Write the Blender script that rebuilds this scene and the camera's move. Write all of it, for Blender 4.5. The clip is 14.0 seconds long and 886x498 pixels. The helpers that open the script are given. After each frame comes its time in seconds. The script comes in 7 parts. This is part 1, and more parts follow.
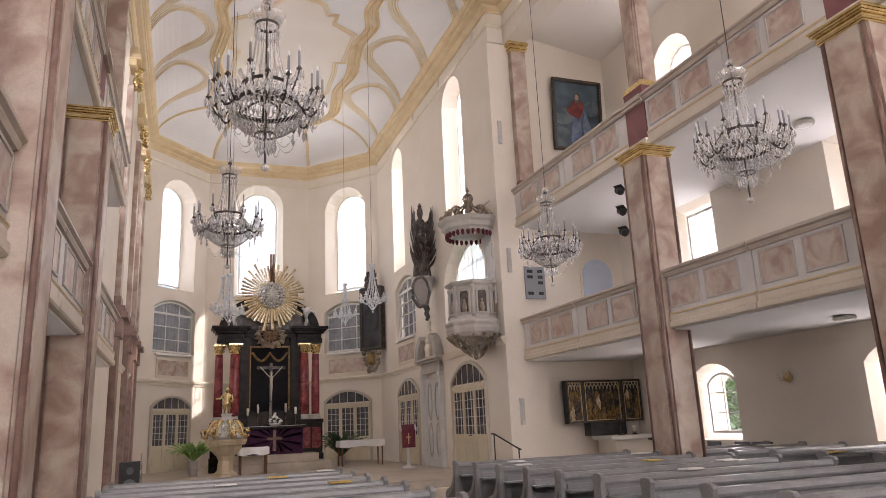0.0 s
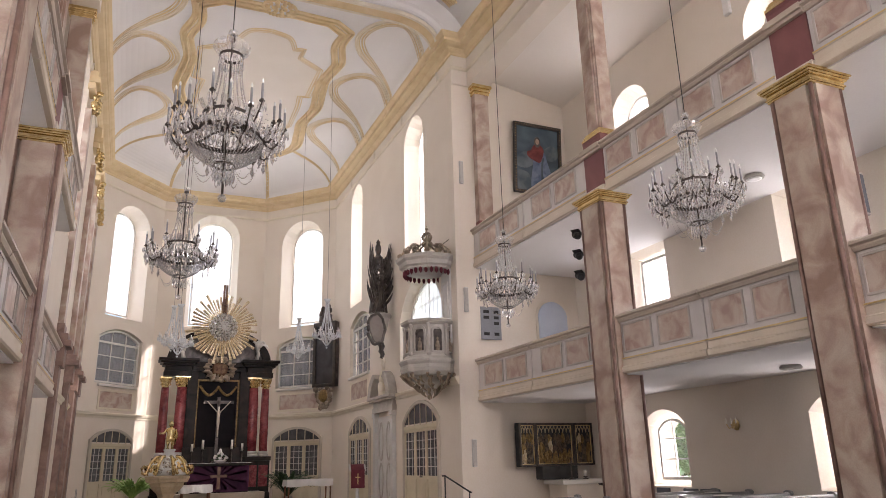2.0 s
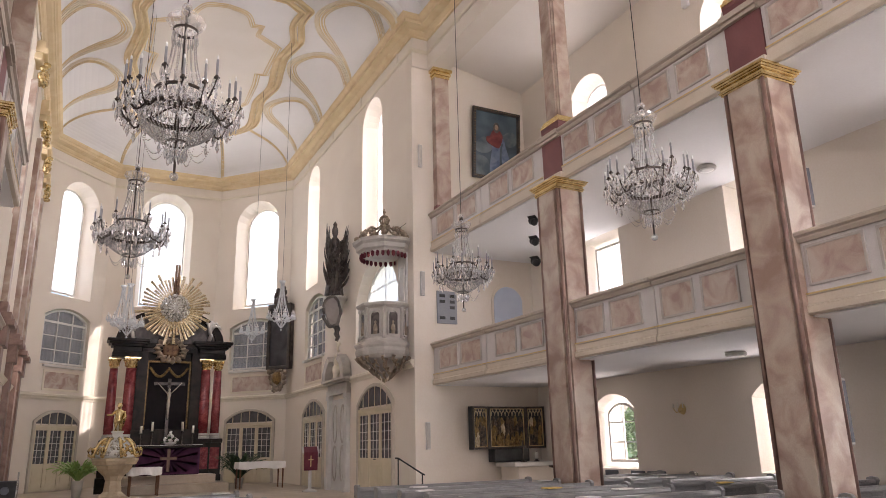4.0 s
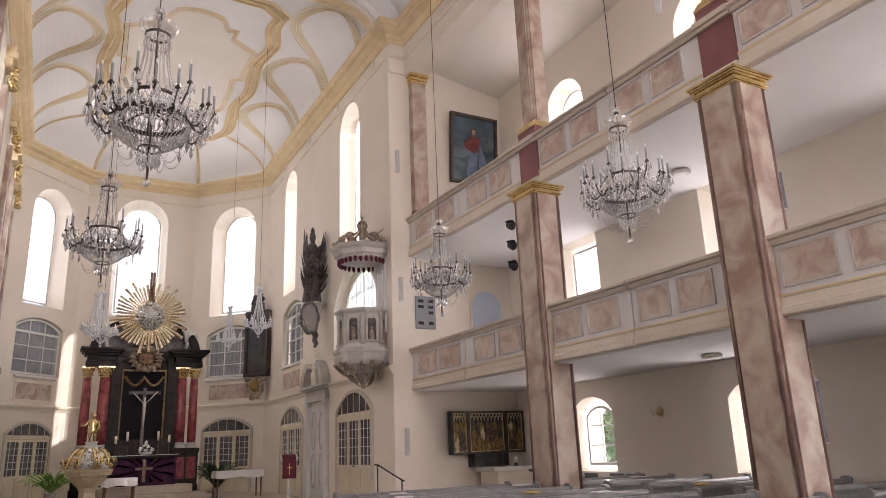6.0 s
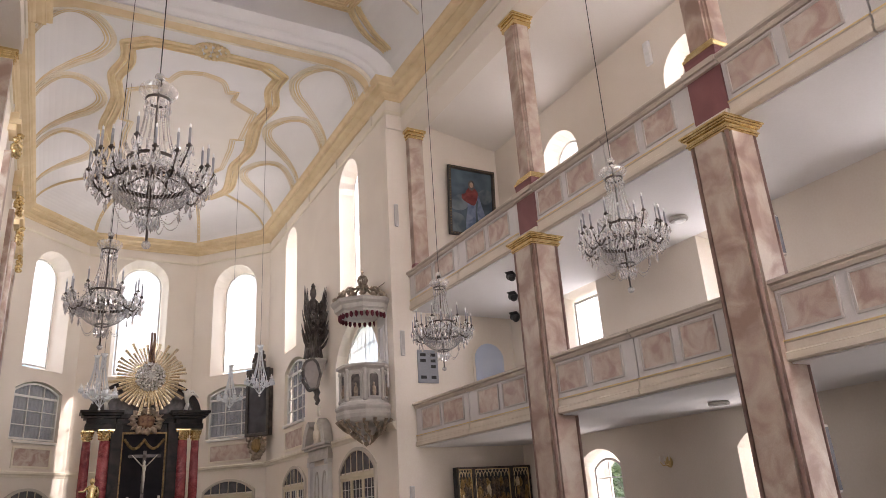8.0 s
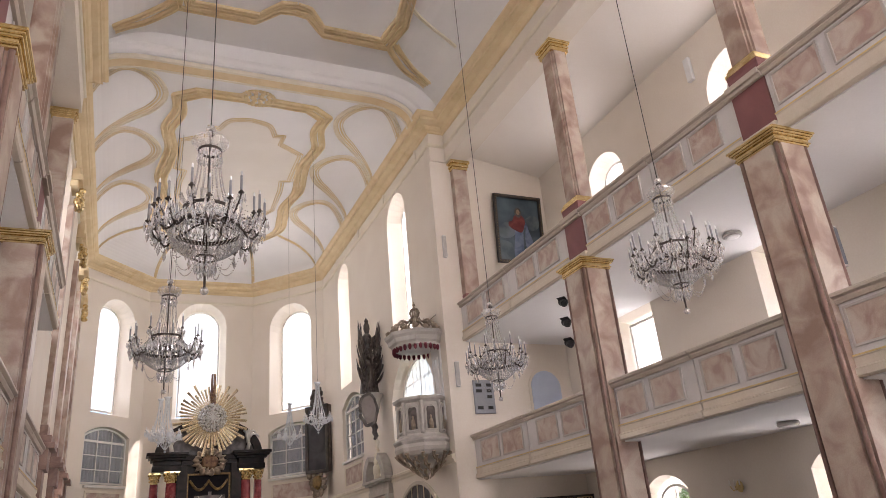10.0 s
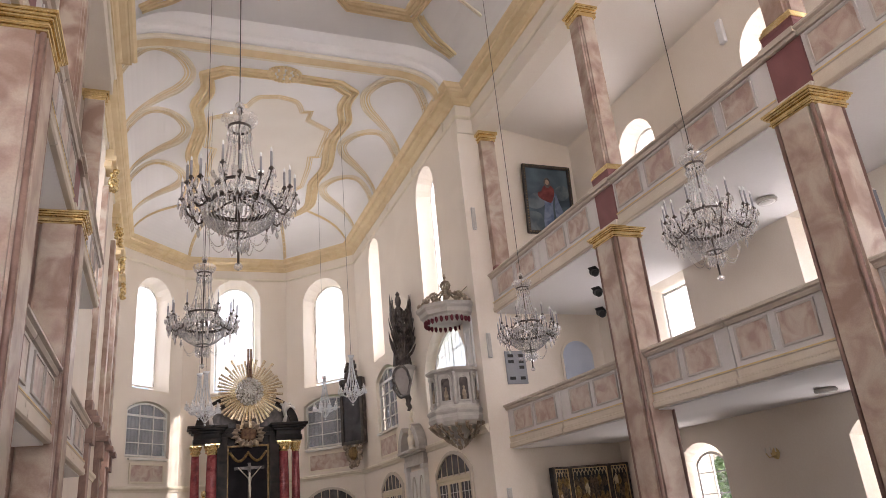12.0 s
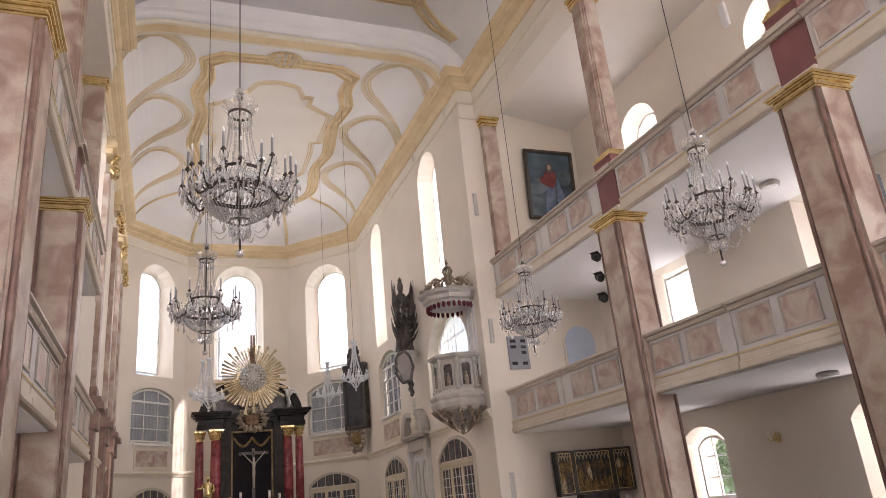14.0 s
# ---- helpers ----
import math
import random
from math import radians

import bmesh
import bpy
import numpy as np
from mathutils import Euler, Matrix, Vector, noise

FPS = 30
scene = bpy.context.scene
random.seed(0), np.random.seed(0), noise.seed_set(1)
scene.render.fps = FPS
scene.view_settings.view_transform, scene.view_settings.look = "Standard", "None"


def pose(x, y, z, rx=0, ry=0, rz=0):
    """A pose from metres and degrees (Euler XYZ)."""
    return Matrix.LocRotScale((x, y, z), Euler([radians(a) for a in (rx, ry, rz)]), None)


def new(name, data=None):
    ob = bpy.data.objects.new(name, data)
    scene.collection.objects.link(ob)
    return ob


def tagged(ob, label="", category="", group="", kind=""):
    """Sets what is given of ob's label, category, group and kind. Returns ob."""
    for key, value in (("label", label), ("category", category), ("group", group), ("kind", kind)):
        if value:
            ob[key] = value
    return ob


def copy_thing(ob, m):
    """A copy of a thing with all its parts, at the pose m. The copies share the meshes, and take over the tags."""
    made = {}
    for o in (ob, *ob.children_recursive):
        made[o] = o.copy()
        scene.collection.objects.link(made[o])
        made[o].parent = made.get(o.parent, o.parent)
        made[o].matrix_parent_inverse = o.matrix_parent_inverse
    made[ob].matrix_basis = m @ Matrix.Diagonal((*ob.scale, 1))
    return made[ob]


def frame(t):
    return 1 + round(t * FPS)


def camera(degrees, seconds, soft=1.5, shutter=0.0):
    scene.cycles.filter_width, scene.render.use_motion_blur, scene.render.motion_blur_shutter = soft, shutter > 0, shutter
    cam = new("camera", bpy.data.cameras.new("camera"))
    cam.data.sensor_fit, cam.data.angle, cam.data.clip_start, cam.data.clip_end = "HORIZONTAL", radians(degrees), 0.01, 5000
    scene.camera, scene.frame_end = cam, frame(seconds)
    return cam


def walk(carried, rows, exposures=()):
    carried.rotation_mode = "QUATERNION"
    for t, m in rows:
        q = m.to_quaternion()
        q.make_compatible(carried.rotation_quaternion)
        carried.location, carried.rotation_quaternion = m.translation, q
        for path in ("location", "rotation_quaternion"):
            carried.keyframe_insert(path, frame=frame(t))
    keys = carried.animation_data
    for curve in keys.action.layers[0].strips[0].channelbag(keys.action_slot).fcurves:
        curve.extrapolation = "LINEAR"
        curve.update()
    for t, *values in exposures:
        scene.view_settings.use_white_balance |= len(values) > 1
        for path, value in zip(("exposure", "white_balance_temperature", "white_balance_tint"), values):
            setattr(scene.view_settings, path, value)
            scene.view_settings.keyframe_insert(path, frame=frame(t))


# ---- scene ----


# ---------------------------------------------------------------- light levels: stops, and watts of the windows
EXPO = (1.29, 6500, 20)
P_GAL, P_UP, P_WEST_FILL, P_CHO, P_APSE, P_LOW = 16, 23, 230, 33, 25, 18

# ---------------------------------------------------------------- camera
cam = camera(63.7, 14.0, soft=0.8)
ROWS = [
    (0.0, -0.008, -0.005, 1.543, 103.79, 2.50, -19.47),
    (0.5, -0.001, 0.004, 1.549, 105.62, 2.75, -19.87),
    (1.0, -0.002, -0.009, 1.548, 106.32, 2.38, -20.74),
    (1.5, -0.002, -0.015, 1.547, 106.71, 1.76, -21.96),
    (2.0, 0.004, 0.007, 1.556, 106.69, 1.38, -23.25),
    (2.5, 0.001, 0.013, 1.553, 106.35, 1.16, -24.37),
    (3.0, 0.009, 0.005, 1.554, 105.70, 1.07, -25.42),
    (5.5, 0.019, -0.001, 1.566, 105.11, 1.85, -27.92),
    (6.0, 0.031, 0.006, 1.563, 105.66, 2.15, -28.35),
    (6.5, 0.039, 0.007, 1.570, 106.28, 2.37, -28.68),
    (7.0, 0.047, 0.009, 1.575, 107.16, 2.59, -28.79),
    (7.5, 0.031, -0.013, 1.572, 108.28, 3.00, -28.45),
    (8.0, 0.039, -0.007, 1.579, 109.85, 3.55, -27.84),
    (10.5, 0.019, -0.047, 1.592, 112.61, 5.15, -22.07),
    (11.0, 0.015, -0.045, 1.587, 111.89, 5.12, -21.45),
    (11.5, 0.022, -0.042, 1.584, 111.21, 5.14, -20.93),
    (12.0, 0.017, -0.042, 1.581, 110.58, 5.23, -20.40),
    (12.5, 0.017, -0.048, 1.581, 110.17, 5.33, -20.03),
    (13.0, 0.017, -0.043, 1.586, 109.81, 5.46, -19.86),
    (13.5, 0.020, -0.041, 1.585, 109.64, 5.48, -19.90),
    (14.0, 0.023, -0.039, 1.586, 109.45, 5.39, -20.16),
]
walk(cam, [(t, pose(x, y, z, rx, ry, rz)) for t, x, y, z, rx, ry, rz in ROWS],
     exposures=[(0.0, *EXPO), (14.0, *EXPO)])

# ---------------------------------------------------------------- world and sun
world = bpy.data.worlds.new("world")
scene.world = world
world.use_nodes = True
wn = world.node_tree.nodes
sky = wn.new("ShaderNodeTexSky")
sky.sky_type = "NISHITA"
sky.sun_disc = False
sky.sun_elevation = radians(30)
sky.sun_rotation = radians(127)
wn["Background"].inputs[1].default_value = 0.15
world.node_tree.links.new(sky.outputs[0], wn["Background"].inputs[0])

sun_data = bpy.data.lights.new("sun", "SUN")
sun_data.energy, sun_data.angle, sun_data.color = 2.3, radians(0.8), (1.0, 0.94, 0.85)
sun = new("sun", sun_data)
SUN_WAY = Vector((-6.95, 5.15, -5.05)).normalized()
sun.matrix_world = Matrix.Translation((30, -10, 30)) @ SUN_WAY.to_track_quat("-Z", "Y").to_matrix().to_4x4()


def window_light(x, y, z, w, h, inward, power, tint=(1.0, 0.97, 0.96)):
    """Light of the sky and the bright ground that stands in a window's opening and shines along inward."""
    data = bpy.data.lights.new("window_light", "AREA")
    data.shape, data.size, data.size_y, data.energy, data.color = "RECTANGLE", w, h, power, tint
    ob = new("window_light", data)
    ob.matrix_world = Matrix.Translation((x, y, z)) @ Vector(inward).to_track_quat("-Z", "Y").to_matrix().to_4x4()
    return ob


# ---------------------------------------------------------------- materials
def node_mat(name):
    m = bpy.data.materials.new(name)
    m.use_nodes = True
    nt = m.node_tree
    return m, nt, nt.nodes["Principled BSDF"]


def surface(name, a, b, size=1.5, rough=0.6, metal=0.0, bump=0.15, grain=40.0, contrast=0.5, third=None, distort=0.6, rough_var=0.12):
    """A mottled surface: colours a and b in patches of 1/size metres, fine grain as relief and in the gloss."""
    m, nt, p = node_mat(name)
    n, l = nt.nodes, nt.links
    co = n.new("ShaderNodeTexCoord")
    info = n.new("ShaderNodeObjectInfo")
    shift = n.new("ShaderNodeVectorMath")
    shift.operation = "MULTIPLY_ADD"
    shift.inputs[1].default_value = (1, 1, 1)
    rnd = n.new("ShaderNodeVectorMath")
    rnd.operation = "SCALE"
    rnd.inputs[0].default_value = (17.0, 31.0, 23.0)
    l.new(info.outputs["Random"], rnd.inputs["Scale"])
    l.new(co.outputs["Object"], shift.inputs[0])
    l.new(rnd.outputs[0], shift.inputs[2])
    big = n.new("ShaderNodeTexNoise")
    big.inputs["Scale"].default_value = size
    big.inputs["Detail"].default_value = 7
    big.inputs["Distortion"].default_value = distort
    l.new(shift.outputs[0], big.inputs["Vector"])
    ramp = n.new("ShaderNodeValToRGB")
    ramp.color_ramp.elements[0].position = 0.5 - contrast / 2 * 0.5
    ramp.color_ramp.elements[1].position = 0.5 + contrast / 2 * 0.5
    ramp.color_ramp.elements[0].color = (*a, 1)
    ramp.color_ramp.elements[1].color = (*b, 1)
    if third:
        e = ramp.color_ramp.elements.new(0.5)
        e.color = (*third, 1)
    l.new(big.outputs["Fac"], ramp.inputs[0])
    fine = n.new("ShaderNodeTexNoise")
    fine.inputs["Scale"].default_value = grain
    fine.inputs["Detail"].default_value = 5
    l.new(shift.outputs[0], fine.inputs["Vector"])
    mix = n.new("ShaderNodeMix")
    mix.data_type, mix.blend_type = "RGBA", "OVERLAY"
    mix.inputs["Factor"].default_value = 0.16
    l.new(ramp.outputs[0], mix.inputs["A"])
    l.new(fine.outputs["Fac"], mix.inputs["B"])
    l.new(mix.outputs["Result"], p.inputs["Base Color"])
    rr = n.new("ShaderNodeMapRange")
    rr.inputs["To Min"].default_value = max(0.03, rough - rough_var)
    rr.inputs["To Max"].default_value = min(1.0, rough + rough_var)
    l.new(fine.outputs["Fac"], rr.inputs["Value"])
    l.new(rr.outputs[0], p.inputs["Roughness"])
    p.inputs["Metallic"].default_value = metal
    if bump:
        bu = n.new("ShaderNodeBump")
        bu.inputs["Strength"].default_value = bump
        bu.inputs["Distance"].default_value = 0.01
        l.new(fine.outputs["Fac"], bu.inputs["Height"])
        l.new(bu.outputs[0], p.inputs["Normal"])
    return m


PLASTER = surface("wall_plaster", (0.74, 0.665, 0.575), (0.80, 0.73, 0.64), 0.7, 0.85, 0, 0.12, 30, 0.9)
CEILW = surface("ceiling_plaster", (0.78, 0.765, 0.755), (0.84, 0.825, 0.815), 0.6, 0.85, 0, 0.08, 30, 0.9)
CEILWARM = surface("warm_ceiling_plaster", (0.82, 0.765, 0.70), (0.87, 0.82, 0.76), 0.6, 0.85, 0, 0.08, 30, 0.9)
STUCCO = surface("ochre_stucco", (0.69, 0.53, 0.30), (0.78, 0.64, 0.41), 2.0, 0.7, 0, 0.15, 50, 0.8)
CREAM = surface("cream_moulding", (0.74, 0.67, 0.54), (0.80, 0.74, 0.62), 2.0, 0.7, 0, 0.1, 50, 0.8)
MARBLE = surface("painted_pink_marble", (0.32, 0.215, 0.168), (0.54, 0.462, 0.385), 2.3, 0.40, 0, 0.05, 60, 0.5, (0.44, 0.33, 0.265), 0.5)
MARBLE_RED = surface("painted_red_marble_edge", (0.20, 0.118, 0.093), (0.31, 0.20, 0.162), 2.5, 0.45, 0, 0.05, 60, 0.5, None, 1.2)
PANELM = surface("pink_marble_panel", (0.41, 0.28, 0.23), (0.60, 0.52, 0.45), 3.4, 0.42, 0, 0.04, 60, 0.55, (0.52, 0.405, 0.34), 0.9)
MAROON = surface("maroon_paint", (0.19, 0.07, 0.07), (0.25, 0.10, 0.10), 2.0, 0.6, 0, 0.05, 60, 0.8)
PARAPET = surface("parapet_grey_paint", (0.60, 0.57, 0.55), (0.68, 0.65, 0.63), 1.5, 0.55, 0, 0.06, 60, 0.8)
FRAMEG = surface("panel_frame_grey", (0.46, 0.42, 0.385), (0.54, 0.50, 0.46), 2.0, 0.55, 0, 0.05, 60, 0.8)
RAILP = surface("rail_beige_paint", (0.48, 0.41, 0.34), (0.57, 0.49, 0.41), 2.0, 0.5, 0, 0.06, 60, 0.8)
LOBEC = surface("pale_ochre_stucco", (0.76, 0.67, 0.52), (0.83, 0.755, 0.62), 2.0, 0.7, 0, 0.1, 50, 0.8)
BEIGE = surface("beige_moulding_paint", (0.62, 0.54, 0.44), (0.69, 0.61, 0.51), 2.0, 0.55, 0, 0.06, 60, 0.8)
GOLD = surface("gilding", (0.66, 0.48, 0.20), (0.88, 0.73, 0.43), 6.0, 0.20, 1.0, 0.12, 60, 0.8)
GOLDP = surface("gold_line_paint", (0.62, 0.46, 0.20), (0.72, 0.56, 0.28), 4.0, 0.45, 0.3, 0.05, 60, 0.8)
PEW = surface("pew_grey_paint", (0.215, 0.215, 0.22), (0.29, 0.285, 0.285), 3.0, 0.30, 0, 0.06, 80, 0.8)
PEWD = surface("pew_dark_panel", (0.10, 0.10, 0.11), (0.15, 0.15, 0.16), 3.0, 0.5, 0, 0.06, 80, 0.8)
FLOORM = surface("stone_floor", (0.40, 0.33, 0.26), (0.52, 0.45, 0.37), 2.0, 0.55, 0, 0.1, 40, 0.8)
BLACKM = surface("black_altar_marble", (0.006, 0.004, 0.003), (0.028, 0.019, 0.014), 2.0, 0.42, 0, 0.04, 60, 0.6, None, 1.5)
BLACKM.node_tree.nodes["Principled BSDF"].inputs["Specular IOR Level"].default_value = 0.2
REDM = surface("red_column_marble", (0.17, 0.022, 0.028), (0.34, 0.07, 0.075), 3.0, 0.25, 0, 0.03, 60, 0.6, None, 1.6)
DARKW = surface("dark_carved_wood", (0.03, 0.024, 0.021), (0.15, 0.125, 0.11), 5.0, 0.34, 0, 0.3, 40, 0.7)
GREYST = surface("grey_sandstone", (0.42, 0.395, 0.36), (0.56, 0.53, 0.49), 3.0, 0.8, 0, 0.3, 50, 0.8)
GREYW = surface("grey_white_paint", (0.58, 0.57, 0.55), (0.68, 0.67, 0.65), 3.0, 0.6, 0, 0.1, 60, 0.8)
SURROUND = surface("grey_beige_stone", (0.50, 0.445, 0.37), (0.58, 0.525, 0.45), 2.0, 0.7, 0, 0.15, 50, 0.8)
DOORC = surface("cream_door_paint", (0.60, 0.53, 0.38), (0.68, 0.61, 0.46), 2.0, 0.5, 0, 0.06, 60, 0.8)
FRAMEW = surface("window_frame_white", (0.66, 0.64, 0.60), (0.74, 0.72, 0.68), 2.0, 0.5, 0, 0.05, 60, 0.8)
BRONZE = surface("dark_bronze", (0.06, 0.05, 0.045), (0.13, 0.11, 0.095), 8.0, 0.35, 0.9, 0.1, 60, 0.8)
IRON = surface("black_iron", (0.02, 0.02, 0.02), (0.05, 0.05, 0.05), 5.0, 0.5, 0.4, 0.1, 60, 0.8)
WAX = surface("candle_wax", (0.78, 0.74, 0.66), (0.84, 0.81, 0.74), 5.0, 0.5, 0, 0.02, 60, 0.8)
LINEN = surface("white_linen", (0.76, 0.75, 0.73), (0.84, 0.83, 0.82), 5.0, 0.9, 0, 0.2, 200, 0.8)
PURPLE = surface("purple_cloth", (0.075, 0.018, 0.06), (0.13, 0.035, 0.10), 5.0, 0.9, 0, 0.2, 200, 0.8)
WINE = surface("wine_cloth", (0.10, 0.012, 0.025), (0.16, 0.03, 0.045), 5.0, 0.9, 0, 0.2, 200, 0.8)
WOOD = surface("brown_wood", (0.13, 0.055, 0.025), (0.23, 0.11, 0.055), 6.0, 0.45, 0, 0.1, 60, 0.8)
LEAF = surface("plant_leaf", (0.17, 0.36, 0.06), (0.38, 0.56, 0.17), 9.0, 0.5, 0, 0.05, 60, 0.8)
LEAFD = surface("dark_plant_leaf", (0.015, 0.045, 0.015), (0.04, 0.09, 0.03), 9.0, 0.5, 0, 0.05, 60, 0.8)
PAPER = surface("paper", (0.74, 0.73, 0.70), (0.82, 0.81, 0.78), 9.0, 0.8, 0, 0.02, 60, 0.8)
YELLOW = surface("yellow_booklet", (0.62, 0.40, 0.08), (0.72, 0.50, 0.13), 9.0, 0.6, 0, 0.02, 60, 0.8)
SKYB = surface("pale_blue_paint", (0.50, 0.57, 0.70), (0.58, 0.65, 0.77), 2.0, 0.6, 0, 0.04, 60, 0.8)
CURTAIN = surface("grey_net_curtain", (0.20, 0.215, 0.245), (0.34, 0.36, 0.40), 2.0, 0.8, 0, 0.2, 60, 0.8)
SLATE = surface("slate_board", (0.10, 0.11, 0.125), (0.15, 0.16, 0.18), 3.0, 0.6, 0, 0.05, 60, 0.8)
CANVAS = surface("dark_blue_sky_canvas", (0.012, 0.028, 0.045), (0.085, 0.135, 0.17), 1.3, 0.45, 0, 0.1, 150, 0.7)
CLOUDC = surface("painted_cloud", (0.06, 0.09, 0.11), (0.17, 0.20, 0.22), 3.0, 0.8, 0, 0.1, 150, 0.6)
ROBER = surface("painted_red_robe", (0.13, 0.02, 0.02), (0.24, 0.05, 0.045), 5.0, 0.8, 0, 0.1, 150, 0.6)
ROBEB = surface("painted_blue_robe", (0.09, 0.13, 0.22), (0.22, 0.27, 0.38), 5.0, 0.8, 0, 0.1, 150, 0.6)
SKIN = surface("painted_ochre", (0.40, 0.26, 0.18), (0.52, 0.36, 0.26), 5.0, 0.8, 0, 0.1, 150, 0.6)
SILVER = surface("silver_relief", (0.42, 0.41, 0.39), (0.66, 0.65, 0.62), 14.0, 0.28, 0.9, 0.5, 20, 0.7)
FOLIAGE = surface("outdoor_foliage", (0.10, 0.22, 0.04), (0.30, 0.46, 0.14), 1.6, 0.7, 0, 0.2, 10, 0.8)


def crystal_mat(name, tint, body, metal=0.6):
    m, nt, p = node_mat(name)
    p.inputs["Base Color"].default_value = (*tint, 1)
    p.inputs["Roughness"].default_value = 0.04
    p.inputs["Metallic"].default_value = metal
    p.inputs["IOR"].default_value = 1.6
    p.inputs["Transmission Weight"].default_value = 0.12
    p.inputs["Coat Weight"].default_value = 1.0
    p.inputs["Coat IOR"].default_value = 2.0
    clear = nt.nodes.new("ShaderNodeBsdfTransparent")
    mix = nt.nodes.new("ShaderNodeMixShader")
    mix.inputs[0].default_value = body
    nt.links.new(clear.outputs[0], mix.inputs[1])
    nt.links.new(p.outputs[0], mix.inputs[2])
    nt.links.new(mix.outputs[0], nt.nodes["Material Output"].inputs[0])
    return m


def pane_mat():
    m, nt, p = node_mat("window_glass")
    n, l = nt.nodes, nt.links
    clear = n.new("ShaderNodeBsdfTransparent")
    mix = n.new("ShaderNodeMixShader")
    mix.inputs[0].default_value = 0.12
    p.inputs["Base Color"].default_value = (0.8, 0.83, 0.85, 1)
    p.inputs["Roughness"].default_value = 0.06
    out = n["Material Output"]
    l.new(clear.outputs[0], mix.inputs[1])
    l.new(p.outputs[0], mix.inputs[2])
    l.new(mix.outputs[0], out.inputs[0])
    return m


PALEGOLD = surface("pale_gilding", (0.62, 0.50, 0.31), (0.90, 0.82, 0.66), 5.0, 0.26, 1.0, 0.15, 60, 0.8)
OLDSTONE = surface("brown_gilt_stone_carving", (0.20, 0.15, 0.105), (0.44, 0.36, 0.27), 9.0, 0.6, 0, 0.3, 50, 0.8)
GREYM = surface("grey_brown_stone", (0.20, 0.165, 0.15), (0.30, 0.26, 0.24), 3.0, 0.6, 0, 0.15, 50, 0.8)
RELIEFRED = surface("worn_red_brown_relief", (0.09, 0.035, 0.02), (0.30, 0.18, 0.09), 9.0, 0.55, 0, 0.4, 30, 0.6)
DARKRELIEF = surface("blackened_relief", (0.015, 0.012, 0.01), (0.16, 0.11, 0.06), 16.0, 0.5, 0, 0.3, 40, 0.7)
BOARDG = surface("grey_board", (0.25, 0.26, 0.285), (0.32, 0.33, 0.36), 3.0, 0.6, 0, 0.05, 60, 0.8)
FONTST = surface("ochre_font_stone", (0.42, 0.33, 0.21), (0.60, 0.51, 0.37), 4.0, 0.55, 0.1, 0.2, 50, 0.8)
IVORY = surface("aged_ivory_paint", (0.40, 0.36, 0.30), (0.56, 0.52, 0.45), 9.0, 0.5, 0, 0.2, 60, 0.7)
CROSSV = surface("faded_gold_thread", (0.24, 0.15, 0.13), (0.34, 0.23, 0.18), 8.0, 0.8, 0, 0.1, 100, 0.8)
RELIEFGOLD = surface("pale_relief_gilding", (0.42, 0.32, 0.18), (0.70, 0.60, 0.42), 12.0, 0.5, 0.3, 0.2, 60, 0.7)
FRAMED = surface("near_black_frame", (0.018, 0.014, 0.012), (0.06, 0.045, 0.03), 7.0, 0.4, 0, 0.2, 50, 0.7)
def glare_mat():
    """Window glass whitened to stand in for glare: part clear, part translucent."""
    m, nt, p = node_mat("glare_glass")
    n, l = nt.nodes, nt.links
    clear, thru, mix, gloss = n.new("ShaderNodeBsdfTransparent"), n.new("ShaderNodeBsdfTranslucent"), n.new("ShaderNodeMixShader"), n.new("ShaderNodeMixShader")
    cloud, ramp = n.new("ShaderNodeTexNoise"), n.new("ShaderNodeMapRange")
    cloud.inputs["Scale"].default_value = 3.0
    ramp.inputs["To Min"].default_value, ramp.inputs["To Max"].default_value = 0.55, 0.8
    l.new(cloud.outputs["Fac"], ramp.inputs["Value"])
    l.new(ramp.outputs[0], mix.inputs[0])
    thru.inputs[0].default_value = (0.92, 0.93, 0.95, 1)
    p.inputs["Base Color"].default_value = (0.8, 0.83, 0.85, 1)
    p.inputs["Roughness"].default_value = 0.1
    gloss.inputs[0].default_value = 0.08
    l.new(clear.outputs[0], mix.inputs[1])
    l.new(thru.outputs[0], mix.inputs[2])
    l.new(mix.outputs[0], gloss.inputs[1])
    l.new(p.outputs[0], gloss.inputs[2])
    l.new(gloss.outputs[0], n["Material Output"].inputs[0])
    return m


VELVET = surface("black_velvet", (0.006, 0.005, 0.008), (0.014, 0.012, 0.016), 3.0, 0.95, 0, 0.1, 90, 0.8)
DOORGLASS = surface("dark_door_glass", (0.07, 0.075, 0.08), (0.15, 0.15, 0.155), 3.0, 0.18, 0, 0.02, 60, 0.8)
DULLGOLD = surface("dull_old_gilding", (0.13, 0.08, 0.03), (0.36, 0.24, 0.09), 14.0, 0.45, 0.5, 0.2, 60, 0.7)
CRYSTAL, GLASS, GLARE = crystal_mat("cut_crystal", (0.95, 0.96, 0.98), 0.62), pane_mat(), glare_mat()
# sparkle is put into the colour: near-opaque white instead of clear glass
LUSTRE = crystal_mat("sparkle_cut_crystal", (0.92, 0.96, 1.0), 0.9, 0.0)
SLEEVE = surface("grey_candle_sleeve", (0.26, 0.26, 0.27), (0.36, 0.36, 0.37), 9.0, 0.5, 0, 0.02, 60, 0.8)


# ---------------------------------------------------------------- mesh helpers
def link(name, bm, material, smooth=False):
    me = bpy.data.meshes.new(name)
    bmesh.ops.recalc_face_normals(bm, faces=bm.faces)
    bm.to_mesh(me)
    bm.free()
    if smooth:
        for p in me.polygons:
            p.use_smooth = True
    me.materials.append(material)
    return new(name, me)


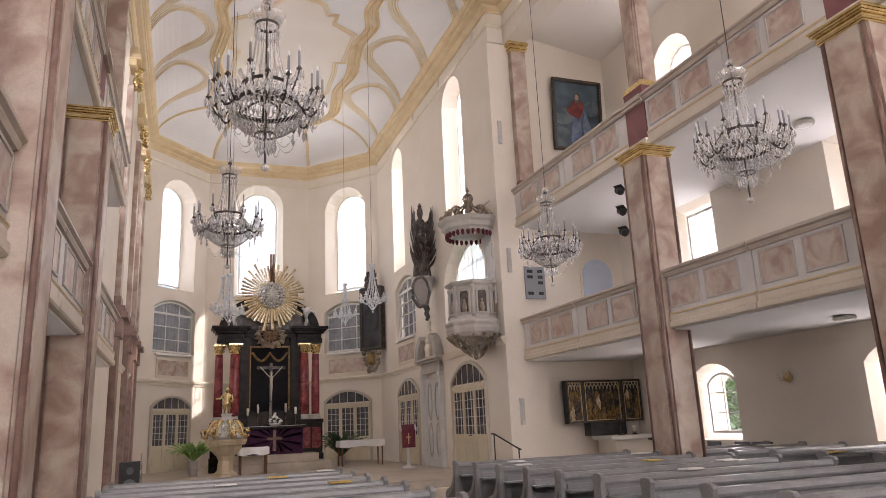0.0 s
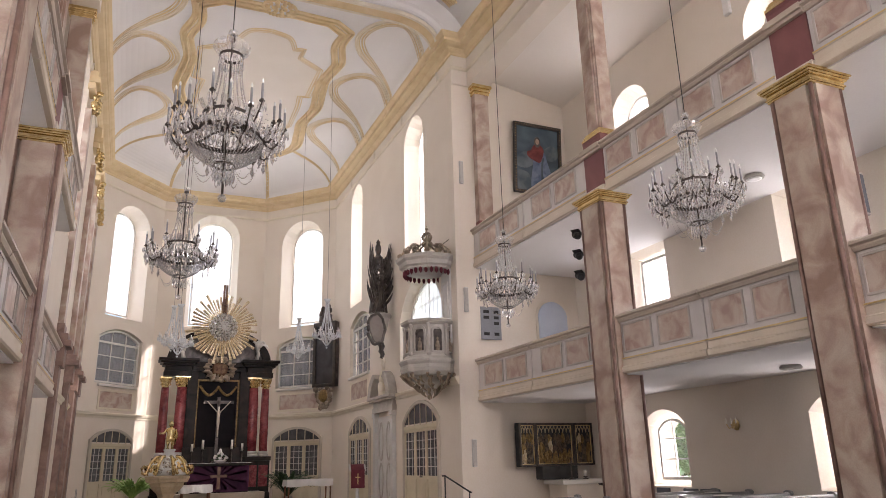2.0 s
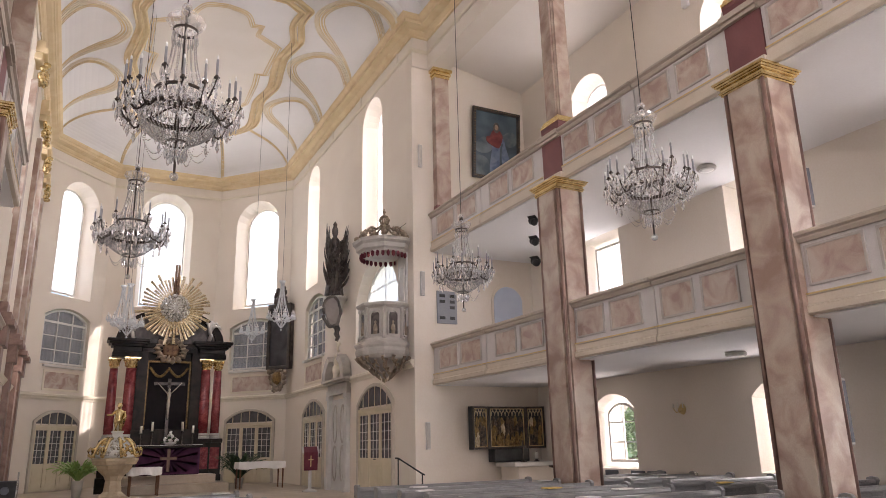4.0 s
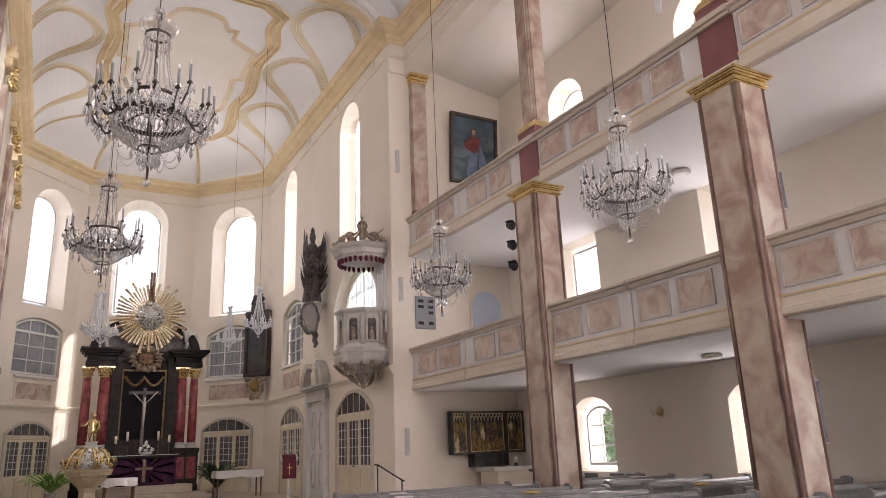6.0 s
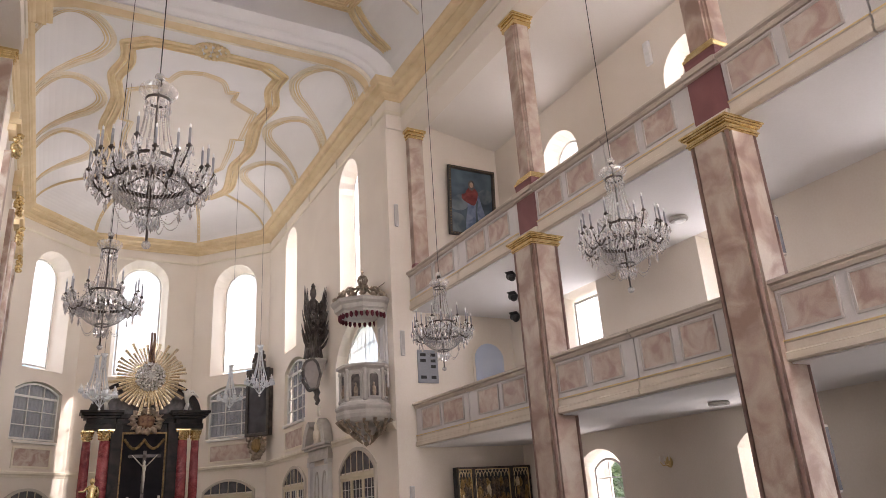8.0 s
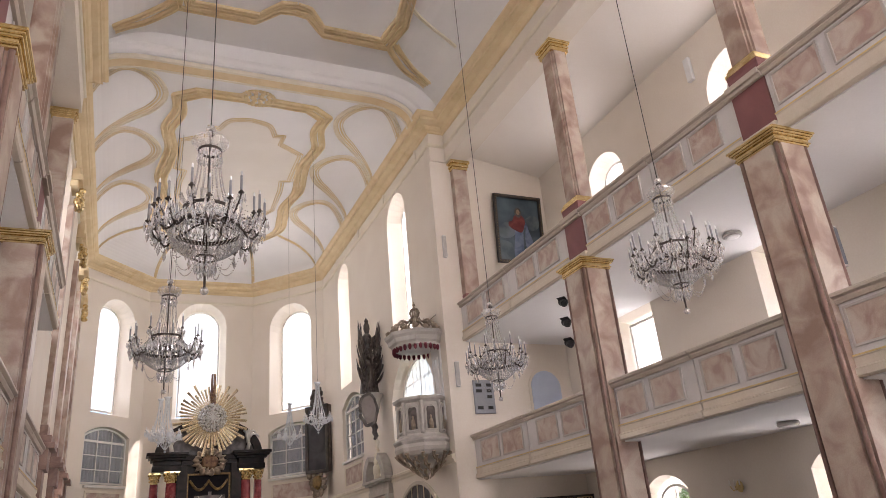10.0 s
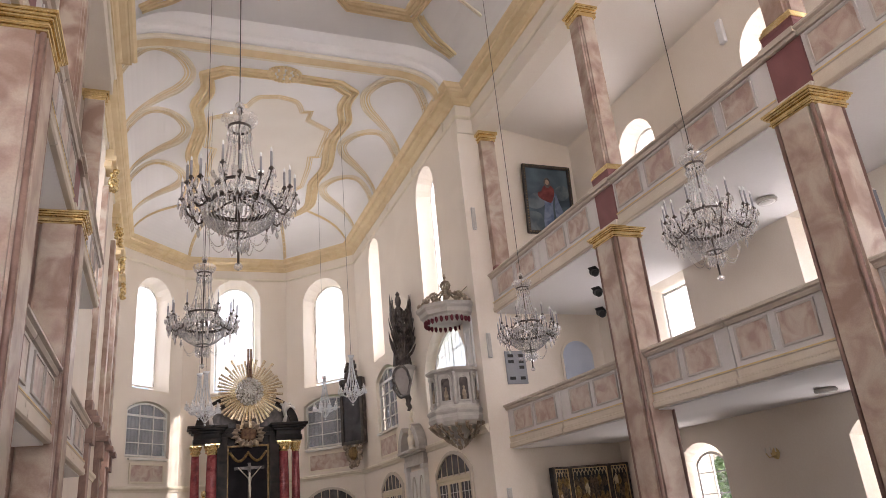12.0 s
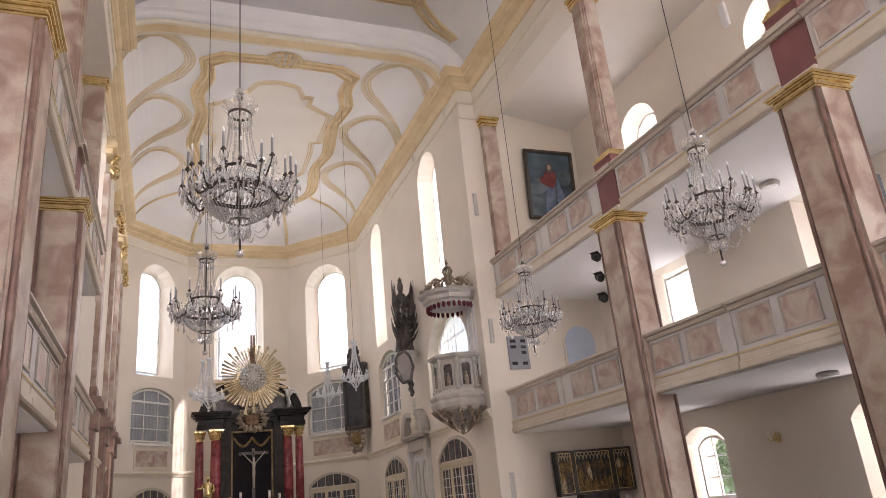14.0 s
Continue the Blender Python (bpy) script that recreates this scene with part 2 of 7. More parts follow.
def part(name, bm, material, parent, label="", smooth=False, bevel=0.0):
    ob = link(name, bm, material, smooth)
    ob.parent = parent
    if parent is not None and parent.parent is None:
        ob.matrix_parent_inverse = Matrix.Identity(4)
    if label:
        ob["label"] = label
    if bevel:
        b = ob.modifiers.new("bevel", "BEVEL")
        b.width, b.segments, b.limit_method = bevel, 2, "ANGLE"
    return ob


def thing(name, label, category, at=(0, 0, 0), rz=0, group="", kind=""):
    ob = new(name)
    ob.empty_display_size = 0.1
    ob.matrix_basis = pose(*at, 0, 0, rz)
    return tagged(ob, label, category, group, kind)


def box(bm, x0, x1, y0, y1, z0, z1, m=None):
    vs = [bm.verts.new((x, y, z)) for x in (x0, x1) for y in (y0, y1) for z in (z0, z1)]
    for f in ((0, 1, 3, 2), (4, 6, 7, 5), (0, 4, 5, 1), (2, 3, 7, 6), (0, 2, 6, 4), (1, 5, 7, 3)):
        bm.faces.new([vs[i] for i in f])
    if m is not None:
        bmesh.ops.transform(bm, matrix=m, verts=vs)
    return vs


def lathe(bm, profile, seg=16, at=(0, 0, 0), squash=(1, 1), turn=0.0, caps=True):
    """Rings of (radius, height) round a vertical axis."""
    rings = []
    for r, z in profile:
        if r < 1e-5:
            rings.append([bm.verts.new((at[0], at[1], at[2] + z))])
        else:
            rings.append([bm.verts.new((at[0] + squash[0] * r * math.cos(turn + 2 * math.pi * i / seg),
                                        at[1] + squash[1] * r * math.sin(turn + 2 * math.pi * i / seg), at[2] + z)) for i in range(seg)])
    for a, b in zip(rings, rings[1:]):
        for i in range(seg):
            j = (i + 1) % seg
            if len(a) == 1 and len(b) == 1:
                continue
            if len(a) == 1:
                bm.faces.new((a[0], b[i], b[j]))
            elif len(b) == 1:
                bm.faces.new((a[i], a[j], b[0]))
            else:
                bm.faces.new((a[i], a[j], b[j], b[i]))
    for ring in (rings[0], rings[-1]):
        if caps and len(ring) > 2:
            bm.faces.new(ring)


def tube(bm, pts, r, seg=6, r1=None):
    """A round bar along points, from radius r to r1."""
    pts = [Vector(p) for p in pts]
    r1 = r if r1 is None else r1
    rings = []
    for k, p in enumerate(pts):
        way = (pts[min(k + 1, len(pts) - 1)] - pts[max(k - 1, 0)]).normalized()
        side = way.cross(Vector((0, 0, 1)))
        side = side.normalized() if side.length > 1e-3 else Vector((1, 0, 0))
        up = side.cross(way)
        rad = r + (r1 - r) * k / max(1, len(pts) - 1)
        rings.append([bm.verts.new(p + rad * (math.cos(a) * side + math.sin(a) * up)) for a in (2 * math.pi * i / seg for i in range(seg))])
    for a, b in zip(rings, rings[1:]):
        for i in range(seg):
            bm.faces.new((a[i], a[(i + 1) % seg], b[(i + 1) % seg], b[i]))
    bm.faces.new(rings[0])
    bm.faces.new(rings[-1])


def blob(bm, at, r, squash=(1, 1, 1), seg=8):
    """A small knobbly lump."""
    made = bmesh.ops.create_icosphere(bm, subdivisions=1 if seg < 10 else 2, radius=1.0)["verts"]
    for v in made:
        k = 1 + 0.18 * noise.noise(v.co * 2.3 + Vector(at) * 3.1)
        v.co = Vector(at) + Vector((v.co.x * r * squash[0] * k, v.co.y * r * squash[1] * k, v.co.z * r * squash[2] * k))


def cornice(bm, path, profile, closed=False):
    """A moulding: profile points (out, z) swept along the plan path; out is to the left of the path, mitred at corners."""
    path = [Vector((p[0], p[1])) for p in path]
    n = len(path)
    rows = []
    for k, p in enumerate(path):
        a = path[(k - 1) % n] if (closed or k > 0) else None
        b = path[(k + 1) % n] if (closed or k < n - 1) else None
        d0 = (p - a).normalized() if a is not None else None
        d1 = (b - p).normalized() if b is not None else None
        d0, d1 = d0 or d1, d1 or d0
        n0, n1 = Vector((-d0.y, d0.x)), Vector((-d1.y, d1.x))
        mit = (n0 + n1).normalized()
        mit = mit / max(0.35, mit.dot(n0))
        rows.append([bm.verts.new((p.x + mit.x * o, p.y + mit.y * o, z)) for o, z in profile])
    for k in range(n if closed else n - 1):
        a, b = rows[k], rows[(k + 1) % n]
        for i in range(len(profile)):
            j = (i + 1) % len(profile)
            bm.faces.new((a[i], a[j], b[j], b[i]))
    if not closed:
        bm.faces.new(rows[0])
        bm.faces.new(rows[-1])


def arch_loop(cx, w, z0, z1, rise, seg=12):
    """An opening's outline in (s, z): foot at z0, crown at z1, arched by rise (0 is square)."""
    a, b = cx - w / 2, cx + w / 2
    if rise <= 0:
        return [(a, z0), (b, z0), (b, z1), (a, z1)]
    rad = (w * w / 4 + rise * rise) / (2 * rise)
    half = math.asin(min(1.0, w / 2 / rad)) if rise <= w / 2 else math.pi / 2
    zc = z1 - rad
    pts = [(a, z0), (b, z0)]
    for i in range(seg + 1):
        t = half - 2 * half * i / seg
        pts.append((cx + rad * math.sin(t), zc + rad * math.cos(t)))
    return pts


class Plane:
    """A wall's plane: s runs from p towards q, depth goes out of the place, to the left of that way."""

    def __init__(self, p, q):
        self.p, d = Vector((p[0], p[1], 0)), Vector((q[0] - p[0], q[1] - p[1], 0))
        self.length, self.d = d.length, d.normalized()
        self.n = Vector((-self.d.y, self.d.x, 0))

    def at(self, s, z, depth=0.0):
        v = self.p + self.d * s + self.n * depth
        return Vector((v.x, v.y, z))

    def basis(self, s=0, z=0, depth=0.0):
        """Local x along the wall, y out of the place, z up."""
        m = Matrix((self.d, self.n, (0, 0, 1))).transposed().to_4x4()
        m.translation = self.at(s, z, depth)
        return m


def holed(bm, put, outer, holes, d0, d1, splay=None):
    """A slab between depths d0 and d1 with arched holes through it; splay: the holes' outlines at d1."""
    for depth, loops in ((d0, [outer] + holes), (d1, [outer] + (splay or holes))):
        edges, rings = [], []
        for loop in loops:
            vs = [bm.verts.new(put(s, z, depth)) for s, z in loop]
            rings.append(vs)
            edges += [bm.edges.new((vs[i], vs[(i + 1) % len(vs)])) for i in range(len(vs))]
        bmesh.ops.triangle_fill(bm, use_beauty=True, use_dissolve=False, edges=edges)
        if depth == d0:
            front = rings
        else:
            for a, b in zip(front, rings):
                for i in range(len(a)):
                    j = (i + 1) % len(a)
                    bm.faces.new((a[i], a[j], b[j], b[i]))


def ring_prism(bm, put, loop, inner, d0, d1):
    """A frame between two outlines with the same number of points."""
    a = [[bm.verts.new(put(s, z, d)) for s, z in lp] for d in (d0, d1) for lp in (loop, inner)]
    n = len(loop)
    for i in range(n):
        j = (i + 1) % n
        bm.faces.new((a[0][i], a[0][j], a[1][j], a[1][i]))
        bm.faces.new((a[2][i], a[3][i], a[3][j], a[2][j]))
        bm.faces.new((a[0][i], a[2][i], a[2][j], a[0][j]))
        bm.faces.new((a[1][i], a[1][j], a[3][j], a[3][i]))


def solid(bm, put, loop, d0, d1):
    a = [bm.verts.new(put(s, z, d0)) for s, z in loop]
    b = [bm.verts.new(put(s, z, d1)) for s, z in loop]
    bm.faces.new(a)
    bm.faces.new(b)
    for i in range(len(a)):
        j = (i + 1) % len(a)
        bm.faces.new((a[i], a[j], b[j], b[i]))


def shrink(cx, w, z0, z1, rise, e, foot=None):
    k = (w - 2 * e) / w
    return arch_loop(cx, w - 2 * e, z0 + (e if foot is None else foot), z1 - e, rise * k)


def plain(s, z, d):
    return Vector((s, d, z))

# ---------------------------------------------------------------- measures of the place
XG, XGL = 7.5, -1.40            # gallery fronts
XPL = -1.34                     # north parapets
XW, XWL = 10.4, -4.15           # outer walls
XC, XCL = 7.0, -1.7             # choir walls
Y0, YA, YB = 15.2, 26.6, 29.1   # choir arch, bend of the apse, its back wall
APR, APL = 4.65, 0.62           # corners of the back wall
AXIS = 2.65
YW = -9.5                       # west wall
ZL, ZU = 2.9, 6.12              # undersides of the galleries' fronts
RAIL = 0.98
ZC = 12.35                      # top of the main cornice
CHANCEL = 0.35
COLS = [10.05, 5.65, 1.25, -3.15, -7.55]
COLSN = [10.72, 6.30, 1.90, -2.5, -6.9]   # the north row stands a little further east
WINS = [12.4, 8.1, 3.75, -0.6, -5.0]

win_count = [0]
door_count = [0]


def window(plane, cx, w, z0, z1, rise, depth, cols, rows, bar=0.022, label="tall arched window with white frame and small panes", split=None, power=0, lamp_at=0.25, curtain=False, frame_mat=None, glass=None, tilt=0.0):
    """A glazed window in the wall's opening: frame, glazing bars, panes; a lamp in the opening for the sky."""
    win_count[0] += 1
    m = plane.basis(cx, 0, depth)
    ob = thing("window_%d" % win_count[0], label, "window", kind="structure")
    ob.matrix_basis = m
    fm = frame_mat or FRAMEW
    bm = bmesh.new()
    ring_prism(bm, plain, arch_loop(0, w, z0, z1, rise), shrink(0, w, z0, z1, rise, 0.06), -0.04, 0.06)
    part("window_frame", bm, fm, ob, bevel=0.008)

    def top(s):
        if rise <= 0:
            return z1
        rad = (w * w / 4 + rise * rise) / (2 * rise)
        return z1 - rad + math.sqrt(max(0, rad * rad - s * s))
    # bars go behind the whitened panes, so the imitated glare swallows them
    far = 0.03 if glass is None and not curtain else 0.0
    for i in range(1, cols):
        s = -w / 2 + w * i / cols
        bm = bmesh.new()
        b = bar * (2.2 if split and cols % 2 == 0 and i == cols // 2 else 1)
        box(bm, s - b / 2, s + b / 2, far - 0.02, far + 0.02, z0 + 0.05, top(s) - 0.05)
        part("glazing_bar", bm, fm, ob)
    for i in range(1, rows):
        z = z0 + (z1 - z0) * i / rows
        b = bar * (2.4 if split and abs(i / rows - split) < 0.5 / rows else 1)
        half = w / 2 - 0.05
        if rise > 0 and z > z1 - rise:
            rad = (w * w / 4 + rise * rise) / (2 * rise)
            half = min(half, math.sqrt(max(0.0, rad * rad - (z - z1 + rad) ** 2)) - 0.03)
        if half > 0.05:
            bm = bmesh.new()
            box(bm, -half, half, far - 0.018, far + 0.018, z - b / 2, z + b / 2)
            part("glazing_bar", bm, fm, ob)
    bm = bmesh.new()
    solid(bm, plain, shrink(0, w, z0, z1, rise, 0.05), 0.0, 0.006)
    p = part("pane", bm, glass or (GLASS if curtain else GLARE), ob)
    p.visible_shadow = False
    if curtain:
        bm = bmesh.new()
        n = 40
        lo = [bm.verts.new((-w / 2 + w * i / n, 0.12 + 0.03 * math.sin(i * 1.9), z0)) for i in range(n + 1)]
        hi = [bm.verts.new((-w / 2 + w * i / n, 0.12 + 0.03 * math.sin(i * 1.9), top(-w / 2 + w * i / n))) for i in range(n + 1)]
        for i in range(n):
            bm.faces.new((lo[i], lo[i + 1], hi[i + 1], hi[i]))
        part("curtain", bm, CURTAIN, ob, "grey net curtain", smooth=True)
    if power:
        c = plane.at(cx, (z0 + z1) / 2, depth + lamp_at)
        window_light(c.x, c.y, c.z, w, z1 - z0, -plane.n + Vector((0, 0, tilt)), power)
    return ob


def splayed(cx, w, z0, z1, rise, e=0.18, foot=0.12):
    """Inner and outer outline of a splayed reveal round a window of that size."""
    return arch_loop(cx, w + 2 * e, z0 - foot, z1 + e, (rise * (w + 2 * e) / w) if rise else 0), arch_loop(cx, w, z0, z1, rise)


def wall(name, plane, z0, z1, openings, thick=0.7, label="cream plastered wall", s0=0.0, s1=None, material=None):
    bm = bmesh.new()
    s1 = plane.length if s1 is None else s1
    inner = [a for a, b in openings]
    outer = [b for a, b in openings]
    holed(bm, plane.at, [(s0, z0), (s1, z0), (s1, z1), (s0, z1)], inner, 0.0, thick, outer)
    ob = link(name, bm, material or PLASTER)
    return tagged(ob, label, "wall", kind="structure")


# ---------------------------------------------------------------- floors
bm = bmesh.new()
box(bm, XWL - 1, XW + 1, YW - 1, Y0 + 0.25, -0.3, 0.0)
tagged(link("floor", bm, FLOORM), "worn pale stone church floor", "floor", kind="structure")
bm = bmesh.new()
box(bm, XCL - 0.5, XC + 0.5, Y0 + 0.62, YB + 0.5, -0.3, CHANCEL)
box(bm, XCL + 0.0, XC, Y0 + 0.30, Y0 + 0.62, -0.3, CHANCEL / 2)
tagged(link("floor_chancel", bm, FLOORM), "raised pale stone chancel floor with two steps", "floor", kind="structure")
bm = bmesh.new()
box(bm, -300, 300, -300, 300, -0.8, -0.5)
tagged(link("ground", bm, FOLIAGE), "green lawn outside the church", "ground", kind="structure")

# ---------------------------------------------------------------- outer walls of the nave
PR = Plane((XW, Y0 + 0.35), (XW, YW))
PL = Plane((XWL, YW), (XWL, Y0 + 0.35))
ops, opl = [], []
for y in WINS:
    for z0, z1, w, rise in ((1.10, 2.35, 0.95, 0.22), (4.15, 5.92, 1.0, 0.0), (8.2, 10.0, 1.05, 0.52)):
        ops.append(splayed(Y0 + 0.35 - y, w, z0, z1, rise))
        opl.append(splayed(y - YW, w, z0, z1, rise))
wall("wall_south", PR, 0, 11.6, ops, 0.7)
wall("wall_north", PL, 0, 11.6, opl, 0.7)
# windows of PL are unseen, assumed from the south side to bring in light
for y in WINS[:4]:
    s, sl = Y0 + 0.35 - y, y - YW
    window(PR, s, 0.95, 1.10, 2.35, 0.22, 0.27, 2, 3, bar=0.024, label="low segment-arched window onto greenery", power=P_LOW, glass=GLASS)
    window(PL, sl, 0.95, 1.10, 2.35, 0.22, 0.4, 2, 3, bar=0.024, label="low segment-arched window onto greenery", power=P_LOW * 0.8, glass=GLASS)
    window(PR, s, 1.0, 4.15, 5.92, 0.0, 0.32, 2, 3, label="bright square-headed gallery window", power=P_GAL, tilt=0.3)
    window(PR, s, 1.05, 8.2, 10.0, 0.52, 0.4, 2, 3, label="bright round-arched upper gallery window", power=P_UP, tilt=1.0)
    window(PL, sl, 1.0, 4.15, 5.92, 0.0, 0.55, 2, 3, label="bright square-headed gallery window", power=P_GAL * 0.6, tilt=0.3)
    window(PL, sl, 1.05, 8.2, 10.0, 0.52, 0.55, 2, 3, label="bright round-arched upper gallery window", power=P_UP * 0.35, tilt=0.6)
# west wall behind; its unseen windows and lamps are added to brighten the nave
PWEST = Plane((XW, YW), (XWL, YW))
wall("wall_west", PWEST, 0, 14, [splayed(XW - x, 1.6, 5.5, 10.5, 0.8) for x in (0.2, 6.0)], 0.7)
for x in (0.2, 6.0):
    window(PWEST, XW - x, 1.6, 5.5, 10.5, 0.8, 0.5, 3, 6, power=P_WEST_FILL)
# east ends of the aisles, and the arch's piers
for name, a, b in (("wall_east_south", (XC, Y0), (XW, Y0)), ("wall_east_north", (XWL, Y0), (XCL, Y0))):
    bm = bmesh.new()
    box(bm, a[0], b[0], Y0, Y0 + 0.35, 0, 12.42)
    tagged(link(name, bm, PLASTER), "cream plastered end wall of the aisle", "wall", kind="structure")

# ---------------------------------------------------------------- choir walls
PCR = Plane((XC, YA), (XC, Y0 + 0.35))     # s = YA - y
PCL = Plane((XCL, Y0 + 0.35), (XCL, YA))
PAR = Plane((APR, YB), (XC, YA))
PAB = Plane((APL, YB), (APR, YB))
PAL = Plane((XCL, YA), (APL, YB))
CW = ((17.98, 1.16), (23.72, 0.98))
op = [splayed(YA - y, w, 7.25, 11.25, w / 2, 0.2, 0.3) for y, w in CW]
op += [splayed(YA - 17.68, 2.80, 3.95, 6.40, 0.95, 0.12, 0.02), splayed(YA - 23.2, 2.15, 4.45, 6.5, 0.34, 0.08, 0.05)]
wall("wall_choir_south", PCR, 0, 12.4, op, 0.7)
for y, w in CW:
    window(PCR, YA - y, w, 7.25, 11.25, w / 2, 0.44, 3, 6, power=P_CHO)
window(PCR, YA - 17.68, 2.80, 3.95, 6.40, 0.95, 0.3, 10, 4, bar=0.03, label="arched barred window behind the pulpit", power=7, split=0.5)
window(PCR, YA - 23.2, 2.15, 4.45, 6.5, 0.34, 0.12, 4, 5, bar=0.035, label="segment-arched gallery window with grey curtains", curtain=True, split=0.75)
op = [splayed(y - Y0 - 0.35, w, 7.25, 11.25, w / 2, 0.2, 0.3) for y, w in CW]
wall("wall_choir_north", PCL, 0, 12.4, op, 0.7)
# north choir windows are unseen, mirrored from the south wall to bring in light
for y, w in CW:
    window(PCL, y - Y0 - 0.35, w, 7.25, 11.25, w / 2, 0.5, 3, 6, power=P_CHO * 0.7)
for name, pl, zt, wt, wc, shift in (("wall_apse_south", PAR, 11.05, 1.58, 2.15, 0.20), ("wall_apse_east", PAB, 11.35, 1.52, 0, 0), ("wall_apse_north", PAL, 10.95, 1.40, 1.98, 0.14)):
    c = pl.length / 2 + shift
    cw = pl.length / 2 + (0.0 if pl is PAB else 0.12 if pl is PAR else 0.15)
    op = [splayed(cw, wt, 7.05, zt, wt / 2, 0.2, 0.2)]
    if wc:
        op.append(splayed(c, wc, 4.5, 6.38, 0.30, 0.05, 0.03))
    wall(name, pl, 0, 12.4, op, 0.8)
    window(pl, cw, wt, 7.05, zt, wt / 2, 0.58, 2, 3, bar=0.022, power=P_APSE)
    if wc:
        window(pl, c, wc, 4.5, 6.38, 0.30, 0.12, 3, 4, bar=0.03, label="segment-arched gallery window with grey curtains", curtain=True, split=0.75)

# cornice, running from the nave's beams round the pier heads into the choir, and belt course
profile = [(0.0, 11.92), (0.04, 11.92), (0.05, 11.97), (0.10, 12.0), (0.14, 12.05), (0.14, 12.08), (0.26, 12.11), (0.30, 12.14), (0.33, 12.14), (0.33, 12.22), (0.38, 12.24), (0.44, 12.30), (0.44, 12.35), (0.0, 12.35)]
bead_profile = [(0.0, 11.50), (0.03, 11.50), (0.055, 11.53), (0.055, 11.57), (0.03, 11.60), (0.0, 11.60)]
choir_path = [(XCL, Y0 + 0.02), (XCL, YA), (APL, YB), (APR, YB), (XC, YA), (XC, Y0 + 0.02)][::-1]
YP = Y0 - 0.06
whole = [(XG - 0.05, YW), (XG - 0.05, YP), (XC, YP), (XC, YA), (APR, YB), (APL, YB), (XCL, YA), (XCL, YP), (XGL + 0.05, YP), (XGL + 0.05, YW)]
bm = bmesh.new()
cornice(bm, whole, profile)
tagged(link("trim_cornice", bm, STUCCO), "ochre stucco cornice round nave and choir", "cornice", kind="structure")
bm = bmesh.new()
cornice(bm, whole, bead_profile)
tagged(link("trim_frieze_bead", bm, CREAM), "thin cream bead under the plain frieze", "moulding", kind="structure")
# the frieze breaks forward in short joints
for k, y in enumerate((16.1, 18.9, 21.6, 24.4)):
    for x, out in ((XC, -1), (XCL, 1)):
        bm = bmesh.new()
        a, b = sorted((x + 0.002 * out, x + 0.035 * out))
        box(bm, a, b, y - 0.03, y + 0.03, 11.6, 11.94)
        tagged(link("trim_frieze_joint", bm, PLASTER), "narrow plaster break in the frieze", "moulding", kind="structure")
bm = bmesh.new()
cornice(bm, choir_path, [(0.0, 3.30), (0.03, 3.30), (0.05, 3.36), (0.09, 3.40), (0.10, 3.46), (0.0, 3.50)])
tagged(link("trim_choir_belt", bm, CREAM), "cream belt course above the doors", "moulding", kind="structure")
for name, a, b in (("south", XC, XG + 0.55), ("north", XGL - 0.55, XCL)):
    bm = bmesh.new()
    if name == "north":
        a, b = XGL - 0.7, XGL + 0.05
    box(bm, min(a, XCL - 0.05) if name == "north" else a, (XCL if name == "north" else b), YP, Y0 - 0.002, 11.085, 12.42)
    tagged(link("pier_head_" + name, bm, PLASTER), "plastered pier head beside the choir arch", "pier", kind="structure")

# ---------------------------------------------------------------- beams and ceilings
for name, xa, out in (("south", XG - 0.05, -1), ("north", XGL + 0.05, 1)):
    bm = bmesh.new()
    box(bm, min(xa, xa - out * 0.55), max(xa, xa - out * 0.55), YW, YP, 11.08, 12.3)
    tagged(link("beam_" + name, bm, PLASTER), "plastered beam above the upper gallery columns", "beam", kind="structure")


def coved(name, x0, x1, y0, y1, z0, rise, cove, label, ends=(True, True)):
    """A flat ceiling with rounded coves along its sides."""
    bm = bmesh.new()
    n = 10
    prof = [(x0 + cove * (1 - math.cos(math.pi / 2 * i / n)), z0 + rise * math.sin(math.pi / 2 * i / n)) for i in range(n + 1)]
    prof += [(x1 - (x - x0), z) for x, z in prof[::-1]]
    rows = [[bm.verts.new((x, y, z)) for x, z in prof] for y in (y0, y1)]
    for i in range(len(prof) - 1):
        bm.faces.new((rows[0][i], rows[1][i], rows[1][i + 1], rows[0][i + 1]))
    top = [[bm.verts.new((x, y, z0 + rise + 0.3)) for x in (x0 - 0.2, x1 + 0.2)] for y in (y0, y1)]
    bm.faces.new((top[0][0], top[0][1], top[1][1], top[1][0]))
    for k in (0, 1):
        bm.faces.new(rows[k] + [top[k][1], top[k][0]])
    ob = link(name, bm, CEILW, smooth=False)
    return tagged(ob, label, "ceiling", kind="structure")


coved("ceiling_nave", XGL + 0.0, XG - 0.0, YW - 0.2, Y0 - 0.02, ZC - 0.02, 1.35, 1.7, "white coved plaster ceiling of the nave")
# the choir's ceiling is a cove that follows the walls and a flat field
CH_RISE, CH_COVE, OUT = 0.62, 1.2, 0.36


def inset(o):
    """The choir's plan outline moved in by o from the walls; open to the nave."""
    path = [Vector(p) for p in choir_path]
    res = []
    for k, p in enumerate(path):
        d0 = (p - path[k - 1]).normalized() if k else None
        d1 = (path[k + 1] - p).normalized() if k < len(path) - 1 else None
        d0, d1 = d0 or d1, d1 or d0
        n0, n1 = Vector((-d0.y, d0.x)), Vector((-d1.y, d1.x))
        mit = (n0 + n1).normalized()
        mit = mit / mit.dot(n0)
        res.append(p + mit * o)
    return res


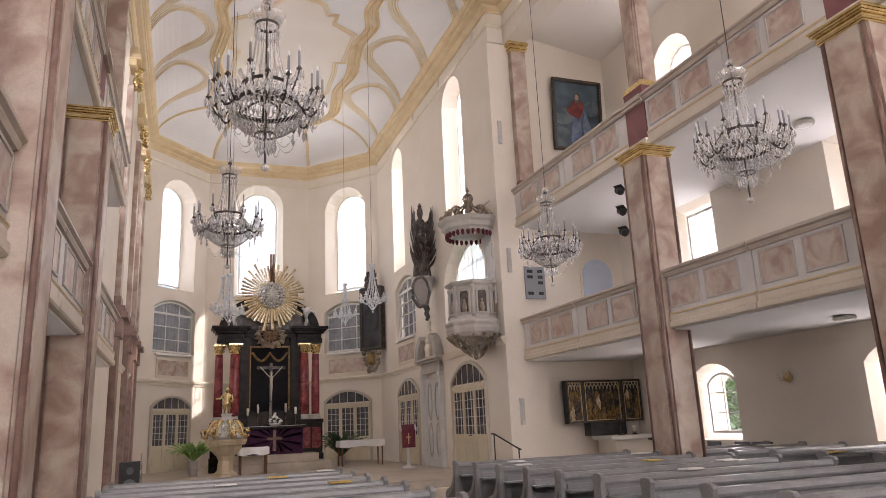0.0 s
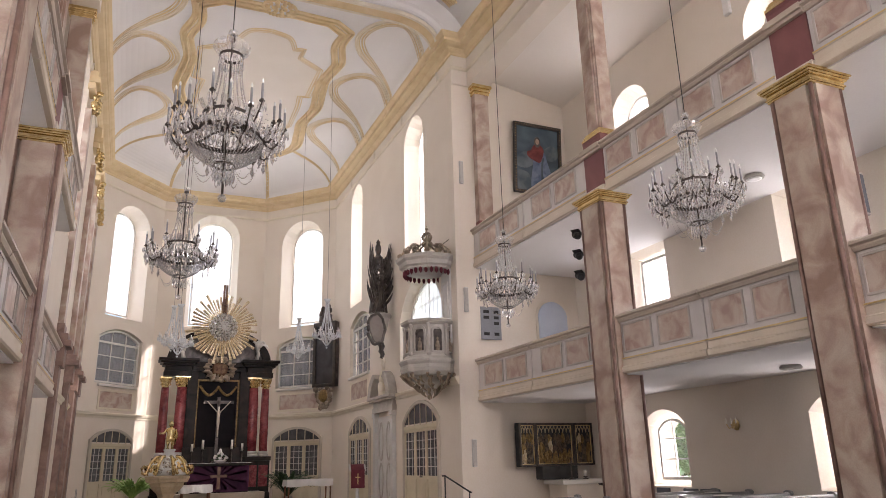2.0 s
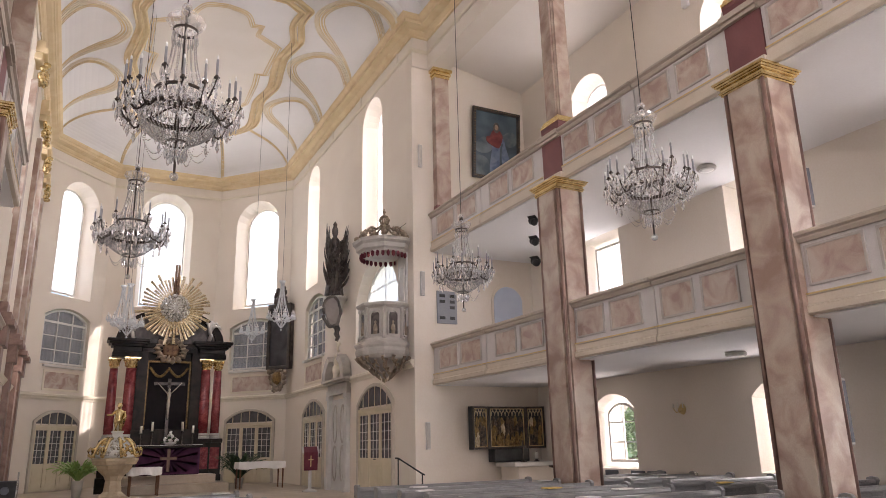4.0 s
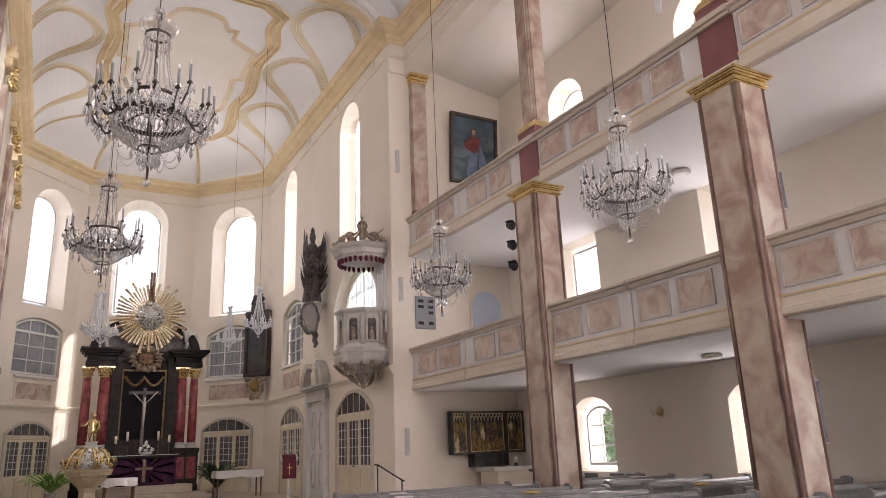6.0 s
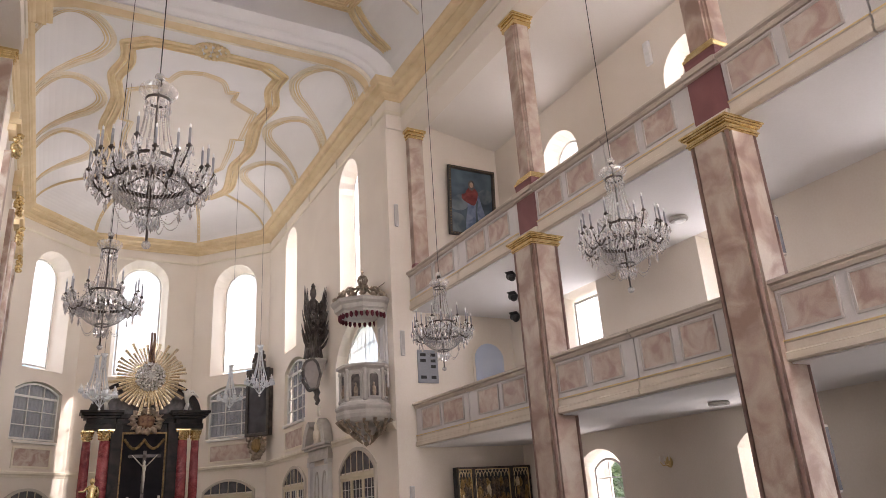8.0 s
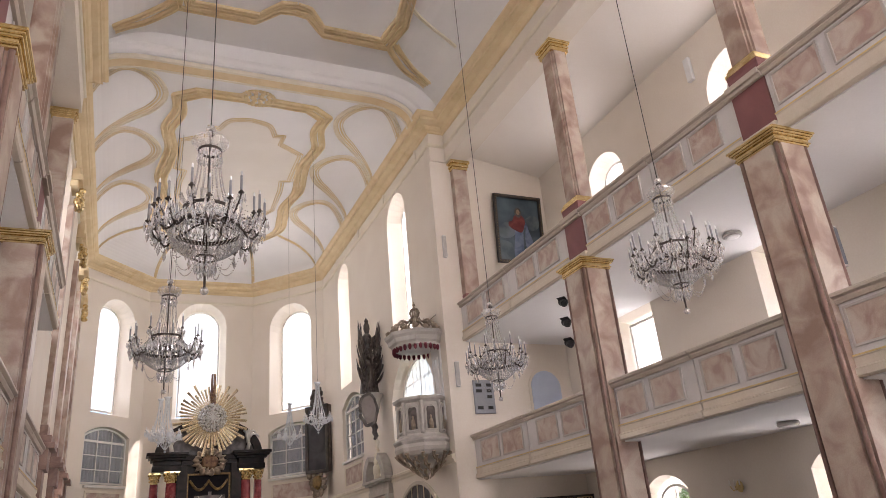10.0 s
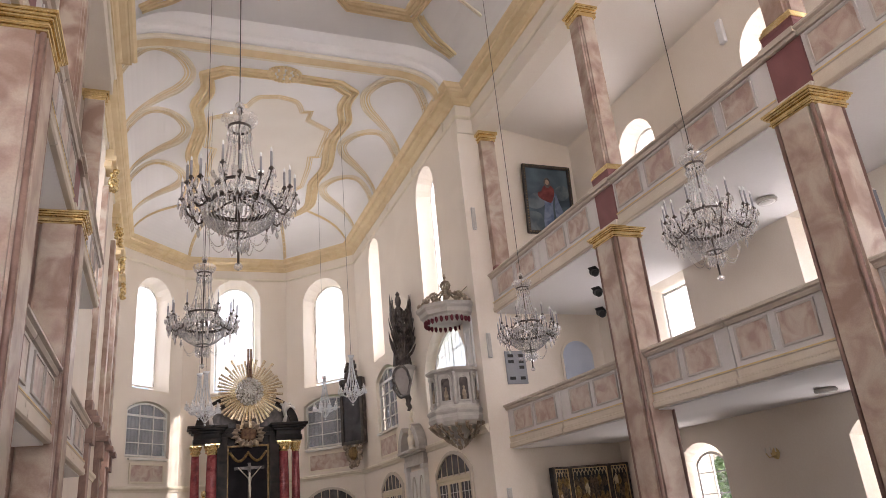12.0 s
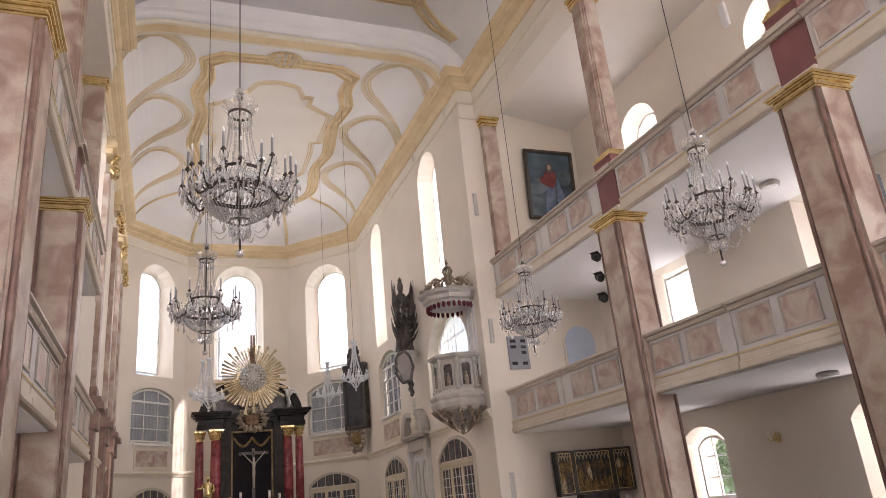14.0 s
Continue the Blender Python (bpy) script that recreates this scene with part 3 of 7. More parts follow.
def choir_height(x, y):
    """Height of the choir's ceiling over a point of the plan."""
    d = 9.0
    path = [Vector(p) for p in choir_path]
    for a, b in zip(path, path[1:]):
        w = (b - a).normalized()
        d = min(d, (Vector((x, y)) - a).dot(Vector((-w.y, w.x))))
    d -= OUT
    if d >= CH_COVE:
        return ZC + CH_RISE
    return ZC + CH_RISE * math.sin(math.acos(max(-1.0, min(1.0, 1 - d / CH_COVE))))


bm = bmesh.new()
rings = []
for i in range(11):
    t = math.pi / 2 * i / 10
    rings.append([bm.verts.new((p.x, p.y, ZC - 0.015 + CH_RISE * math.sin(t))) for p in inset(OUT + CH_COVE * (1 - math.cos(t)))])
for a, b in zip(rings, rings[1:]):
    for i in range(len(a) - 1):
        bm.faces.new((a[i], a[i + 1], b[i + 1], b[i]))
bm.faces.new(rings[-1])
lid = [bm.verts.new((p[0], p[1], ZC + 1.6)) for p in choir_path]
bm.faces.new(lid)
for i in range(len(lid) - 1):
    bm.faces.new((rings[0][i], rings[0][i + 1], lid[i + 1], lid[i]))
tagged(link("ceiling_choir", bm, CEILW), "white coved plaster ceiling of the choir", "ceiling", kind="structure")
# wall above the choir arch, between the two ceilings
bm = bmesh.new()
ARCH_B = Y0 + 0.37
under = []
for i in range(15):
    t = math.pi / 2 * i / 14
    under.append((XC - OUT - 0.03 - CH_COVE * (1 - math.cos(t)), ZC - 0.085 + CH_RISE * math.sin(t)))
under += [(XC + XCL - x, z) for x, z in under[::-1]]
loop = under + [(XCL - 1.0, 12.26), (XCL - 1.0, 14.4), (XC + 1.0, 14.4), (XC + 1.0, 12.26)]
solid(bm, lambda s, z, d: Vector((s, d, z)), loop, Y0 - 0.04, ARCH_B)
tagged(link("wall_choir_arch", bm, CEILW), "white plaster wall over the choir arch", "wall", kind="structure")


def ribbon(bm, pts, height, half=0.06, drop=0.05, closed=False):
    """A raised moulding on the underside of a ceiling along a plan curve."""
    pts = [Vector(p) for p in pts]
    n = len(pts)
    rows = []
    for k, p in enumerate(pts):
        a = pts[(k - 1) % n] if closed or k else p
        b = pts[(k + 1) % n] if closed or k < n - 1 else p
        d = (b - a).normalized()
        s = Vector((-d.y, d.x))
        row = []
        for o, h in ((-half, -0.02), (-half, drop * 0.6), (-half * 0.72, drop), (-half * 0.45, drop), (-half * 0.38, drop * 0.3), (half * 0.38, drop * 0.3), (half * 0.45, drop), (half * 0.72, drop), (half, drop * 0.6), (half, -0.02)):
            q = p + s * o
            row.append(bm.verts.new((q.x, q.y, height(q.x, q.y) - h)))
        rows.append(row)
    for k in range(n if closed else n - 1):
        a, b = rows[k], rows[(k + 1) % n]
        for i in range(9):
            bm.faces.new((a[i], b[i], b[i + 1], a[i + 1]))


def smooth_curve(pts, sub=10):
    """A soft curve through plan points."""
    res = []
    p = [Vector(q) for q in pts]
    for i in range(len(p) - 1):
        a, b, c, d = p[max(0, i - 1)], p[i], p[i + 1], p[min(len(p) - 1, i + 2)]
        for k in range(sub):
            t = k / sub
            res.append(0.5 * ((2 * b) + (c - a) * t + (2 * a - 5 * b + 4 * c - d) * t * t + (3 * b - a - 3 * c + d) * t ** 3))
    return res + [p[-1]]


def moulding(name, curves, height, half, drop, material, label, closed=False):
    bm = bmesh.new()
    for c in curves:
        ribbon(bm, c, height, half, drop, closed)
    return tagged(link(name, bm, material), label, "moulding", kind="structure")


def mirrored(c):
    return [Vector((2 * AXIS - p[0], p[1])) for p in c]


# stucco on the choir's ceiling: leaf-shaped side fields, straight main band, inner field
lobes, main, fine = [], [], []
LEAFPTS = ((4.33, 0.95), (3.55, 0.12), (3.05, 0.0), (2.52, 0.38), (2.26, 1.08), (2.52, 1.85), (3.10, 2.5), (3.75, 3.1), (4.33, 3.72))
for y0 in (15.6, 18.52, 21.66):
    for e, to in ((0.0, lobes), (0.11, fine), (0.2, fine)):
        c = smooth_curve([(AXIS + x, y0 + y) for x, y in LEAFPTS], 8)
        mid = Vector((AXIS + 3.4, y0 + 1.5))
        to.append([p + (mid - p).normalized() * e for p in c])
main.append([Vector((AXIS + x, y)) for x, y in ((0.42, 16.22), (1.55, 16.26), (2.05, 16.62))] + smooth_curve([(AXIS + x, y) for x, y in ((2.05, 16.62), (1.98, 17.3), (2.2, 18.1), (2.18, 18.5), (2.05, 19.3), (2.12, 20.1), (2.24, 21.2), (2.06, 22.3), (2.15, 23.2), (2.22, 24.4), (1.7, 25.4))], 7))
main.append([p + Vector((-0.19, 0.16)) for p in main[0]])
inner = [(0.0, 17.25), (0.54, 17.42), (0.79, 17.92), (1.05, 17.87), (1.03, 18.32), (1.76, 18.80), (1.79, 20.55), (1.55, 20.62), (1.62, 21.33), (1.63, 22.8), (1.2, 23.6), (0.0, 24.0)]
straight = [Vector((AXIS + x, y)) for x, y in inner[2:]]
fine.append(smooth_curve([(AXIS + x, y) for x, y in inner[:3]], 8) + [a.lerp(b, k / 4) for a, b in zip(straight, straight[1:]) for k in range(1, 5)])
fine.append([p + (Vector((AXIS, 20.5)) - p).normalized() * 0.1 for p in fine[-1]])
moulding("trim_ceiling_band", main + [mirrored(c) for c in main], choir_height, 0.10, 0.075, STUCCO, "ochre stucco band on the choir ceiling")
moulding("trim_ceiling_lobes", lobes + [mirrored(c) for c in lobes], choir_height, 0.06, 0.055, LOBEC, "cream stucco scallops on the choir ceiling")
moulding("trim_ceiling_lines", fine + [mirrored(c) for c in fine], choir_height, 0.045, 0.035, STUCCO, "thin ochre stucco lines on the choir ceiling")
bm = bmesh.new()
half = [Vector((AXIS + (p.x - AXIS) * 0.985, p.y)) for p in fine[-2]]
outline = half + [Vector((2 * AXIS - p.x, p.y)) for p in half[::-1][1:-1]]
solid(bm, lambda s, z, d: Vector((s, z, d)), [(p.x, p.y) for p in outline], ZC - 0.015 + CH_RISE - 0.006, ZC + CH_RISE + 0.03)
CREAMF = surface("cream_ceiling_field", (0.79, 0.735, 0.655), (0.84, 0.79, 0.715), 0.8, 0.85, 0, 0.08, 30, 0.9)
tagged(link("ceiling_choir_field", bm, CREAMF), "cream plaster field in the choir ceiling", "ceiling", kind="structure")
# ribs of the apse vault
ribs = []
for a, b in (((APR, YB), (AXIS + 1.2, 25.2)), ((XC, YA), (AXIS + 1.9, 24.6))):
    ribs.append([Vector(a).lerp(Vector(b), 0.1 + 0.9 * i / 14) for i in range(15)])
moulding("trim_apse_ribs", ribs + [mirrored(c) for c in ribs], choir_height, 0.06, 0.05, STUCCO, "ochre stucco ribs in the apse vault")
# rosette by the arch
bm = bmesh.new()
zr = choir_height(AXIS, 16.2)
for i in range(28):
    t = 2 * math.pi * i / 28
    blob(bm, (AXIS + 0.42 * math.cos(t), 16.2 + 0.32 * math.sin(t), zr - 0.03), 0.06)
for r, k in ((0.26, 10), (0.12, 6)):
    for i in range(k):
        t = 2 * math.pi * i / k
        blob(bm, (AXIS + r * 1.2 * math.cos(t), 16.2 + r * 0.9 * math.sin(t), zr - 0.04), 0.075, (1, 1, 0.7))
tagged(link("trim_rosette", bm, STUCCO, smooth=True), "ochre stucco rosette in the choir ceiling", "rosette", kind="structure")
# the arch's ochre soffit with a bead on either side, and the white roll on its face
def along_arch(name, prof, material, label):
    """Sweep (outward, y) points along the arch's edge; outward is away from the opening."""
    bm = bmesh.new()
    rows = []
    for k, (x, z) in enumerate(under):
        a, b = under[max(0, k - 1)], under[min(len(under) - 1, k + 1)]
        d = Vector((b[0] - a[0], 0, b[1] - a[1])).normalized()
        s = Vector((-d.z, 0, d.x))
        s = s if s.z > 0 or (abs(s.z) < 1e-6) else -s
        rows.append([bm.verts.new(Vector((x, y, z)) + s * o) for o, y in prof])
    n = len(prof)
    for a, b in zip(rows, rows[1:]):
        for i in range(n):
            bm.faces.new((a[i], a[(i + 1) % n], b[(i + 1) % n], b[i]))
    bm.faces.new(rows[0])
    bm.faces.new(rows[-1])
    tagged(link(name, bm, material, smooth=False), label, "moulding", kind="structure")


YF = Y0 - 0.04
along_arch("trim_arch_soffit", [(-0.03, YF + 0.05), (-0.03, ARCH_B - 0.06), (0.02, ARCH_B - 0.06), (0.02, YF + 0.05)], STUCCO, "broad ochre band under the choir arch")
along_arch("trim_arch_front_bead", [(-0.045, YF - 0.035), (-0.06, YF), (-0.045, YF + 0.045), (0.02, YF + 0.045), (0.05, YF - 0.035)], CREAM, "cream bead along the choir arch")
along_arch("trim_arch_back_bead", [(-0.045, ARCH_B - 0.055), (-0.055, ARCH_B - 0.02), (-0.03, ARCH_B + 0.03), (0.05, ARCH_B + 0.03), (0.05, ARCH_B - 0.055)], CREAM, "cream bead along the choir arch")
along_arch("trim_arch_roll", [(0.07, YF + 0.01), (0.08, YF - 0.05), (0.13, YF - 0.09), (0.22, YF - 0.12), (0.28, YF - 0.17), (0.31, YF - 0.17), (0.33, YF - 0.10), (0.34, YF + 0.01)], CEILW, "white plaster roll round the choir arch")

# nave ceiling stucco
def nave_height(x, y):
    d = min(x - XGL, XG - x)
    return ZC - 0.02 + (1.35 if d >= 1.7 else 1.35 * math.sin(math.acos(max(-1.0, 1 - d / 1.7))))


nx = (XG + XGL) / 2
quarter = [(0.0, 13.5), (0.35, 13.55), (0.85, 14.1), (2.55, 14.12), (2.72, 13.2), (2.55, 12.2), (2.75, 11.4), (2.7, 9.6), (2.45, 9.0), (2.7, 8.2), (2.7, 6.5), (2.4, 5.5)]
cs = []
for e in (0.0, 0.16, 0.27):
    c = [Vector((nx + x * (1 - e * 0.36), y - e)) for x, y in quarter]
    cs.append([a.lerp(b, k / 4) for a, b in zip(c, c[1:]) for k in range(4)] + [c[-1]])
cs.append(smooth_curve([(nx + 2.55, 14.0), (nx + 2.8, 14.35), (nx + 3.3, 14.8), (nx + 3.9, 14.93)], 6))
cs.append(smooth_curve([(nx + 2.7, 13.9), (nx + 2.95, 14.2), (nx + 3.45, 14.6), (nx + 3.95, 14.75)], 6))
cs += [[Vector((2 * nx - p.x, p.y)) for p in c] for c in cs]
lob = []
for yc in (11.6, 8.3, 5.0):
    c = [Vector((XG - 0.45 - 1.75 * math.sin(math.pi * i / 24), yc + 1.45 * math.cos(math.pi * i / 24))) for i in range(25)]
    lob += [c, [Vector((2 * nx - p.x, p.y)) for p in c]]
moulding("trim_nave_ceiling_band", cs, nave_height, 0.085, 0.065, STUCCO, "ochre stucco bands on the nave ceiling")
moulding("trim_nave_ceiling_scallops", lob, nave_height, 0.05, 0.05, CREAM, "cream stucco scallops on the nave ceiling")


# ---------------------------------------------------------------- galleries
def gallery(side):
    """Both storeys of one aisle's gallery; side is +1 for the south, -1 for the north."""
    xf, xo = (XG, XW) if side > 0 else (XGL, XWL)
    for name, z in (("lower", ZL), ("upper", ZU)):
        bm = bmesh.new()
        a, b = sorted(((XG if side > 0 else XPL) + side * 0.04, xo))
        box(bm, a, b, YW, Y0, z - 0.02, z + 0.22)
        tagged(link("ceiling_under_%s_gallery" % name, bm, CEILW), "white plaster underside of the gallery", "ceiling", kind="structure")
    bm = bmesh.new()
    n = 8
    rows = []
    for y in (YW, Y0):
        row = []
        for i in range(n + 1):
            t = i / n
            row.append(bm.verts.new((xf + side * 0.4 + (xo - xf - side * 0.4) * t, y, 11.45 - 0.42 * t)))
        row += [bm.verts.new((xo, y, 12.0)), bm.verts.new((xf + side * 0.4, y, 12.0))]
        rows.append(row)
    m = len(rows[0])
    for i in range(m):
        bm.faces.new((rows[0][i], rows[0][(i + 1) % m], rows[1][(i + 1) % m], rows[1][i]))
    tagged(link("ceiling_over_upper_gallery", bm, CEILWARM), "white plaster ceiling over the upper gallery", "ceiling", kind="structure")


gallery(1)
gallery(-1)


def parapet_section(length, spans):
    """A gallery front of that length along local y from 0, facing local -x; spans are the panels' ends."""
    ob = thing("gallery_parapet", "grey painted gallery parapet with pink marbled panels and moulded rail", "parapet", group="gallery parapets")
    bm = bmesh.new()
    L = length
    box(bm, 0.0, 0.12, 0, L, 0.14, RAIL - 0.08)
    part("body", bm, PARAPET, ob)
    bm = bmesh.new()
    prof = [(-0.04, RAIL - 0.13), (-0.06, RAIL - 0.09), (-0.06, RAIL - 0.07), (-0.10, RAIL - 0.05), (-0.10, RAIL - 0.02), (-0.085, RAIL), (0.16, RAIL), (0.16, RAIL - 0.08), (0.0, RAIL - 0.08), (0.0, RAIL - 0.13)]
    a = [bm.verts.new((x, 0, z)) for x, z in prof]
    b = [bm.verts.new((x, L, z)) for x, z in prof]
    bm.faces.new(a), bm.faces.new(b)
    for i in range(len(a)):
        j = (i + 1) % len(a)
        bm.faces.new((a[i], a[j], b[j], b[i]))
    part("top_rail", bm, RAILP, ob, "brown-beige moulded hand rail")
    bm = bmesh.new()
    prof = [(0.0, 0.26), (-0.03, 0.255), (-0.03, 0.225), (-0.02, 0.215), (-0.02, 0.12), (-0.05, 0.10), (-0.05, 0.02), (-0.03, 0.0), (0.12, 0.0), (0.12, 0.14), (0.0, 0.14)]
    a = [bm.verts.new((x, 0, z)) for x, z in prof]
    b = [bm.verts.new((x, L, z)) for x, z in prof]
    bm.faces.new(a), bm.faces.new(b)
    for i in range(len(a)):
        j = (i + 1) % len(a)
        bm.faces.new((a[i], a[j], b[j], b[i]))
    part("base_moulding", bm, BEIGE, ob, "beige moulded base")
    bm = bmesh.new()
    box(bm, -0.036, -0.02, 0, L, 0.232, 0.250)
    part("gold_line", bm, GOLDP, ob, "thin gilt line")
    for y0, y1 in spans:
        z0, z1 = 0.36, RAIL - 0.20
        bm = bmesh.new()
        box(bm, -0.010, 0.0, y0, y1, z0, z1)
        part("panel", bm, PANELM, ob, "pink marbled panel")
        bm = bmesh.new()
        for q in ((y0 - 0.03, y1 + 0.03, z0 - 0.03, z0), (y0 - 0.03, y1 + 0.03, z1, z1 + 0.03), (y0 - 0.03, y0, z0, z1), (y1, y1 + 0.03, z0, z1)):
            box(bm, -0.024, 0.0, *q)
        part("panel_frame", bm, FRAMEG, ob)
    return ob


def fronts(side):
    xf = XG if side > 0 else XPL
    cols = COLS if side > 0 else COLSN
    edges = [Y0 - 0.02] + cols + [YW]
    for z, upper in ((ZL, False), (ZU, True)):
        for a, b in zip(edges, edges[1:]):
            hi, lo = (a - 0.30 if a in cols else a), (b + 0.30 if b in cols else b)
            if hi < -1:
                continue
            mid = (hi + lo) / 2 - (0.06 if a in cols else 0.04)
            for p, q, e0, e1 in ((lo, mid - 0.012, 0.34, 0.14 if a in cols else 0.40), (mid + 0.012, hi, 0.30 if a in cols else 0.22, 0.10 if a in cols else 0.34)):
                w = (q - p - e0 - e1 - 0.20) / 2
                spans = [(e0, e0 + w), (e0 + w + 0.20, e0 + 2 * w + 0.20)]
                if side < 0:
                    spans = [(q - p - v, q - p - u) for u, v in spans]
                ob = parapet_section(q - p, spans)
                ob.matrix_basis = pose(xf, p, z) if side > 0 else pose(xf, q, z, 0, 0, 180)
        for c in cols[:3]:
            ob = thing("parapet_pier", "maroon painted parapet panel in front of the column" if upper else "grey parapet piece behind the column", "parapet", group="parapet piers")
            bm = bmesh.new()
            box(bm, 0.0, 0.12, -0.29, 0.29, 0.16, RAIL - 0.08)
            part("body", bm, MAROON if upper else PARAPET, ob)
            bm = bmesh.new()
            box(bm, -0.10, 0.16, -0.29, 0.29, RAIL - 0.078, RAIL + 0.004)
            box(bm, -0.06, 0.0, -0.29, 0.29, RAIL - 0.13, RAIL - 0.08)
            part("top_rail", bm, RAILP, ob)
            bm = bmesh.new()
            box(bm, -0.05, 0.12, -0.29, 0.29, 0.0, 0.155)
            part("base_moulding", bm, BEIGE, ob)
            ob.matrix_basis = pose(xf - side * 0.012, c, z, 0, 0, 0 if side > 0 else 180)


fronts(1)
fronts(-1)


# ---------------------------------------------------------------- columns
def square_shaft(bm, hx, hy, z0, z1, notch=0.05):
    """A square pier with notched corners."""
    pts = []
    for sx, sy in ((1, 1), (-1, 1), (-1, -1), (1, -1)):
        c = [(sx * hx, sy * (hy - notch)), (sx * (hx - notch * 0.5), sy * (hy - notch)), (sx * (hx - notch * 0.5), sy * (hy - notch * 0.5)), (sx * (hx - notch), sy * (hy - notch * 0.5)), (sx * (hx - notch), sy * hy)]
        pts += c if sx * sy > 0 else c[::-1]
    solid(bm, lambda s, z, d: Vector((s, z, d)), pts, z0, z1)


def stepped(bm, hx, hy, z0, steps):
    """Mouldings round a square pier: (out, height) one above another."""
    z = z0
    for out, h in steps:
        box(bm, -hx - out, hx + out, -hy - out, hy + out, z, z + h - 0.0005)
        z += h


def column(x, y, side):
    ob = thing("column", "square pink marbled column with gilt capital", "column", (x, y, 0), 0 if side > 0 else 180, "gallery columns", "structure")
    bm = bmesh.new()
    square_shaft(bm, 0.29, 0.32, 0.30, ZU - 0.20, 0.09)
    part("shaft", bm, MARBLE, ob)
    bm = bmesh.new()
    for sx, sy in ((-1, -1), (-1, 1), (1, -1), (1, 1)):
        tube(bm, [(sx * 0.258, sy * 0.288, 0.30), (sx * 0.258, sy * 0.288, ZU - 0.20)], 0.028, 8)
    part("corner_bead", bm, MARBLE_RED, ob, "dark red corner bead", smooth=True)
    bm = bmesh.new()
    stepped(bm, 0.29, 0.32, 0.0, ((0.06, 0.2), (0.04, 0.05), (0.02, 0.05)))
    part("base", bm, MARBLE_RED, ob)
    bm = bmesh.new()
    stepped(bm, 0.29, 0.32, ZU - 0.20, ((0.012, 0.03), (0.03, 0.025), (0.015, 0.05), (0.045, 0.025), (0.065, 0.03), (0.085, 0.036)))
    part("capital", bm, GOLD, ob, "gilt moulded capital", bevel=0.01)
    # the upper column stands on the upper rail
    zb = ZU + RAIL + 0.006
    bm = bmesh.new()
    stepped(bm, 0.2, 0.22, zb, ((0.05, 0.14), (0.055, 0.05)))
    for v in bm.verts:
        v.co.x += 0.14
    part("upper_plinth", bm, MAROON, ob)
    bm = bmesh.new()
    stepped(bm, 0.2, 0.22, zb + 0.19, ((0.065, 0.05), (0.04, 0.05), (0.02, 0.04)))
    for v in bm.verts:
        v.co.x += 0.14
    part("upper_base", bm, GOLD, ob, "gilt base", bevel=0.008)
    bm = bmesh.new()
    square_shaft(bm, 0.2, 0.22, zb + 0.33, 10.82, 0.07)
    for v in bm.verts:
        v.co.x += 0.14
    part("upper_shaft", bm, MARBLE, ob)
    bm = bmesh.new()
    stepped(bm, 0.2, 0.22, 10.82, ((0.012, 0.10), (0.03, 0.03), (0.015, 0.05), (0.045, 0.035), (0.06, 0.043)))
    for v in bm.verts:
        v.co.x += 0.14
    part("upper_capital", bm, GOLD, ob, "gilt moulded capital", bevel=0.008)
    return ob


first = column(7.59, COLS[0], 1)
for c in COLS[1:4]:
    copy_thing(first, pose(7.59, c, 0))
for c, x in zip(COLSN[:4], (-1.47, -1.38, -1.38, -1.38)):
    copy_thing(first, pose(x, c, 0, 0, 0, 180))
# half columns against the choir's corners
for x, rz in ((7.78, 0), (-1.68, 180)):
    ob = thing("pilaster", "pink marbled pilaster with gilt capital beside the choir arch", "pilaster", (x, Y0 - 0.11, 0), rz, "corner pilasters", "structure")
    bm = bmesh.new()
    box(bm, -0.2, 0.2, -0.1, 0.108, 7.3, 10.82)
    part("shaft", bm, MARBLE, ob, bevel=0.01)
    bm = bmesh.new()
    box(bm, -0.2, 0.2, -0.1, 0.108, ZU + RAIL + 0.01, 7.3)
    part("base", bm, MAROON, ob)
    bm = bmesh.new()
    for o, z0, z1 in ((0.02, 10.82, 10.9), (0.05, 10.9, 10.95), (0.03, 10.95, 11.0), (0.08, 11.0, 11.078)):
        box(bm, -0.2 - o, 0.2 + o, -0.1 - o, 0.108, z0, z1 - 0.001)
    part("capital", bm, GOLD, ob, "gilt moulded capital", bevel=0.008)


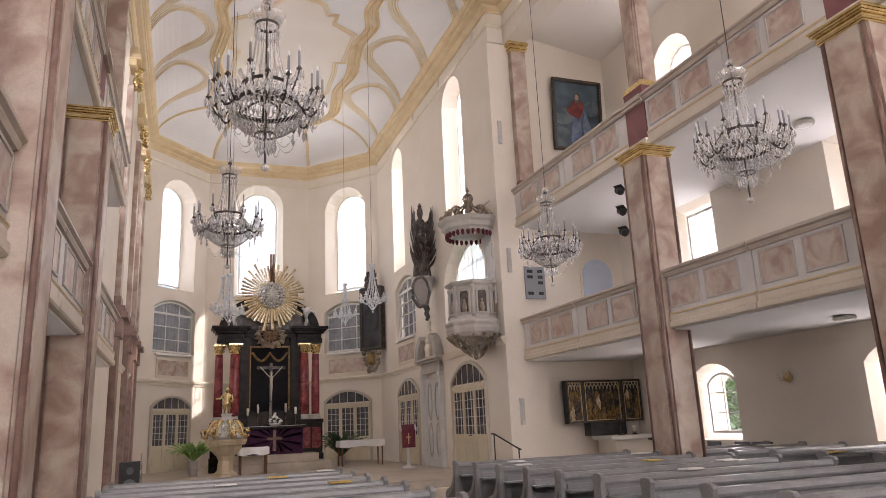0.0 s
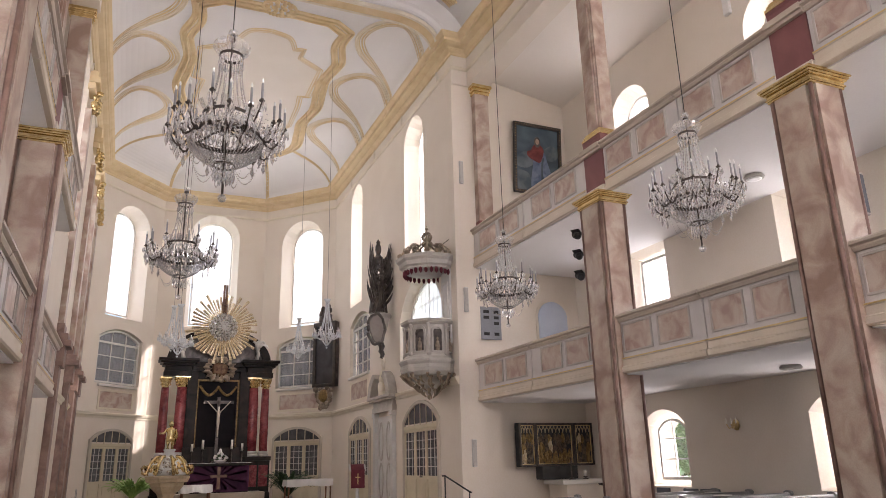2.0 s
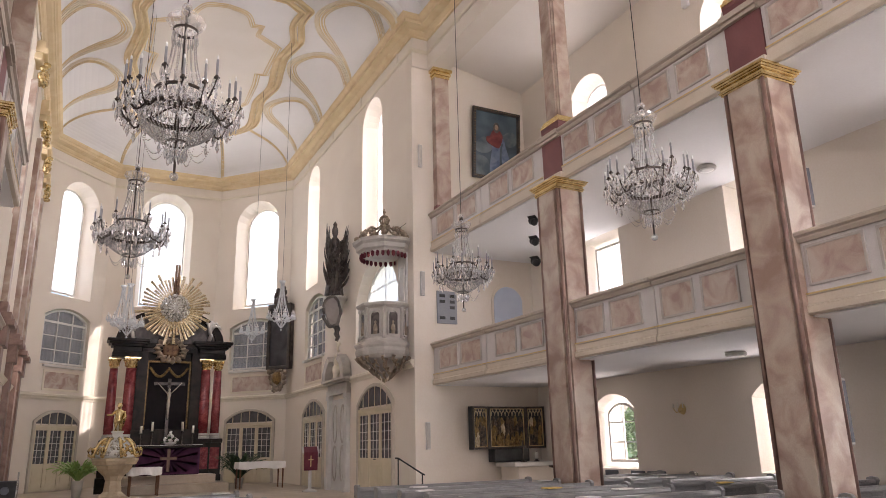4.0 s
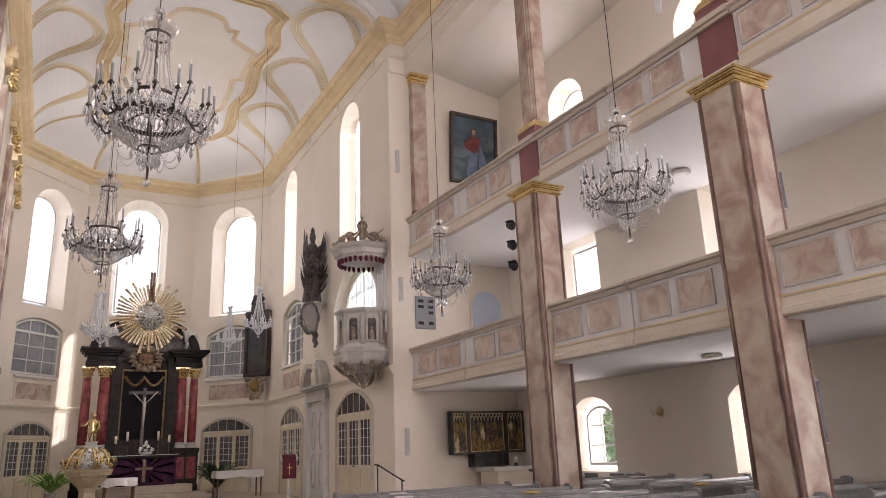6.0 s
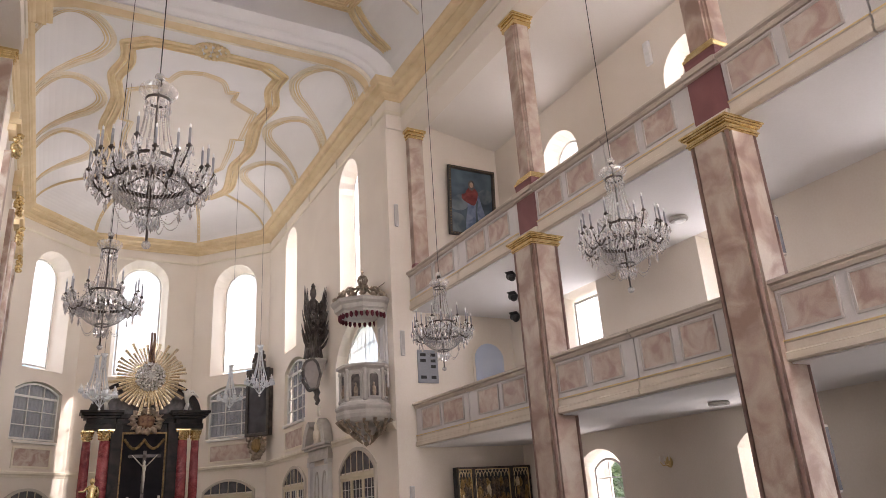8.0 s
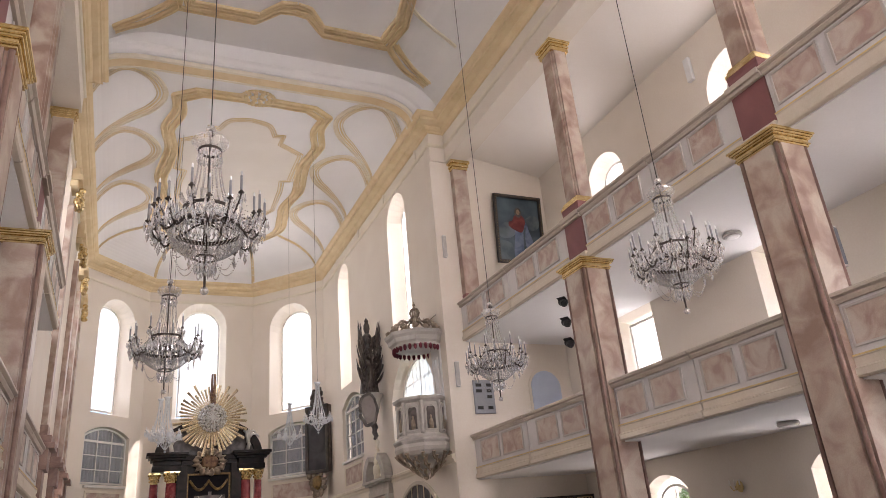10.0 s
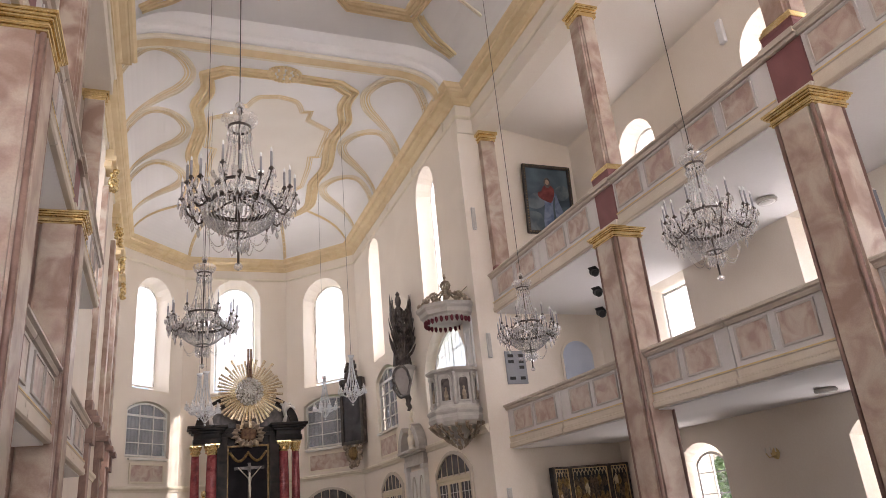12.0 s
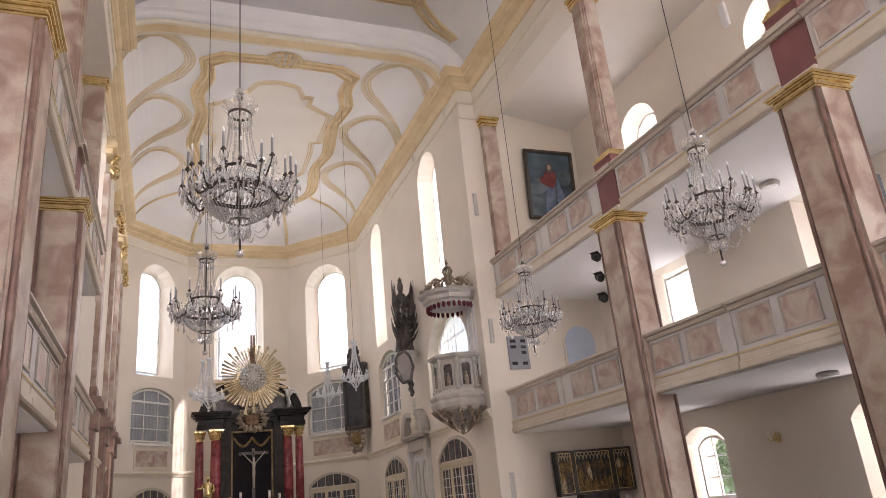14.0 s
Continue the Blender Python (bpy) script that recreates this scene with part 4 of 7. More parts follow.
# ---------------------------------------------------------------- doors and panels of the choir
def glazed_door(plane, c, w, z1, rise, label="cream double door with glazed upper half and fanlight"):
    """A door leaf pair with panes above, wooden panels below and an arched fanlight, set on the wall."""
    door_count[0] += 1
    ob = thing("door_%d" % door_count[0], label, "door", kind="structure")
    ob.matrix_basis = plane.basis(c, CHANCEL, -0.02)
    H = z1 - CHANCEL
    zt = H - rise - 0.22
    bm = bmesh.new()
    ring_prism(bm, plain, arch_loop(0, w, 0, H, rise), shrink(0, w, 0, H, rise, 0.09, 0.0), -0.05, 0.10)
    part("door_frame", bm, SURROUND, ob, "grey-beige stone surround", bevel=0.01)
    bm = bmesh.new()
    box(bm, -w / 2 + 0.08, w / 2 - 0.08, -0.04, 0.05, zt, zt + 0.09)
    part("transom", bm, DOORC, ob, bevel=0.008)
    bm = bmesh.new()
    solid(bm, plain, shrink(0, w, zt + 0.05, H, rise, 0.085), -0.004, 0.016)
    part("fanlight_pane", bm, DOORGLASS, ob, "dark curtained fanlight glass")
    for i in range(1, 6):
        s = -w / 2 + w * i / 6
        rad = (w * w / 4 + rise * rise) / (2 * rise)
        top = H - rad + math.sqrt(max(0, rad * rad - s * s)) - 0.07
        bm = bmesh.new()
        box(bm, s - 0.014, s + 0.014, -0.02, 0.0, zt + 0.06, top)
        part("fanlight_bar", bm, DOORC, ob)
    for k in range(3):
        a = -w / 2 + 0.09 + (w - 0.18) * k / 3
        b = -w / 2 + 0.09 + (w - 0.18) * (k + 1) / 3
        leaf = bmesh.new()
        zg = zt * 0.44
        for q in ((a, a + 0.07, 0.02, zt), (b - 0.07, b, 0.02, zt), (a + 0.07, b - 0.07, zg - 0.09, zg), (a + 0.07, b - 0.07, 0.02, 0.14), (a + 0.07, b - 0.07, zt - 0.08, zt)):
            box(leaf, q[0] + 0.001, q[1] - 0.001, -0.02, 0.03, q[2], q[3] - 0.002)
        box(leaf, a + 0.06, b - 0.06, 0.0, 0.03, 0.1, zg - 0.06)
        box(leaf, a + 0.10, b - 0.10, -0.012, 0.01, 0.2, zg - 0.16)
        lf = part("door_leaf", leaf, DOORC, ob)
        bm = bmesh.new()
        box(bm, a + 0.065, b - 0.065, 0.012, 0.02, zg - 0.01, zt - 0.07)
        part("pane", bm, DOORGLASS, lf, "dark door glass")
        for i in range(1, 3):
            x = a + (b - a) * i / 3
            bm = bmesh.new()
            box(bm, x - 0.008, x + 0.008, -0.004, 0.014, zg, zt - 0.08)
            part("glazing_bar", bm, FRAMEW, lf)
        for i in range(1, 5):
            z = zg + (zt - 0.08 - zg) * i / 5
            bm = bmesh.new()
            box(bm, a + 0.065, b - 0.065, -0.005, 0.013, z - 0.007, z + 0.007)
            part("glazing_bar", bm, FRAMEW, lf)
    bm = bmesh.new()
    box(bm, 0.10, 0.24, -0.09, -0.07, zt * 0.42, zt * 0.42 + 0.025)
    tube(bm, [(0.11, -0.08, zt * 0.42 + 0.012), (0.11, 0.0, zt * 0.42 + 0.012)], 0.012)
    part("door_handle", bm, IRON, ob, "dark metal handle")
    return ob


glazed_door(PCR, YA - 17.65, 2.5, 3.14, 0.50)
glazed_door(PCR, YA - 23.05, 2.35, 3.08, 0.45)
glazed_door(PAR, PAR.length / 2 + 0.18, 2.2, 3.0, 0.40)
glazed_door(PAL, PAL.length / 2 + 0.13, 1.98, 2.97, 0.38)
for pl, c, w in ((PAR, PAR.length / 2 + 0.2, 1.75), (PAL, PAL.length / 2 + 0.14, 1.5), (PCR, YA - 23.2, 1.85)):
    ob = thing("wall_panel", "pink marbled wall panel in a pale frame below the window", "panel", kind="structure")
    ob.matrix_basis = pl.basis(c, 0, 0)
    bm = bmesh.new()
    box(bm, -w / 2, w / 2, -0.012, 0.01, 3.66, 4.20)
    part("panel", bm, PANELM, ob)
    bm = bmesh.new()
    ring_prism(bm, plain, [(-w / 2 - 0.07, 3.59), (w / 2 + 0.07, 3.59), (w / 2 + 0.07, 4.27), (-w / 2 - 0.07, 4.27)],
               [(-w / 2, 3.66), (w / 2, 3.66), (w / 2, 4.20), (-w / 2, 4.20)], -0.03, 0.01)
    part("panel_frame", bm, CREAM, ob)
    bm = bmesh.new()
    box(bm, -w / 2 - 0.16, w / 2 + 0.16, -0.09, 0.01, 4.36, 4.44)
    part("window_sill", bm, FRAMEW, ob, bevel=0.01)


# stone portal with a painted door
def portal():
    ob = thing("portal", "grey-white painted portal with curved pediment and oval-panelled door", "portal", kind="structure")
    ob.matrix_basis = PCR.basis(YA - 20.45, CHANCEL, 0)
    for s in (-1, 1):
        bm = bmesh.new()
        x = s * 0.78
        box(bm, x - 0.13, x + 0.13, -0.16, 0.0, 0.0, 0.35)
        box(bm, x - 0.10, x + 0.10, -0.13, 0.0, 0.35, 2.55)
        box(bm, x - 0.13, x + 0.13, -0.16, 0.0, 2.55, 2.68)
        part("jamb", bm, GREYW, ob, bevel=0.012)
    bm = bmesh.new()
    box(bm, -0.92, 0.92, -0.14, 0.0, 2.68, 2.84)
    box(bm, -0.88, 0.88, -0.12, 0.0, 2.84, 3.0)
    box(bm, -1.0, 1.0, -0.22, 0.0, 3.0, 3.06)
    box(bm, -1.05, 1.05, -0.28, 0.0, 3.06, 3.14)
    part("entablature", bm, GREYST, ob, bevel=0.012)
    for s in (-1, 1):
        bm = bmesh.new()
        outer, inn = [], []
        for i in range(9):
            t = math.pi / 2 * i / 8 * 0.8
            outer.append((s * (1.0 - 0.62 * (1 - math.cos(t)) - 0.1 * i / 8), 3.14 + 0.72 * math.sin(t)))
            inn.append((s * (0.72 - 0.42 * (1 - math.cos(t)) - 0.1 * i / 8), 3.14 + 0.56 * math.sin(t)))
        solid(bm, plain, outer + inn[::-1], -0.27, -0.02)
        part("pediment", bm, GREYST, ob, "grey broken pediment scroll")
    bm = bmesh.new()
    for z, r in ((3.2, 0.16), (3.4, 0.2), (3.62, 0.15), (3.78, 0.1)):
        blob(bm, (0, -0.14, z), r, (1, 0.6, 1), 12)
    part("cartouche", bm, CREAM, ob, "carved cartouche", smooth=True)
    bm = bmesh.new()
    box(bm, -0.68, 0.68, -0.03, 0.02, 0.0, 2.55)
    leaf = part("door_leaf", bm, GREYW, ob)
    for s in (-0.33, 0.33):
        for z, h in ((0.75, 0.5), (1.85, 0.55)):
            bm = bmesh.new()
            el = [(s + 0.19 * math.cos(2 * math.pi * i / 20), z + h * math.sin(2 * math.pi * i / 20)) for i in range(20)]
            el2 = [(s + 0.15 * math.cos(2 * math.pi * i / 20), z + (h - 0.05) * math.sin(2 * math.pi * i / 20)) for i in range(20)]
            ring_prism(bm, plain, el, el2, -0.055, -0.03)
            part("oval_moulding", bm, GREYST, leaf)


portal()

# ---------------------------------------------------------------- high altar
def corinthian(bm, x, y, z, r, h):
    """A leafy gilt capital."""
    lathe(bm, [(r * 0.95, 0), (r * 1.0, h * 0.1), (r * 0.9, h * 0.2), (r * 1.25, h * 0.8), (r * 1.3, h * 0.86)], 14, (x, y, z))
    for row, (zz, rr) in enumerate(((0.3, 1.12), (0.58, 1.25), (0.8, 1.42))):
        for i in range(10):
            t = 2 * math.pi * (i + 0.5 * row) / 10
            blob(bm, (x + r * rr * math.cos(t), y + r * rr * math.sin(t), z + h * zz), r * 0.24, (0.9, 0.9, 1.5))
    box(bm, x - r * 1.4, x + r * 1.4, y - r * 1.4, y + r * 1.4, z + h * 0.86, z + h)


def altar():
    ob = thing("high_altar", "black and red marble high altar with gilt capitals and sunburst", "altar", (AXIS, 24.7, CHANCEL))
    c = CHANCEL
    bm = bmesh.new()
    box(bm, -1.55, 1.75, -1.75, -0.3, 0.0, 0.26)
    box(bm, -1.2, 1.4, -1.45, -0.3, 0.26, 0.50)
    part("step", bm, FLOORM, ob, "pale stone altar steps", bevel=0.015)
    bm = bmesh.new()
    box(bm, -0.84, 0.96, -1.05, -0.30, 0.50, 1.28)
    part("mensa", bm, BLACKM, ob, bevel=0.01)
    bm = bmesh.new()
    box(bm, -0.93, 1.05, -1.14, -0.25, 1.28, 1.36)
    part("mensa_top", bm, BLACKM, ob, bevel=0.012)
    # pedestals, back wall, columns
    bm = bmesh.new()
    box(bm, -1.0, 1.0, -0.28, 0.28, 0.0, 1.85)
    box(bm, -0.98, -0.66, -0.2, 0.2, 1.85, 4.62 - c)
    box(bm, 0.66, 0.98, -0.2, 0.2, 1.85, 4.62 - c)
    box(bm, -0.67, 0.67, 0.06, 0.2, 1.85, 4.62 - c)
    part("back_wall", bm, BLACKM, ob, bevel=0.012)
    cols = ((-1.62, 0.12, 0.135), (-1.12, -0.06, 0.18), (1.12, -0.06, 0.18), (1.55, 0.12, 0.135))
    for x, y, r in cols:
        bm = bmesh.new()
        w = r + 0.1
        box(bm, x - w, x + w, y - w, y + w, 0.0, 0.45)
        box(bm, x - w + 0.03, x + w - 0.03, y - w + 0.03, y + w - 0.03, 0.45, 1.42)
        box(bm, x - w, x + w, y - w, y + w, 1.42, 1.55)
        ped = part("pedestal", bm, BLACKM, ob, bevel=0.012)
        bm = bmesh.new()
        box(bm, x - w + 0.09, x + w - 0.09, y - w + 0.016, y - w + 0.04, 0.62, 1.28)
        part("inlay", bm, REDM, ped, "red marble inlay")
        bm = bmesh.new()
        lathe(bm, [(r * 1.35, 1.55), (r * 1.35, 1.6), (r * 1.2, 1.63), (r * 1.28, 1.67), (r * 1.08, 1.72)], 20, (x, y, 0))
        part("column_base", bm, GREYST, ob, smooth=False)
        bm = bmesh.new()
        lathe(bm, [(r, 1.72), (r * 1.02, 2.4), (r * 0.97, 3.1), (r * 0.88, 3.73)], 22, (x, y, 0))
        part("column", bm, REDM, ob, "polished red marble column", smooth=True)
        bm = bmesh.new()
        corinthian(bm, x, y, 3.73, r * 0.9, 0.34)
        part("capital", bm, GOLD, ob, "gilt leaf capital")
    # entablature: broken forward over the column pairs
    for s in (-1, 1):
        bm = bmesh.new()
        xa, xb = sorted((s * 0.85, s * 1.72))
        box(bm, xa, xb, -0.28, 0.3, 4.07, 4.24)
        box(bm, xa + 0.03, xb - 0.03, -0.25, 0.3, 4.24, 4.40)
        box(bm, xa - 0.05, xb + 0.05, -0.34, 0.3, 4.40, 4.47)
        box(bm, xa - 0.12, xb + 0.12, -0.42, 0.3, 4.47, 4.54)
        box(bm, xa - 0.18, xb + 0.18, -0.47, 0.3, 4.54, 4.63)
        part("entablature", bm, BLACKM, ob, bevel=0.012)
    bm = bmesh.new()
    box(bm, -0.85, 0.85, -0.1, 0.28, 4.26, 4.40)
    box(bm, -0.85, 0.85, -0.16, 0.28, 4.40, 4.56)
    part("architrave", bm, BLACKM, ob, bevel=0.01)
    # round pediment behind the sunburst
    bm = bmesh.new()
    o = [(1.66 * math.cos(math.pi * i / 24), 4.60 + 1.12 * math.sin(math.pi * i / 24)) for i in range(25)]
    n = [(1.42 * math.cos(math.pi * i / 24), 4.60 + 0.92 * math.sin(math.pi * i / 24)) for i in range(25)]
    solid(bm, plain, o + n[::-1], -0.02, 0.26)
    part("pediment_arch", bm, BLACKM, ob)
    bm = bmesh.new()
    solid(bm, plain, o, 0.18, 0.24)
    part("pediment_field", bm, DARKW, ob)
    # painting panel with black cloth and gilt frame
    bm = bmesh.new()
    box(bm, -0.62, 0.62, 0.0, 0.05, 1.70, 3.95)
    part("panel", bm, VELVET, ob, "black draped panel")
    bm = bmesh.new()
    ring_prism(bm, plain, [(-0.67, 1.65), (0.67, 1.65), (0.67, 4.0), (-0.67, 4.0)], [(-0.61, 1.71), (0.61, 1.71), (0.61, 3.94), (-0.61, 3.94)], -0.05, 0.03)
    part("panel_frame", bm, DULLGOLD, ob, "thin dull gilt frame", bevel=0.01)
    # garland and cartouche
    bm = bmesh.new()
    for i in range(37):
        t = -1 + 2 * i / 36
        z = 3.62 + 0.26 * abs(math.sin(math.pi * t)) * -1 + 0.14
        blob(bm, (0.56 * t, -0.05, z), 0.05, (1, 0.7, 1))
    part("garland", bm, DULLGOLD, ob, "gilt garland")
    bm = bmesh.new()
    ring = [((0.40 + 0.035 * math.cos(13 * t)) * math.cos(t), (0.31 + 0.035 * math.cos(13 * t + 1)) * math.sin(t), 0.11 + 0.03 * math.sin(17 * t)) for t in (2 * math.pi * i / 90 for i in range(90))]
    rows = []
    for k, (x, z, r) in enumerate(ring):
        c0 = Vector((x, -0.14, 4.33 + z))
        o = Vector((x, 0, z)).normalized()
        rows.append([bm.verts.new(c0 + o * r * math.cos(a) + Vector((0, -0.8 * r * math.sin(a), 0))) for a in (2 * math.pi * i / 8 for i in range(8))])
    for k in range(len(rows)):
        a, b = rows[k], rows[(k + 1) % len(rows)]
        for i in range(8):
            bm.faces.new((a[i], a[(i + 1) % 8], b[(i + 1) % 8], b[i]))
    part("cartouche", bm, OLDSTONE, ob, "brown carved cartouche", smooth=True)
    bm = bmesh.new()
    blob(bm, (0, -0.15, 4.33), 0.27, (1, 0.22, 0.9), 12)
    part("shield", bm, RELIEFRED, ob, "dark red and brown shield", smooth=True)
    # sunburst
    cz = 6.02 - c
    y = -0.36
    k = 0
    for i in range(52):
        t = 2 * math.pi * i / 52 + 0.03
        L = (0.98 + 0.24 * ((i * 7) % 5) / 4) * (1.0 if i % 2 else 0.9)
        bm = bmesh.new()
        a, b = Vector((math.cos(t), 0, math.sin(t))), Vector((-math.sin(t), 0, math.cos(t)))
        w0, w1 = 0.022, 0.048
        base = Vector((0, y, cz))
        dy = Vector((0, -0.018 if i % 2 else -0.04, 0))
        vs = [base + a * 0.34 - b * w0, base + a * 0.34 + b * w0, base + a * L + b * w1, base + a * L - b * w1]
        lo = [bm.verts.new(v) for v in vs]
        mid = [bm.verts.new((vs[0] + vs[1]) / 2 + dy), bm.verts.new((vs[2] + vs[3]) / 2 + dy)]
        bm.faces.new((lo[0], mid[0], mid[1], lo[3]))
        bm.faces.new((mid[0], lo[1], lo[2], mid[1]))
        bm.faces.new((lo[0], lo[3], lo[2], lo[1]))
        bm.faces.new((lo[3], mid[1], lo[2]))
        part("ray", bm, PALEGOLD, ob, "gilt ray")
    bm = bmesh.new()
    for q in (-0.05, 0.05):
        tube(bm, [(q, y, cz + 0.3), (q * 0.8, y, cz + 1.45)], 0.05, 6, 0.04)
    part("top_ray", bm, RELIEFRED, ob, "brown top ray")
    # white carved scrolls beside the rays
    for s in (-1, 1):
        bm = bmesh.new()
        for k in range(4):
            a = 0.5 + 0.55 * k
            tube(bm, [(s * 1.18, -0.2, 5.05 - 0.05 * k), (s * (1.18 + 0.16 * math.cos(a)), -0.26, 5.08 + 0.2 * math.sin(a)), (s * (1.20 + 0.30 * math.cos(a)), -0.22, 4.98 + 0.34 * math.sin(a)), (s * (1.28 + 0.28 * math.cos(a)), -0.2, 4.90 + 0.34 * math.sin(a))], 0.06, 6, 0.02)
        tube(bm, [(s * 1.15, -0.15, 4.62), (s * 1.2, -0.2, 4.85), (s * 1.17, -0.2, 5.08)], 0.07, 7, 0.05)
        part("white_scroll", bm, FRAMEW, ob, "white carved scroll", smooth=True)
    bm = bmesh.new()
    rnd = random.Random(5)
    for rr, n in ((0.40, 22), (0.30, 18), (0.20, 12), (0.1, 6)):
        for i in range(n):
            t = 2 * math.pi * (i + rnd.random() * 0.5) / n
            blob(bm, (rr * math.cos(t), y - 0.08 - 0.12 * (0.4 - rr), cz + rr * math.sin(t)), 0.075, (1, 0.6, 1))
    part("cloud_ring", bm, SILVER, ob, "silvered cloud ring", smooth=True)
    bm = bmesh.new()
    for i in range(6):
        t = math.pi * i / 6 + 0.3
        tube(bm, [(0.2 * math.cos(t), y - 0.2, cz + 0.2 * math.sin(t)), (-0.2 * math.cos(t), y - 0.2, cz - 0.2 * math.sin(t))], 0.016, 5)
    part("star", bm, GREYW, ob)
    return ob


altar()
# frontal cloth with a cross, white linen on top
ob = thing("altar_frontal", "purple altar cloth with a pale embroidered cross and rays", "altar cloth", (AXIS + 0.06, 23.63, CHANCEL))
bm = bmesh.new()
n = 36
lo = [bm.verts.new((-0.9 + 1.8 * i / n, -0.02 + 0.012 * math.sin(i * 1.3), 0.52)) for i in range(n + 1)]
hi = [bm.verts.new((-0.9 + 1.8 * i / n, -0.015, 1.355)) for i in range(n + 1)]
for i in range(n):
    bm.faces.new((lo[i], lo[i + 1], hi[i + 1], hi[i]))
r = bmesh.ops.solidify(bm, geom=bm.faces[:], thickness=0.012)
part("cloth", bm, PURPLE, ob, smooth=True)
bm = bmesh.new()
box(bm, -0.045, 0.045, -0.045, -0.036, 0.60, 1.25)
box(bm, -0.24, 0.24, -0.045, -0.036, 0.94, 1.02)
part("cross", bm, CROSSV, ob, "faded gold embroidered cross")
EMBRO = surface("violet_embroidery", (0.16, 0.06, 0.14), (0.22, 0.10, 0.19), 8.0, 0.8, 0, 0.1, 100, 0.8)
for i in range(16):
    t = 2 * math.pi * (i + 0.5) / 16
    bm = bmesh.new()
    a = Vector((math.cos(t), 0, math.sin(t)))
    b = Vector((-math.sin(t), 0, math.cos(t)))
    L = min(0.82 / max(0.05, abs(a.x)), 0.36 / max(0.05, abs(a.z)))
    q = [Vector((0, -0.041, 0.95)) + a * 0.16 + b * 0.008, Vector((0, -0.041, 0.95)) + a * L + b * 0.035, Vector((0, -0.041, 0.95)) + a * L - b * 0.035, Vector((0, -0.041, 0.95)) + a * 0.16 - b * 0.008]
    f = bm.faces.new([bm.verts.new(v) for v in q])
    bmesh.ops.solidify(bm, geom=[f], thickness=0.004)
    part("embroidered_ray", bm, EMBRO, ob)
ob = thing("altar_linen", "white linen cloth on the altar table", "linen", (AXIS + 0.06, 24.0, CHANCEL + 1.362))
bm = bmesh.new()
box(bm, -0.95, 0.95, -0.425, 0.35, 0.0, 0.008)
box(bm, -0.95, 0.95, -0.435, -0.425, -0.07, 0.008)
part("cloth", bm, LINEN, ob)


def candle(x, y, z, h, stick):
    ob = thing("altar_candle", "white candle on a dark candlestick on the altar", "candle", (x, y, z), group="altar candles")
    bm = bmesh.new()
    lathe(bm, [(0.07, 0), (0.07, 0.015), (0.02, 0.03), (0.018, stick * 0.5), (0.032, stick * 0.55), (0.016, stick * 0.62), (0.016, stick - 0.03), (0.05, stick - 0.01), (0.05, stick)], 12)
    part("candlestick", bm, BRONZE, ob, smooth=True)
    bm = bmesh.new()
    lathe(bm, [(0.036, stick), (0.036, stick + h), (0.0, stick + h + 0.005)], 12)
    part("wax", bm, WAX, ob, "white wax", smooth=True)
    bm = bmesh.new()
    tube(bm, [(0, 0, stick + h), (0.004, 0, stick + h + 0.025)], 0.003)
    part("wick", bm, IRON, ob)


zt = CHANCEL + 1.371
for x, st, h in ((-0.72, 0.36, 0.22), (-0.40, 0.42, 0.28), (0.48, 0.42, 0.28), (0.80, 0.36, 0.22)):
    candle(AXIS + x, 24.25, zt, h, st)
# crucifix: one plain carved shape
bm = bmesh.new()
box(bm, -0.045, 0.045, 0.0, 0.05, 0.0, 2.02)
box(bm, -0.46, 0.46, 0.0, 0.05, 1.82, 1.91)
lathe(bm, [(0.16, -0.02), (0.14, 0.03), (0.05, 0.06)], 10)
ob = link("crucifix", bm, DARKW)
ob.matrix_basis = pose(AXIS + 0.02, 24.40, zt + 0.02)
tagged(ob, "dark wooden crucifix standing on the altar", "crucifix")
bm = bmesh.new()
lathe(bm, [(0.02, 0.25), (0.03, 0.5), (0.05, 0.72), (0.04, 0.85), (0.06, 1.02), (0.022, 1.08), (0.038, 1.15), (0.0, 1.21)], 10, (0, -0.06, 0), (1, 0.7))
for s in (-1, 1):
    tube(bm, [(s * 0.05, -0.06, 1.02), (s * 0.2, -0.05, 1.18), (s * 0.36, -0.03, 1.36)], 0.02, 6, 0.015)
for v in bm.verts:
    v.co.z += 0.53
ob = link("crucifix_figure", bm, IVORY, smooth=True)
ob.matrix_basis = pose(AXIS + 0.02, 24.40, zt + 0.02)
tagged(ob, "pale carved figure on the dark crucifix", "sculpture")
# flowers on the altar
ob = thing("flower_vase", "low white flower arrangement on the altar", "flowers", (AXIS + 0.12, 24.0, zt))
bm = bmesh.new()
lathe(bm, [(0.10, 0), (0.16, 0.03), (0.2, 0.07), (0.18, 0.09)], 14)
part("bowl", bm, GREYW, ob, smooth=True)
bm = bmesh.new()
rnd = random.Random(3)
for i in range(26):
    t, q = rnd.random() * 6.28, rnd.random()
    blob(bm, (0.22 * q * math.cos(t), 0.16 * q * math.sin(t), 0.12 + 0.26 * (1 - q) * rnd.uniform(0.6, 1.1)), 0.05)
part("blossom_head", bm, LINEN, ob)
bm = bmesh.new()
for i in range(30):
    t, q = rnd.random() * 6.28, rnd.random()
    blob(bm, (0.24 * q * math.cos(t), 0.17 * q * math.sin(t), 0.09 + 0.2 * (1 - q)), 0.045, (1.4, 1.4, 0.5))
part("foliage", bm, LEAFD, ob)

